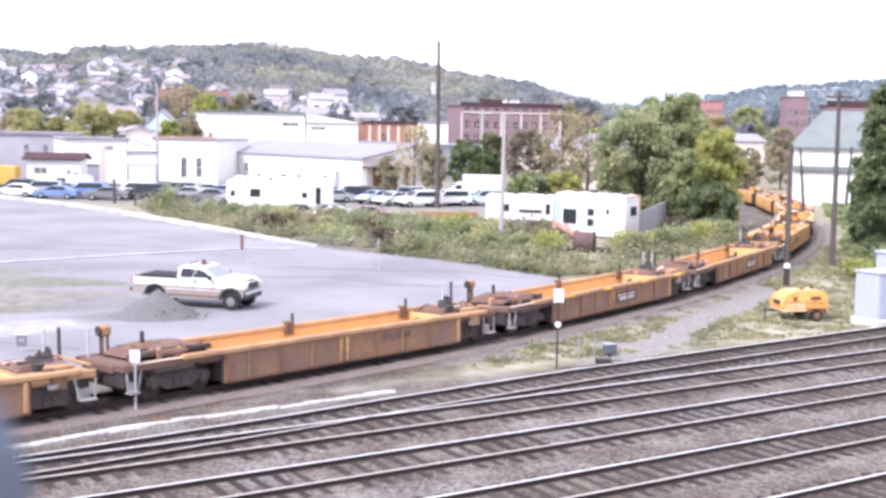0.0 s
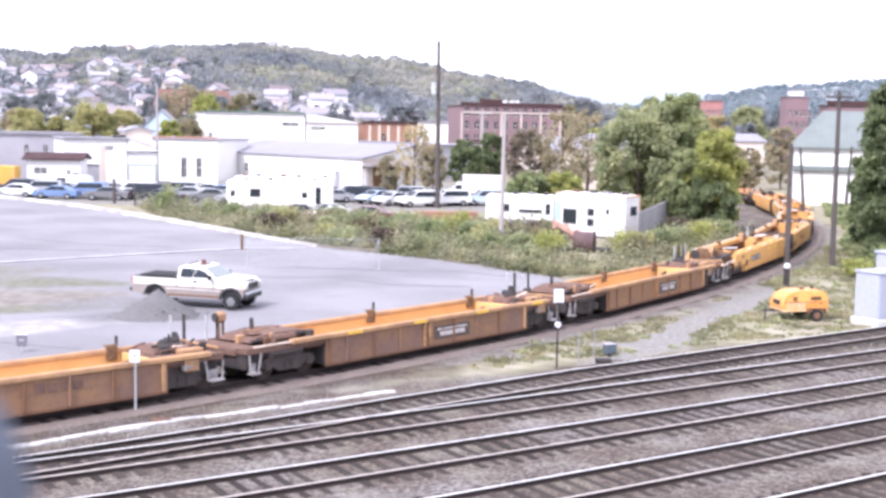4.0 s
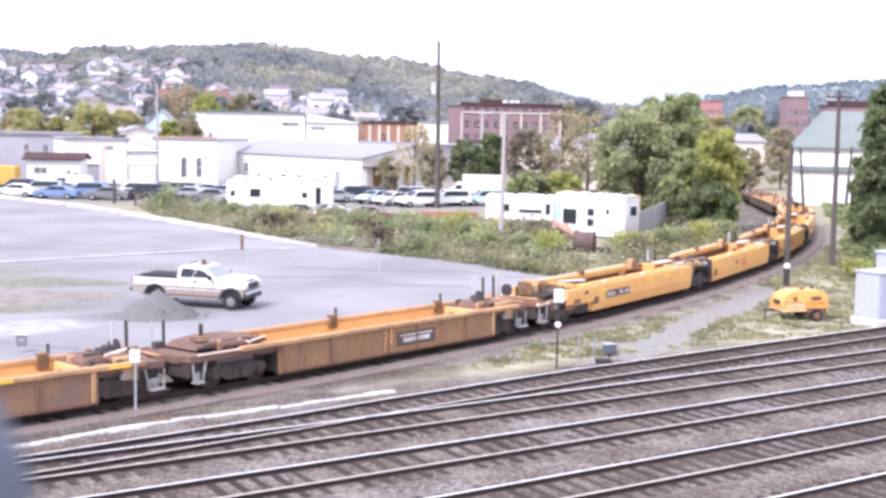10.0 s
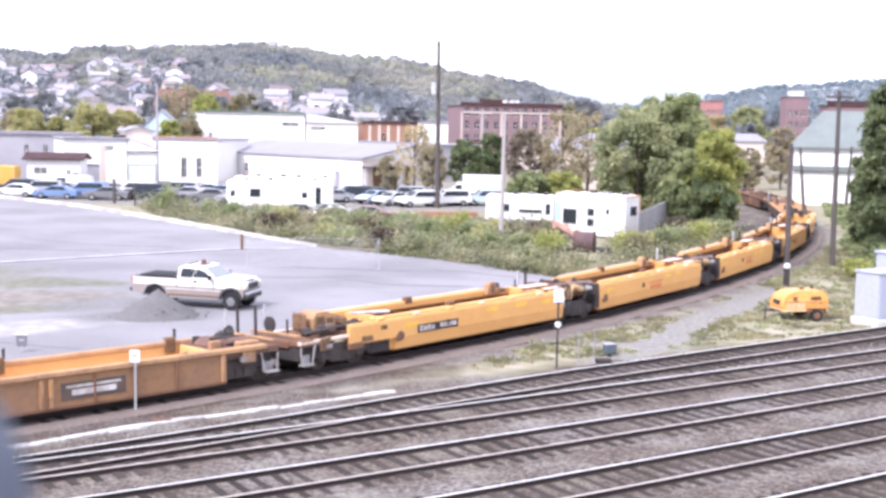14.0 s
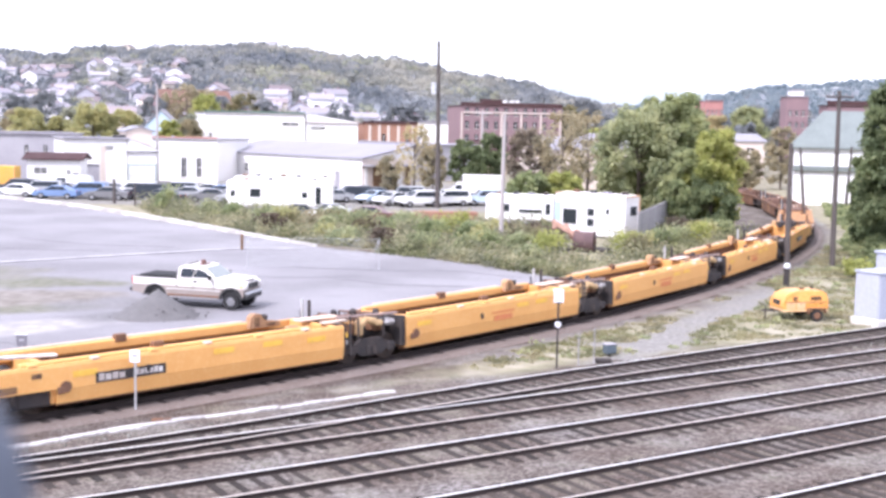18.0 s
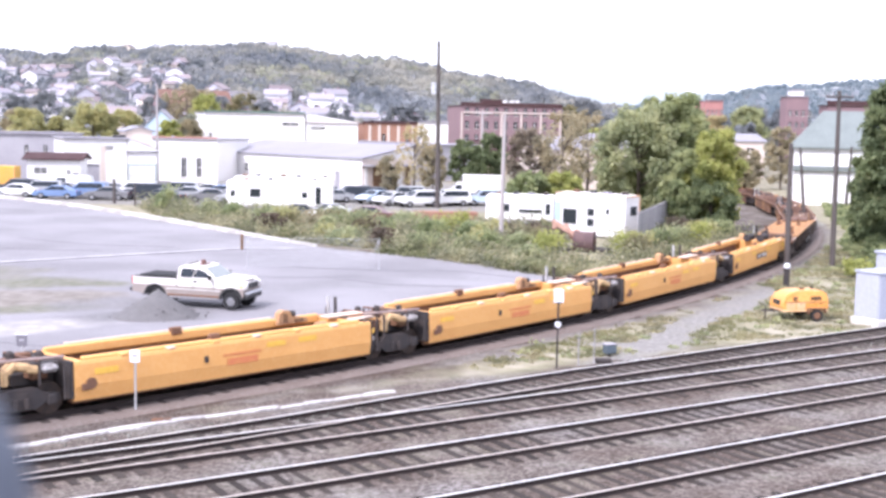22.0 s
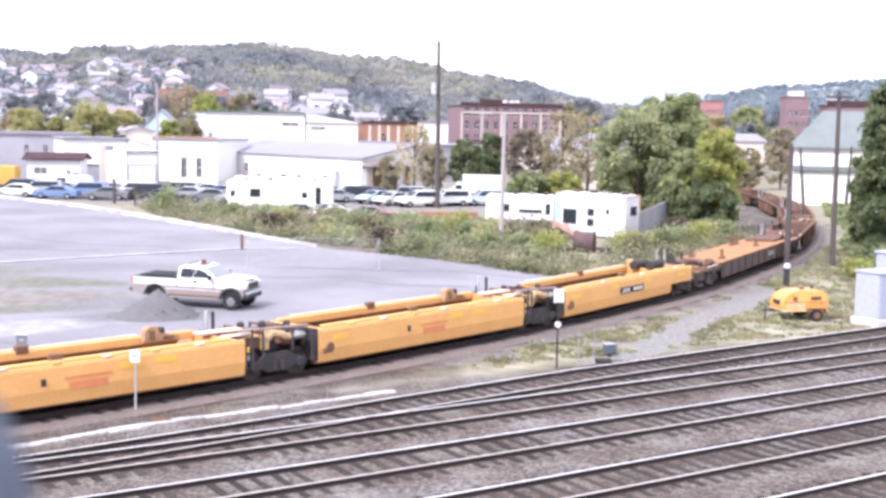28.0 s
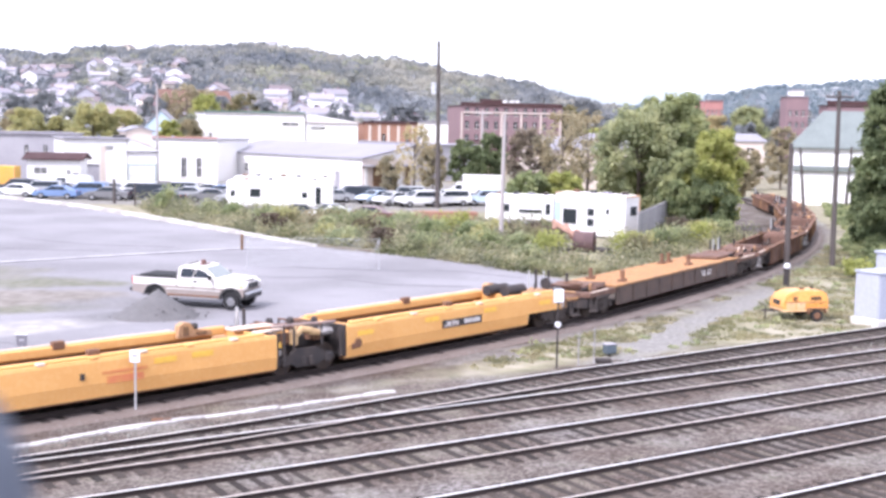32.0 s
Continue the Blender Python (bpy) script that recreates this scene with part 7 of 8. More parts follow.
wing = building("store_wing", -28.9, 248.0, -18.4, 252.0, 11, 8.3, M_WHITEWALL, M_GREYROOF, "white store wing under a sloping roof", "flat", windows=[(2.6, 7.3, 3.0, 0.35)], parapet=0)
slope = bmesh.new()
extrude_y(slope, [(0.0, 8.46), (11.2, 8.46), (11.2, 8.62), (0.0, 10.25)], -0.1, 10.8)
part("roof_slope", slope, M_WHITEWALL, wing, "white sloping roof end")
one("roof_edge", M_REDTRIM, wing, ((5.6, -0.14, 8.4), (11.3, 0.1, 0.16)), bev=0.02, label="rust-red strip under the roof")
be = building("brick_end", -17.5, 257.0, -6.2, 260.0, 16, 8.5, M_ORBRICK, M_DKROOF, "orange brick hall with pale pilasters", "flat", windows=[(4.4, 4.5, 0.8, 3.6), (9.6, 4.5, 0.8, 3.6)], parapet=0.35)
for px_ in (1.3, 3.4, 5.4, 7.6, 10.8):
    one("pilaster", M_CREAMWALL, be, ((px_, -0.08, 4.1), (0.55, 0.2, 8.0)), bev=0.02, label="pale pilaster on the brick front")
building("white_annex", -6.0, 275.0, 0.6, 276.0, 14, 8.9, M_WHITEWALL, M_GREYROOF, "small white annex beside the brick hall", "flat")
building("grey_annex", -13.6, 190.0, -4.5, 178.0, 14, 5.4, M_GREYWALL, M_GREYROOF, "low grey annex with white doors", "flat", doors=[(3, 2.6, 2.2), (8, 2.6, 2.2)])
mill = building("brick_mill", 3.6, 290.0, 28.5, 294.0, 20, 13.2, M_BRICK, M_DKROOF, "old four-storey red brick mill with tall windows", "flat", windows=[(1.6 + i * 2.4, 2.2 + 3.2 * k, 1.0, 1.9) for i in range(10) for k in range(4)], parapet=0.7)
one("cornice_band", M_CREAMWALL, mill, ((12.6, -0.1, 11.6), (25.0, 0.24, 0.3)), bev=0.03, label="pale band under the cornice")
for px_ in (0.3, 5.2, 10.1, 15.0, 19.9, 24.8):
    one("pilaster", M_CREAMWALL, mill, ((px_, -0.08, 5.7), (0.4, 0.2, 11.2)), bev=0.02, label="pale pilaster on the brick front")
one("roof_house", M_DKROOF, mill, ((9.0, 8.0, 14.2), (5.0, 4.0, 1.6)), bev=0.05, label="dark roof house")
for px_ in (11.5, 13.2, 14.6):
    one("roof_vent", M_WHITEWALL, mill, ((px_, 3.0, 14.2), (0.9, 0.9, 0.9)), bev=0.05, label="white roof vent")
mh = building("white_hall", 41.2, 141.0, 56.0, 136.8, 20, 6.6, M_WHITEWALL, M_SLATE, "white hall under a broad grey-green hipped roof", "hip", ridge=4.5, eave=0.5)
one("belt_course", M_SLATE, mh, ((7.5, -0.25, 4.3), (15.2, 0.5, 0.6)), bev=0.05, label="dark lean-to roof edge along the wall")
building("brick_block", 70.5, 222.0, 84.0, 222.0, 5, 13.4, M_BRICK, M_DKROOF, "dull red brick block with a dark cornice", "flat", windows=[(1.5 + i * 2.4, 10.6, 1.1, 1.8) for i in range(7)], parapet=0.8)
building("tall_block", 93.5, 330.0, 99.5, 330.4, 5, 18.0, M_BRICK, M_GREYROOF, "tall red-brown block with a white penthouse", "flat", windows=[(1.2 + i * 1.8, 4 + 3.2 * k, 0.9, 1.6) for i in range(4) for k in range(4)])
building("penthouse", 95.0, 331.2, 98.6, 331.4, 3, 19.8, M_WHITEWALL, M_GREYROOF, "white roof house on a tall block", "flat")
building("red_block", 90.5, 420.0, 97.0, 421.0, 12, 18.5, mat("far_pinkish_red_brick", (0.42, 0.205, 0.19), 0.9, second=(0.36, 0.18, 0.17), scale=0.2), M_BRICK, "far bright red block over the trees", "flat", windows=[(1.2 + i * 1.6, 15.0, 0.8, 1.5) for i in range(4)])
building("rust_hall", -99.0, 420.0, -76.0, 430.0, 20, 14.0, M_BRICK, mat("rust_brown_roof", (0.17, 0.095, 0.075), 0.8, second=(0.14, 0.08, 0.065), scale=0.2), "far hall with a rust-brown roof", "gable", ridge=5.0)
building("blue_gable_house", -59.0, 232.0, -51.5, 233.0, 9, 6.4, mat("pale_blue_siding", (0.45, 0.56, 0.66), 0.7, second=(0.4, 0.5, 0.6), scale=0.4), M_GREYROOF, "pale blue gabled house behind the workshop", "front", ridge=3.8, windows=[(2.2, 2.0, 0.9, 1.4), (5.2, 2.0, 0.9, 1.4), (3.7, 5.0, 0.9, 1.3)])
building("tan_house", 5.0, 208.0, 11.0, 209.0, 8, 4.2, mat("tan_siding", (0.55, 0.45, 0.34), 0.8), M_DKROOF, "small tan house between trees", "gable", ridge=1.6, windows=[(1.8, 1.8, 0.9, 1.1), (4.2, 1.8, 0.9, 1.1)])
building("cream_depot", 12.0, 166.0, 21.5, 167.0, 9, 5.4, M_CREAMWALL, M_GREYROOF, "cream depot half hidden behind thin trees", "gable", ridge=1.6, windows=[(1.5, 4.2, 0.9, 1.1), (4.2, 4.2, 0.9, 1.1), (7.0, 4.2, 0.9, 1.1), (1.5, 1.8, 0.9, 1.2), (7.0, 1.8, 0.9, 1.2)], doors=[(4.2, 2.2, 1.4)])
building("pale_works", 46.0, 218.0, 58.5, 219.0, 12, 6.6, M_CREAMWALL, M_GREYROOF, "pale works building beyond the rail curve", "gable", ridge=1.2, windows=[(2 + i * 2.6, 4.8, 1.3, 1.2) for i in range(4)])
building("cream_house", 22.5, 196.0, 30.0, 197.0, 8, 5.2, mat("cream_siding", (0.62, 0.55, 0.45), 0.8), M_GREYROOF, "cream house half hidden by thin trees", "gable", ridge=2.2, windows=[(1.8, 1.8, 0.9, 1.3), (5.2, 1.8, 0.9, 1.3), (1.8, 4.2, 0.9, 1.2), (5.2, 4.2, 0.9, 1.2)])
# ---------------------------------------------------------------- hills, far woods, houses on the slope
def lerp_list(pts, x):
    for (a, va), (b, vb) in zip(pts, pts[1:]):
        if x <= b:
            f = max(0, (x - a) / (b - a))
            f = f * f * (3 - 2 * f)
            return va + (vb - va) * f
    return pts[-1][1]


LEFT_RIDGE = [(-560, 56), (-350, 59), (-315, 58), (-300, 55), (-288, 56.5), (-272, 61), (-243, 62), (-233, 58.8), (-215, 62.4), (-182, 63.5), (-135, 66.5), (-114, 63.6), (-72, 58.3), (-38, 56.3), (-13, 52.4), (4, 48), (30, 45.5), (59, 41.5), (83, 33), (120, 25), (150, 17.5), (220, 6), (400, 0)]


def left_hill(x, y):
    """Height of the wooded hill over the town."""
    ridge = lerp_list(LEFT_RIDGE, x * 900 / max(y, 300)) if y < 900 else lerp_list(LEFT_RIDGE, x)
    f = smooth(320, 900, y)
    z = ridge * f
    if y > 900:
        z = ridge * (1 - 0.5 * smooth(900, 1300, y))
    return z * 0.93 - 3.2 * f + 2.5 * noise.noise((x * 0.012, y * 0.012, 2.0)) * f


RIGHT_RIDGE = [(60, 0), (250, 30), (420, 58), (520, 66), (640, 76), (900, 88), (1500, 92)]


def right_hill(x, y):
    return lerp_list(RIGHT_RIDGE, x) * smooth(800, 1500, y) * (1 - 0.4 * smooth(1500, 2200, y)) + 2 * noise.noise((x * 0.008, y * 0.008, 5.0)) * smooth(800, 1200, y)


# aerial haze is mixed into this ground colour as blue-grey
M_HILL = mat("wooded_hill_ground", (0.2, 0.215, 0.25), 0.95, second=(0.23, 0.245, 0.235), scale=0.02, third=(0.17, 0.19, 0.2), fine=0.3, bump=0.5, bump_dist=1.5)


def terrain(name, fn, x0, x1, y0, y1, nx, ny, label, material):
    verts = []
    for j in range(ny + 1):
        y = y0 + (y1 - y0) * j / ny
        for i in range(nx + 1):
            x = (x0 + (x1 - x0) * i / nx)
            verts.append((x, y, fn(x, y) - 0.6))
    faces = [(j * (nx + 1) + i, j * (nx + 1) + i + 1, (j + 1) * (nx + 1) + i + 1, (j + 1) * (nx + 1) + i) for j in range(ny) for i in range(nx)]
    me = bpy.data.meshes.new(name)
    me.from_pydata(verts, [], faces)
    me.materials.append(material)
    for p in me.polygons:
        p.use_smooth = True
    return tagged(new(name, me), label, "hill", "", "structure")


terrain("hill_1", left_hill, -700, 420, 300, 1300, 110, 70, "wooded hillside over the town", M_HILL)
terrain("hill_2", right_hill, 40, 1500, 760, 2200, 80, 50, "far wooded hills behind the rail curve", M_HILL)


def far_ridge(x, y):
    return (118 * math.exp(-((x - 420) / 900) ** 2) + 12 * noise.noise((x * 0.003, 0, 1))) * smooth(2800, 3200, y) * (1 - smooth(3200, 3600, y)) - 1.0


# haze lightens the ridge through its colour alone
terrain("hill_3", far_ridge, -900, 1700, 2800, 3600, 60, 10, "distant ridge with haze in its pale colour", mat("far_ridge_woods", (0.295, 0.325, 0.34), 0.95, second=(0.285, 0.315, 0.335), scale=0.01, fine=0.05, bump=0))


def leaf_mesh(name, centres, sizes, material, rng):
    """Leaves or leaf sprays: one small bent quad (two triangles folded) at every centre."""
    n = len(centres)
    c = np.asarray(centres, dtype=np.float64)
    s = np.asarray(sizes, dtype=np.float64)[:, None]
    u = rng.normal(size=(n, 3))
    u /= np.linalg.norm(u, axis=1)[:, None]
    w = rng.normal(size=(n, 3))
    w -= (w * u).sum(1)[:, None] * u
    w /= np.linalg.norm(w, axis=1)[:, None]
    k = np.cross(u, w)
    v = np.stack([c - u * s, c + w * s * 0.62 + k * s * 0.18, c + u * s, c - w * s * 0.62 + k * s * 0.18], axis=1).reshape(-1, 3)
    f = np.arange(n * 4).reshape(n, 4)
    me = bpy.data.meshes.new(name)
    me.vertices.add(n * 4)
    me.vertices.foreach_set("co", v.ravel())
    me.loops.add(n * 4)
    me.loops.foreach_set("vertex_index", f.ravel().astype(np.int32))
    me.polygons.add(n)
    me.polygons.foreach_set("loop_start", (np.arange(n) * 4).astype(np.int32))
    me.update()
    me.validate()
    me.materials.append(material)
    return me


def crown_points(rng, clumps, per, flatness=0.8):
    """Leaves over a set of clumps (x, y, z, radius): thick near their skins."""
    out = []
    for x, y, z, r in clumps:
        d = rng.normal(size=(per, 3))
        d /= np.linalg.norm(d, axis=1)[:, None]
        rr = r * np.clip(rng.normal(0.8, 0.32, size=(per, 1)), 0.1, 1.55)
        p = d * rr
        p[:, 2] *= flatness
        out.append(p + np.array([x, y, z]))
    return np.concatenate(out)


L_GREEN = leaf_mat("green_leaves", (0.23, 0.27, 0.15), (0.33, 0.375, 0.21), (0.43, 0.46, 0.29), deep=0.74, patch=(0.41, 0.43, 0.25), patch_scale=0.35)
L_YELLOW = leaf_mat("yellow_green_leaves", (0.33, 0.355, 0.13), (0.46, 0.475, 0.185), (0.56, 0.545, 0.26), deep=0.74)
L_SAGE = leaf_mat("sage_green_leaves", (0.28, 0.31, 0.19), (0.385, 0.415, 0.26), (0.47, 0.485, 0.335), deep=0.76, patch=(0.47, 0.475, 0.3), patch_scale=0.35)
L_LIME = leaf_mat("pale_ochre_green_leaves", (0.40, 0.385, 0.20), (0.50, 0.475, 0.265), (0.57, 0.53, 0.34), deep=0.88)
L_TAN = leaf_mat("pale_tan_leaves", (0.32, 0.28, 0.20), (0.44, 0.38, 0.28), (0.52, 0.46, 0.36), deep=0.8)
L_DULL = leaf_mat("dull_olive_leaves", (0.22, 0.205, 0.12), (0.33, 0.295, 0.19), (0.44, 0.38, 0.27))
L_DARK = leaf_mat("dark_purple_leaves", (0.2, 0.165, 0.145), (0.28, 0.235, 0.2), (0.36, 0.31, 0.25))
L_DEEP = leaf_mat("dark_grey_green_leaves", (0.12, 0.14, 0.11), (0.18, 0.2, 0.15), (0.25, 0.27, 0.2), deep=0.65)
L_OCHRE = leaf_mat("ochre_autumn_leaves", (0.45, 0.375, 0.23), (0.54, 0.46, 0.3), (0.6, 0.53, 0.38), deep=0.9)
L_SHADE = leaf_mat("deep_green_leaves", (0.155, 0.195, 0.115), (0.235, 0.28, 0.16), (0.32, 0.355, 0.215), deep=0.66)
L_BROWN = leaf_mat("dead_brown_leaves", (0.13, 0.1, 0.085), (0.2, 0.155, 0.135), (0.29, 0.235, 0.2), deep=0.7)
# the next three carry distance haze in pale, greyed leaf colours
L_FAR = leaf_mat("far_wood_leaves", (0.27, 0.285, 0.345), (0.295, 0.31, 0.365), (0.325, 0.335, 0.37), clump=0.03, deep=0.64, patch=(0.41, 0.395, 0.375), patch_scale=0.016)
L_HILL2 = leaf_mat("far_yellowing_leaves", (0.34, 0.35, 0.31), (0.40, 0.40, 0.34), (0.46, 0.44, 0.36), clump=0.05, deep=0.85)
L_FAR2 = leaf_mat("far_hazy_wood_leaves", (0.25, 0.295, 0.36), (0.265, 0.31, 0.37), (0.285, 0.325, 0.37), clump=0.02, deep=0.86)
M_BARK = mat("grey_brown_bark", (0.13, 0.105, 0.085), 0.95, second=(0.08, 0.065, 0.055), scale=3, stretch=(3, 3, 0.6), bump=0.6, bump_dist=0.03)


def tree(x, y, h, spread, leaves, label, seed, per=260, leaf=0.26, n_clumps=16, low=0.22, group="trees"):
    """A tapered trunk with limbs, and a crown of leaf clumps with gaps."""
    rng = np.random.default_rng(seed)
    root = thing("tree", pose(x, y, GROUND_Z), label, "tree", group)
    bm = bmesh.new()
    cy(bm, (0, 0, -0.3), (0.1, 0, h * 0.35), 0.035 * h * 0.6, 10, 0.022 * h * 0.6)
    cy(bm, (0.1, 0, h * 0.35), (-0.1, 0.1, h * 0.75), 0.022 * h * 0.6, 8, 0.008 * h * 0.6)
    part("trunk", bm, M_BARK, root)
    clumps = []
    n_small = int(n_clumps * 4.6)
    for i in range(n_small):
        f = rng.random() ** 0.85
        k = math.sin(math.pi * min(1, 0.16 + 0.74 * f)) ** 0.7
        ang = rng.uniform(0, 2 * math.pi)
        rad = spread * k * rng.uniform(0.35, 0.95) ** 0.6
        r = spread * rng.uniform(0.10, 0.24) * (0.7 + 0.4 * k)
        z = h * (low + (0.95 - low) * f) + rng.uniform(-0.04, 0.04) * h
        clumps.append((math.cos(ang) * rad * 0.86, math.sin(ang) * rad * 0.86, min(z, h - r * 0.8), r))
    per = int(per * 0.36)
    leaf = leaf * 0.8
    for i, (cx, cy_, cz, r) in enumerate(clumps[:14]):
        bm = bmesh.new()
        cy(bm, (0, 0, min(cz * 0.7, h * 0.6)), (cx * 0.85, cy_ * 0.85, cz), 0.007 * h, 6, 0.003 * h)
        part("limb", bm, M_BARK, root)
    pts = crown_points(rng, clumps, per)
    ob = new("crown", leaf_mesh("crown", pts, rng.uniform(leaf * 0.6, leaf * 1.4, len(pts)), leaves, rng))
    ob.parent = root
    return root


tree(19.8, 109.4, 11.6, 3.6, L_GREEN, "large dense green tree behind the trailers", 71, 560, 0.22, 18, low=0.12)
tree(17.4, 107.6, 11.0, 4.3, L_SAGE, "large dense green tree behind the trailers", 1, 620, 0.22, 22, low=0.12)
tree(21.6, 110.5, 11.8, 3.8, L_GREEN, "large dense green tree behind the trailers", 2, 600, 0.22, 20, low=0.12)
tree(22.9, 101.5, 8.7, 3.0, L_YELLOW, "rounded yellow-green tree beside the curve", 3, 560, 0.19, 22, low=0.1)
tree(20.9, 101.8, 6.8, 2.6, L_GREEN, "dark green tree beside the board fence", 4, 700, 0.19, 16, low=0.1)
tree(29.6, 78.5, 12.4, 3.0, L_SHADE, "tall dark green tree at the outside of the curve", 5, 650, 0.2, 26, low=0.06)
tree(34.5, 82.0, 12.5, 4.2, L_SHADE, "tall dark green tree at the outside of the curve", 6, 800, 0.22, 24, low=0.06)
tree(32.2, 84.5, 8.0, 3.0, L_SHADE, "tall dark green tree at the outside of the curve", 16, 420, 0.3, 18, low=0.06)
tree(31.9, 89.5, 6.4, 1.8, L_SHADE, "dense green shrub tree at the outside of the curve", 18, 420, 0.2, 16, low=0.03)
# added dark crown that stands for the yellow-green tree's shaded lower part
tree(22.3, 99.6, 4.4, 2.5, L_SHADE, "dark green foliage added as the yellow-green tree's shaded foot", 19, 420, 0.18, 14, low=0.04)
tree(12.6, 128.0, 10.2, 3.6, L_TAN, "thin tan-leaved tree behind the trailers", 7, 90, 0.22, 18)
tree(9.4, 131.0, 8.6, 3.2, L_DARK, "dark purple-leaved tree behind the trailers", 8, 170, 0.24, 16, low=0.12)
tree(16.0, 134.0, 10.8, 3.4, L_TAN, "thin tan-leaved tree behind the trailers", 9, 90, 0.22, 18)
tree(5.6, 147.0, 7.6, 2.2, L_SHADE, "small green tree beside the tall pole", 60, 300, 0.26, 14)
tree(2.4, 141.0, 6.8, 2.3, L_SHADE, "small dark green tree beside the tall pole", 10, 300, 0.26, 14)
tree(-1.4, 142.0, 6.4, 2.0, L_TAN, "small yellowing tree beside the tall pole", 11, 90, 0.26, 14)
tree(-6.6, 140.0, 4.8, 1.7, L_TAN, "small yellowing tree in the car yard", 12, 110, 0.22, 12)
tree(8.6, 118.0, 4.0, 2.6, L_GREEN, "low green scrub tree behind the trailers", 13, 260, 0.26, 12, low=0.15)
tree(12.0, 119.0, 4.2, 2.4, L_YELLOW, "low green scrub tree behind the trailers", 14, 240, 0.26, 12, low=0.15)
tree(36.2, 150.0, 6.0, 2.6, L_TAN, "olive tree behind the train", 15, 240, 0.3, 14, low=0.15)
tree(30.5, 141.0, 6.5, 3.0, L_GREEN, "green tree behind the train", 17, 300, 0.3, 14, low=0.1)
tree(49.5, 176.0, 9.2, 2.8, L_TAN, "thin tan tree behind the white hall", 52, 130, 0.28, 16, low=0.1)
tree(43.3, 171.0, 6.2, 2.6, L_TAN, "olive tree behind the white hall", 53, 280, 0.28, 14, low=0.1)
tree(44.0, 190.0, 6.0, 3.0, L_YELLOW, "yellowing tree behind the white hall", 54, 260, 0.28, 14, low=0.1)
tree(-3.9, 152.0, 8.6, 2.8, L_OCHRE, "thin ochre autumn tree before the brick hall", 61, 60, 0.2, 16, low=0.1)
tree(65.0, 258.0, 13.6, 5.4, L_SAGE, "broad olive tree behind the rail curve", 62, 300, 0.4, 16, low=0.1)
tree(59.0, 262.0, 12.0, 4.4, L_OCHRE, "broad ochre tree behind the rail curve", 63, 260, 0.4, 16, low=0.1)


def town_trees():
    rng = random.Random(11)
    spots = [(-60, 300, 15), (-52, 310, 16), (-46, 305, 14),
             (-14, 330, 14), (-9, 335, 15), (-30, 340, 14), (30, 300, 14), (36, 310, 16), (40, 330, 17), (48, 300, 13), (55, 320, 14), (70, 322, 13.5), (75, 328, 13), (80, 332, 12), (96, 372, 16), (104, 378, 15.5), (99, 385, 17), (60, 240, 10), (110, 380, 20), (34, 240, 10), (28, 230, 9), (46, 260, 11), (64, 330, 15), (22, 340, 16), (33, 420, 22), (-110, 330, 16), (-125, 350, 15), (-85, 350, 15), (-70, 370, 16), (-86, 398, 21), (-80, 404, 19), (-92, 402, 18)]
    for i, (x, y, h) in enumerate(spots):
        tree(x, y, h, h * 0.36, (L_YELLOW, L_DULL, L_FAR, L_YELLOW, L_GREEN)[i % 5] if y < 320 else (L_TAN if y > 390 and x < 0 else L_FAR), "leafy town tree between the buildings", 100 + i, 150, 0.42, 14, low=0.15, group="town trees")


for i, (x, y, h, sp, lv) in enumerate(((-71.5, 205, 9.8, 3.8, L_LIME), (-66.5, 207, 8.8, 2.8, L_LIME), (-60.6, 206, 11.0, 4.6, L_LIME), (-56.2, 209, 10.2, 3.8, L_LIME), (-76.5, 212, 9.8, 2.6, L_TAN), (-49.0, 213, 8.2, 2.6, L_YELLOW), (-82.0, 262, 11.0, 3.4, L_HILL2), (-47.5, 222, 8.6, 2.8, L_TAN), (-50.5, 236, 9.8, 2.8, L_HILL2))):
    tree(x, y, h, sp, lv, "rounded yellow-green tree behind the workshops", 180 + i, 420, 0.34, 16, low=0.06, group="town trees")
town_trees()


def far_woods(name, fn, x0, x1, y0, y1, count, h, leaves, label, seed, keep=None):
    """Woods as very many leaf sprays heaped into tree-sized clumps."""
    rng = np.random.default_rng(seed)
    pts, sizes = [], []
    for _ in range(count):
        y = y0 + (y1 - y0) * rng.random() ** 0.8
        x = (x0 + (x1 - x0) * rng.random())
        if keep is not None and not keep(x, y, rng):
            continue
        hh = h * (rng.uniform(0.6, 1.2) if rng.random() < 0.75 else rng.uniform(1.1, 1.45))
        z = fn(x, y)
        d = rng.normal(size=(44, 3))
        d /= np.linalg.norm(d, axis=1)[:, None]
        p = d * np.array([hh * 0.42, hh * 0.42, hh * 0.5]) * rng.uniform(0.75, 1.1, size=(44, 1))
        p[:, 2] = np.abs(p[:, 2]) * 0.9 + hh * 0.12
        pts.append(p + np.array([x, y, z]))
        sizes.append(np.full(44, hh * 0.115))
    me = leaf_mesh(name, np.concatenate(pts), np.concatenate(sizes), leaves, rng)
    return tagged(new(name, me), label, "woods", "", "stuff")


def settled(x, y, rng):
    """Fewer trees where the houses stand."""
    u = x / y * 900
    if -420 < u < -190 and 380 < y < 760:
        return rng.random() < 0.95
    if -190 < u < -110 and 380 < y < 560:
        return rng.random() < 0.45
    return True


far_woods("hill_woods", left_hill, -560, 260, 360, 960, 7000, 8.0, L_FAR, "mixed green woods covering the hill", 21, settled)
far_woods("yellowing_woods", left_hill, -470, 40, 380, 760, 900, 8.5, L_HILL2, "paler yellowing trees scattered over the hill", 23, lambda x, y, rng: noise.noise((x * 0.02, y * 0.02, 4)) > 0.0)
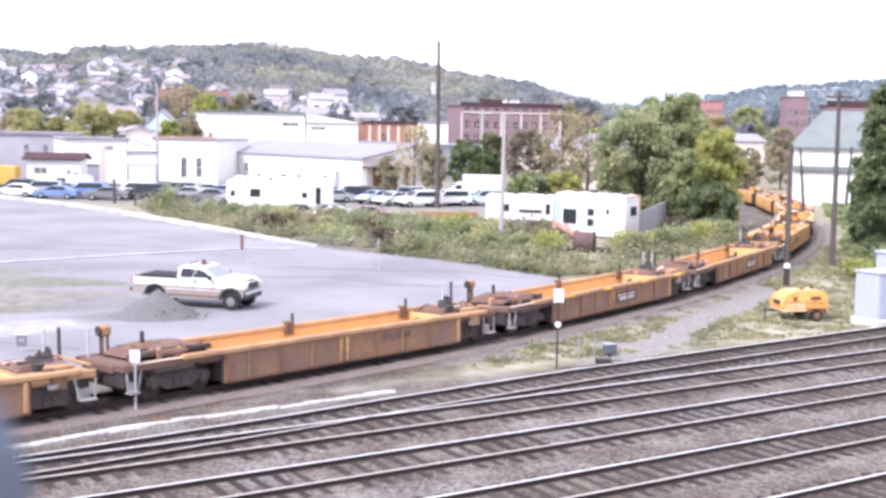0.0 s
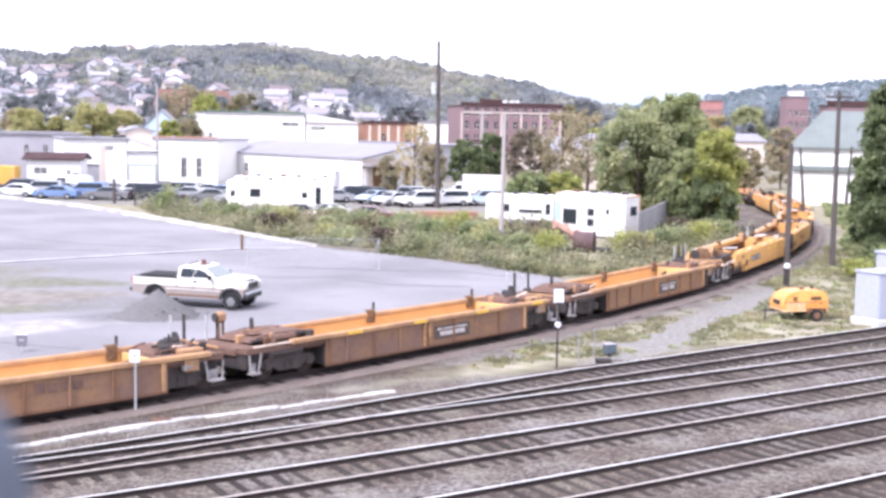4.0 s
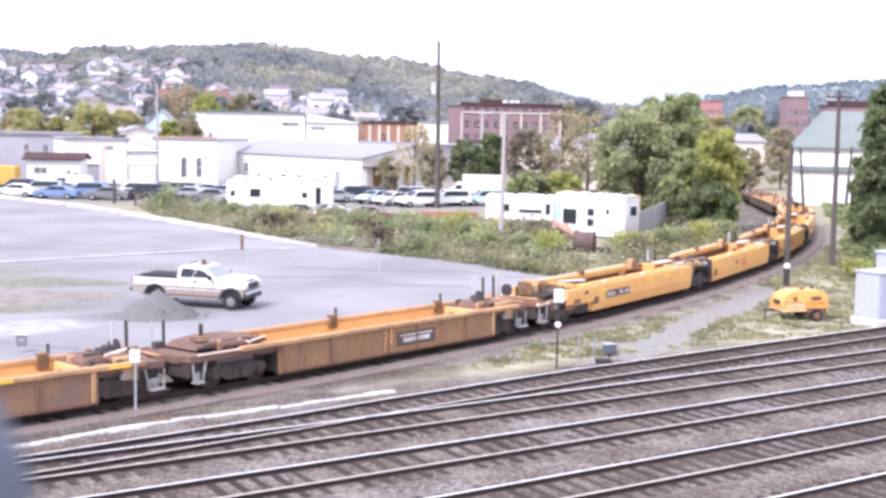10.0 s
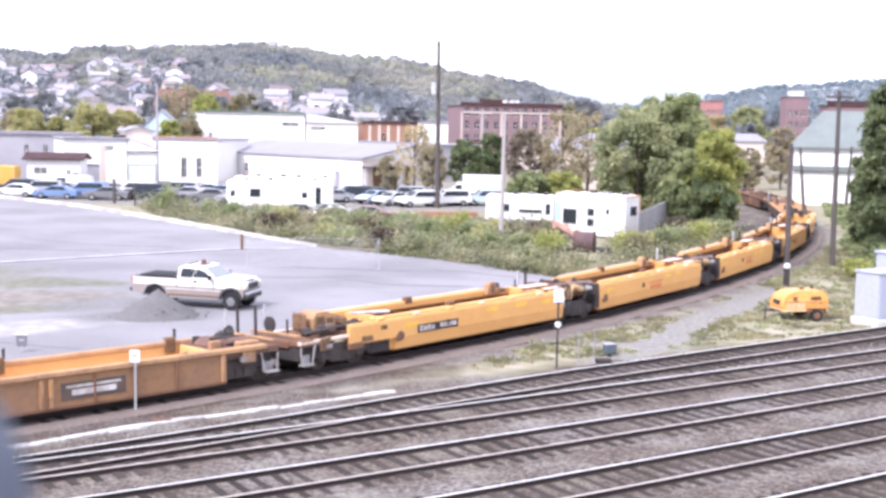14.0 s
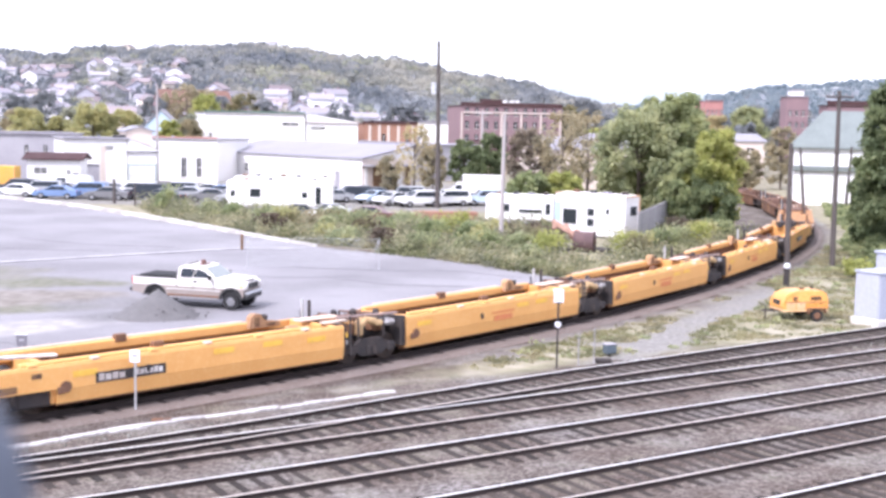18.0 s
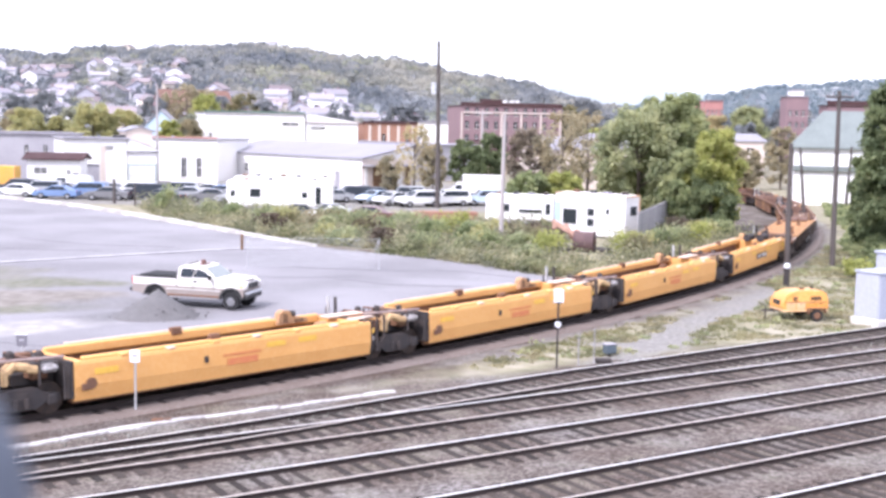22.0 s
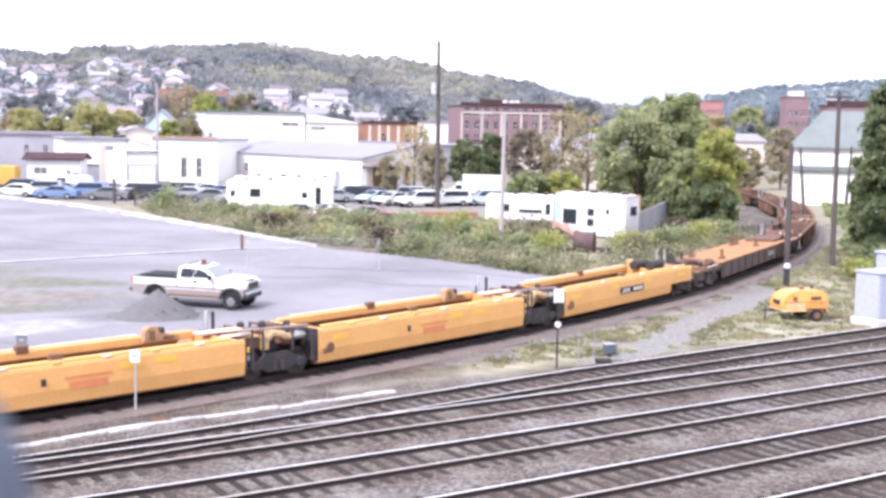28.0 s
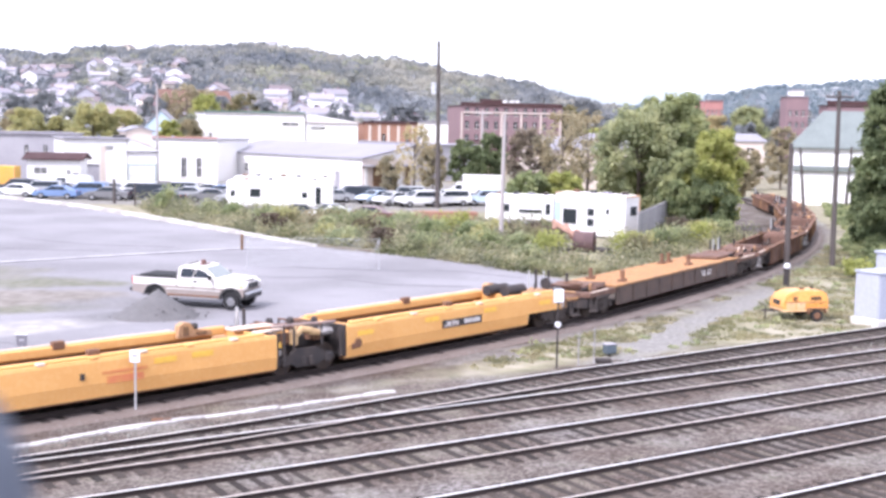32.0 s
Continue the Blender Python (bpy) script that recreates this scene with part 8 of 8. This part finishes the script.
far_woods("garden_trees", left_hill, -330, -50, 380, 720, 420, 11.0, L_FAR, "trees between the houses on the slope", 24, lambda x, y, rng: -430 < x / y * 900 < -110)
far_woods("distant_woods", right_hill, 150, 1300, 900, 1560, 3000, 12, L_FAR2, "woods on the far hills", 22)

M_HOUSEW = mat("white_house_siding", (0.74, 0.73, 0.76), 0.8, second=(0.5, 0.5, 0.54), scale=0.1, jitter=0.22, bump=0)
M_HOUSEG = mat("lilac_grey_house_siding", (0.46, 0.45, 0.52), 0.8, second=(0.36, 0.35, 0.42), scale=0.1, jitter=0.25, bump=0)
M_HOUSEC = mat("cream_house_siding", (0.60, 0.53, 0.45), 0.8, second=(0.5, 0.45, 0.4), scale=0.1, jitter=0.15, bump=0)
M_HROOF = mat("grey_house_roof", (0.26, 0.25, 0.29), 0.8, second=(0.31, 0.25, 0.25), scale=0.1, jitter=0.35, bump=0)
M_HROOFB = mat("brown_house_roof", (0.225, 0.19, 0.2), 0.8, second=(0.19, 0.16, 0.17), scale=0.1, jitter=0.3, bump=0)


def house_kinds():
    """Four kinds of small gabled house, built once and then copied."""
    out = []
    for k, (wall, ln, wd, h, r) in enumerate(((M_HOUSEW, 9, 8, 6.8, 2.0), (M_HOUSEW, 12, 8, 5.6, 1.8), (M_HOUSEC, 9, 8, 6.8, 1.9), (M_HOUSEG, 10, 8, 6.0, 2.6))):
        root = thing("house", pose(0, 0, 0), {M_HOUSEW: "white gabled house on the wooded hillside", M_HOUSEC: "cream gabled house on the wooded hillside"}.get(wall, "lilac-grey gabled house with a brown roof on the hillside"), "house", "houses on the hill")
        bm = bmesh.new()
        prof = [(-wd / 2, -2), (wd / 2, -2), (wd / 2, h), (0, h + r), (-wd / 2, h)]
        extrude_x(bm, prof, -ln / 2, ln / 2)
        part("wall", bm, wall, root)
        bm = bmesh.new()
        e = 0.5
        sl = r / (wd / 2)
        prof = [(-wd / 2 - e, h - e * sl + 0.05), (0, h + r + 0.05), (wd / 2 + e, h - e * sl + 0.05), (wd / 2 + e, h - e * sl + 0.4), (0, h + r + 0.4), (-wd / 2 - e, h - e * sl + 0.4)]
        extrude_x(bm, prof, -ln / 2 - e, ln / 2 + e)
        part("roof", bm, M_HROOFB if wall in (M_HOUSEG, M_HOUSEC) else M_HROOF, root)
        one("chimney", M_BRICK, root, ((ln * 0.2, 0.8, h + r + 0.2), (0.8, 0.8, 1.6)))
        for x in (-ln * 0.28, ln * 0.28):
            for z in ((1.5, 4.0) if h > 5 else (2.0,)):
                one("window", M_GLASS, root, ((x, -wd / 2 - 0.02, z), (1.2, 0.06, 1.5)))
        one("window", M_GLASS, root, ((ln / 2 + 0.02, 0, 2.2), (0.06, 1.3, 1.5)))
        out.append(root)
    return out


def houses():
    kinds = house_kinds()
    rng = random.Random(77)
    spots = []
    for _ in range(9000):
        y = rng.uniform(375, 660)
        u = rng.uniform(-415, -195) if rng.random() < 0.78 else rng.uniform(-195, -115)
        if u > -195 and y > 520:
            continue
        x = u * y / 900
        if all(math.hypot(x - a, y - b) > 14.5 for a, b in spots):
            spots.append((x, y))
        if len(spots) >= 145:
            break
    spots += [(-118, 815), (-95, 860), (-205, 850), (-222, 840), (-60, 420), (-45, 410), (-30, 430), (-12, 400), (0, 410), (-72, 450), (-66, 470), (-55, 455), (-50, 480), (-78, 480), (-40, 460), (-68, 500), (-58, 510), (-35, 450), (-84, 455), (-47, 505), (-22, 440)]
    first = set()
    for i, (x, y) in enumerate(spots):
        k = kinds[(0, 3, 1, 2, 3, 0, 1)[i % 7]]
        m = pose(x, y, left_hill(x, y) + 0.3, 0, 0, rng.choice((0, 90)) + rng.uniform(-25, 25)) @ Matrix.Scale(rng.uniform(0.55, 1.05), 4)
        if k not in first:
            k.matrix_basis = m
            first.add(k)
        else:
            copy_thing(k, m)
    far = [(520, 1180), (560, 1220), (610, 1250), (470, 1100), (430, 1150), (660, 1290), (700, 1260)]
    for x, y in far:
        copy_thing(kinds[1], pose(x, y, right_hill(x, y) + 10.0, 0, 0, rng.uniform(0, 180)) @ Matrix.Scale(1.0, 4))


houses()


# ---------------------------------------------------------------- weeds and bushes near the tracks
def bush(x, y, h, r, leaves, label, seed, per=150, leaf=0.14):
    rng = np.random.default_rng(seed)
    root = thing("bush", pose(x, y, GROUND_Z), label, "bush", "bushes")
    bm = bmesh.new()
    for i in range(6):
        a = i * 1.05
        cy(bm, (0.1 * math.cos(a), 0.1 * math.sin(a), -0.1), (r * 0.5 * math.cos(a), r * 0.5 * math.sin(a), h * 0.6), 0.02, 5, 0.008)
    part("stem", bm, M_BARK, root)
    clumps = [(rng.uniform(-0.6, 0.6) * r, rng.uniform(-0.6, 0.6) * r, h * rng.uniform(0.3, 0.75), r * rng.uniform(0.35, 0.55)) for _ in range(8)]
    pts = crown_points(rng, clumps, per)
    pts[:, 2] = np.clip(pts[:, 2], 0.03, h * 1.05)
    ob = new("foliage", leaf_mesh("foliage", pts, rng.uniform(leaf * 0.6, leaf * 1.4, len(pts)), leaves, rng))
    ob.parent = root
    return root


BUSHES = [(-25.7, 108.1, 3.0, 1.5, L_GREEN), (0.6, 90.0, 2.6, 1.6, L_YELLOW), (7.0, 78.4, 1.6, 1.4, L_YELLOW), (-0.8, 86.5, 2.0, 1.2, L_GREEN), (-4.2, 90.0, 1.7, 1.3, L_GREEN), (3.6, 79.5, 1.6, 1.2, L_GREEN), (1.9, 84.0, 1.9, 1.1, L_GREEN),
          (12.6, 80.5, 1.5, 1.4, L_YELLOW), (15.6, 84.5, 1.5, 1.3, L_GREEN), (-8.0, 92.5, 1.5, 1.3, L_GREEN), (-12.0, 96.5, 1.4, 1.2, L_DULL), (-18.0, 103.5, 1.4, 1.2, L_GREEN), (26.8, 72.0, 1.3, 1.2, L_GREEN),
          (28.3, 75.0, 1.6, 1.4, L_GREEN), (24.6, 70.4, 1.1, 1.0, L_YELLOW), (18.5, 88.5, 1.6, 1.5, L_YELLOW), (21.2, 93.0, 1.5, 1.4, L_GREEN), (29.8, 73.5, 1.8, 1.5, L_GREEN)]
LOW_BUSHES = [(-14.5, 97.5, 1.7, 1.5, L_SAGE), (-10.2, 94.0, 1.5, 1.3, L_TAN), (-6.4, 93.5, 1.8, 1.4, L_SAGE), (-3.0, 94.5, 1.6, 1.4, L_SAGE), (-8.8, 97.5, 1.6, 1.5, L_SAGE), (-20.5, 105.0, 1.5, 1.3, L_SAGE), (3.2, 88.5, 1.7, 1.4, L_LIME), (-5.6, 88.6, 1.5, 1.1, L_LIME), (13.8, 82.6, 1.4, 1.1, L_LIME), (16.8, 86.8, 1.6, 1.3, L_SAGE), (1.2, 79.8, 1.3, 1.0, L_SAGE), (-1.2, 80.5, 1.2, 1.1, L_SAGE), (5.2, 74.5, 1.2, 1.0, L_SAGE), (6.2, 84.5, 1.5, 1.2, L_DULL)]
for i, (x, y, h, r, lv) in enumerate(BUSHES + LOW_BUSHES):
    bush(x, y, h, r, lv, {L_GREEN: "green weedy bush behind the paved lot", L_YELLOW: "yellow-green weedy bush behind the paved lot"}.get(lv, "dry tan bush behind the paved lot"), 300 + i, 85, 0.13)


def scrub():
    """Mixed scrub scattered through the weeds behind the lot."""
    rng = random.Random(5)
    tones = ((L_DEEP, "dark grey-green bush among dry weeds"), (L_DULL, "dull olive bush among dry weeds"), (L_BROWN, "dark brown bush for dead growth and trailer shade"), (L_SAGE, "sage-green bush among dry weeds"), (L_LIME, "pale ochre bush among dry weeds"))
    # five brown bushes first, which stand for the shade under the low trailer
    spots = [(4.6, 93.5), (6.6, 92.6), (8.4, 91.8), (5.6, 96.0), (7.6, 95.0)]
    while len(spots) < 24:
        x, y = rng.uniform(-22, 22), rng.uniform(76, 98)
        if inside(BAND, x, y) and edge_distance(BAND, x, y) > 1.2 and curve_offset(x, y)[0] < -3.6 and not (7 < x < 12 and 75 < y < 86 or 8 < x < 16 and 85 < y < 99) and all(math.dist((x, y), q) > 2.2 for q in spots):
            spots.append((x, y))
    for i, (x, y) in enumerate(spots):
        lv, lb = tones[2 if i < 5 else rng.randrange(5)]
        bush(x, y, rng.uniform(0.7, 1.0) if i < 5 else rng.uniform(1.0, 1.8), rng.uniform(0.9, 1.5), lv, lb, 400 + i, 95, 0.13)


def weeds(name, poly, count, h, leaves, label, seed, size, keep=None):
    """Loose weeds: upright tufts of blades and leaves."""
    rng = np.random.default_rng(seed)
    xs, ys = [p[0] for p in poly], [p[1] for p in poly]
    base = []
    while len(base) < count:
        x, y = rng.uniform(min(xs), max(xs)), rng.uniform(min(ys), max(ys))
        if inside(poly, x, y) and (keep is None or keep(x, y)) and noise.noise((x * 0.3, y * 0.3, seed)) > rng.uniform(-0.5, 0.25):
            base.append((x, y))
    base = np.array(base)
    n = len(base)
    # they grow in humps, with low gaps between
    hump = np.array([smooth(-0.35, 0.45, noise.noise((x * 0.45, y * 0.45, seed + 7.0))) for x, y in base])
    hh = h * rng.uniform(0.45, 1.0, size=n) * (0.3 + 1.05 * hump)
    per = 18
    p = np.repeat(np.c_[base, np.full(n, GROUND_Z)], per, axis=0)
    hr = np.repeat(hh, per)
    p[:, :2] += rng.normal(size=(n * per, 2)) * (0.12 + hr[:, None] * 0.16)
    p[:, 2] += hr * rng.random(n * per)
    me = leaf_mesh(name, p, rng.uniform(size * 0.6, size * 1.3, n * per), leaves, rng)
    return tagged(new(name, me), label, "weeds", "", "stuff")


BAND = [(-30, 116), (-22.8, 99.5), (-15.3, 89.8), (-8.7, 81.9), (0.6, 74.9), (6.5, 68.1), (9.5, 68.5), (14, 76), (20, 86), (26, 97), (20, 99), (8, 98), (0, 99), (-12, 103), (-20, 112)]
L_WEED = leaf_mat("grey_green_weeds", (0.19, 0.205, 0.12), (0.3, 0.31, 0.195), (0.48, 0.465, 0.365), deep=0.52, patch=(0.49, 0.465, 0.355), patch_scale=0.25)
L_DRY = leaf_mat("dry_straw_weeds", (0.28, 0.26, 0.175), (0.42, 0.385, 0.28), (0.58, 0.54, 0.44), deep=0.72)
L_STRAW = leaf_mat("pale_straw_grass", (0.30, 0.275, 0.185), (0.385, 0.35, 0.245), (0.47, 0.435, 0.335), deep=0.7, patch=(0.27, 0.27, 0.16), patch_scale=0.25)


def curve_clear(x, y):
    """Where the weeds behind the lot may grow: off the tracks, the lot's edge and the stands of the loader and the trailer."""
    if 7.6 < x < 11.4 and 76.5 < y < 85 or 8.5 < x < 15.5 and 86 < y < 98:
        return False
    return abs(curve_offset(x, y)[0]) > (2.6 if y < 96 else 7.5) and (y < 79 or edge_distance(LOT, x, y) < -1.3)


weeds("weed_band", BAND, 2300, 1.45, L_WEED, "tangled grey-green weeds behind the lot", 41, 0.11, curve_clear)
weeds("dry_weed_band", BAND, 1000, 1.0, L_DRY, "dry straw-coloured weeds behind the lot", 42, 0.10, curve_clear)
scrub()
EDGE = [(-22.9, 99.4), (-15.3, 89.7), (-8.7, 81.8), (0.6, 74.8), (6.4, 67.9), (8.0, 69.6), (1.7, 76.8), (-7.5, 84.0), (-14.1, 91.8), (-21.7, 101.2)]
weeds("edge_weeds", EDGE, 750, 0.6, L_WEED, "grey-green weeds along the lot edge", 47, 0.11, curve_clear)
WEDGE = [(0.5, 41.0), (20.0, 52.6), (26.0, 58.5), (34.0, 66.0), (33.0, 90.0), (28.0, 88.0), (22.0, 74.5), (16.0, 66.0), (8.0, 54.0)]
lane = lambda x, y: curve_offset(x, y)[0] > 2.6 and zone(x, y)[0] > 0.3
weeds("verge_grass", WEDGE, 2600, 0.12, L_STRAW, "dry low grass between the tracks", 43, 0.07, lane)
weeds("verge_weeds", WEDGE, 200, 0.24, L_SAGE, "green low weeds between the tracks", 44, 0.09, lambda x, y: curve_offset(x, y)[0] > 2.6 and zone(x, y)[0] > 0.15)
RIGHTBANK = [(25.5, 67.0), (36, 66), (42, 90), (34, 100), (30, 90), (28, 80)]
weeds("bank_weeds", RIGHTBANK, 900, 0.7, L_GREEN, "green weeds on the outside of the curve", 45, 0.16, lambda x, y: curve_offset(x, y)[0] > 3.0)
HALLBANK = [(31, 97), (37, 93), (46, 97), (62, 136), (44, 138), (38, 118)]
weeds("hall_weeds", HALLBANK, 1500, 0.7, L_GREEN, "rough green weeds before the white hall", 48, 0.2, lambda x, y: curve_offset(x, y)[0] > 4.0)
BACKBANK = [(8, 98), (20, 99), (26, 97), (33, 118), (34, 150), (28, 150), (24, 122), (10, 118)]
weeds("curve_weeds", BACKBANK, 700, 1.1, L_WEED, "rough weeds inside the curve", 46, 0.18, lambda x, y: curve_offset(x, y)[0] < -7.2)


# loose ballast over the yard
def loose_ballast():
    rng = np.random.default_rng(9)
    n = 5500
    a, b = rng.uniform(3, 46, n), rng.uniform(16.0, 36.5, n)
    c, s = math.cos(TURN), math.sin(TURN)
    b = np.minimum(b, 31.4 - 3.0 * rng.random(n) * (b > 31.4))
    x, y = a * c - b * s, a * s + b * c
    r = rng.uniform(0.025, 0.07, n)
    base = np.array([(1, 0, 0), (-0.5, 0.87, 0), (-0.5, -0.87, 0), (0, 0, 0.8), (0, 0, -0.5)])
    yaw = rng.uniform(0, 6.28, n)
    v = np.empty((n, 5, 3))
    for i in range(5):
        v[:, i, 0] = x + r * (base[i, 0] * np.cos(yaw) - base[i, 1] * np.sin(yaw))
        v[:, i, 1] = y + r * (base[i, 0] * np.sin(yaw) + base[i, 1] * np.cos(yaw))
        v[:, i, 2] = GROUND_Z + 0.012 + r * base[i, 2]
    tri = np.array([(0, 1, 3), (1, 2, 3), (2, 0, 3), (1, 0, 4), (2, 1, 4), (0, 2, 4)])
    f = (np.arange(n)[:, None, None] * 5 + tri[None]).reshape(-1, 3)
    me = bpy.data.meshes.new("loose_ballast")
    me.from_pydata(v.reshape(-1, 3).tolist(), [], f.tolist())
    me.materials.append(M_STONELIGHT)
    tagged(new("loose_ballast", me), "loose pale and dark crushed stones between the rails", "stones", "", "stuff")


M_STONELIGHT = leaf_mat("mixed_crushed_stone", (0.08, 0.07, 0.07), (0.19, 0.178, 0.172), (0.30, 0.285, 0.28), False)
loose_ballast()
motions()
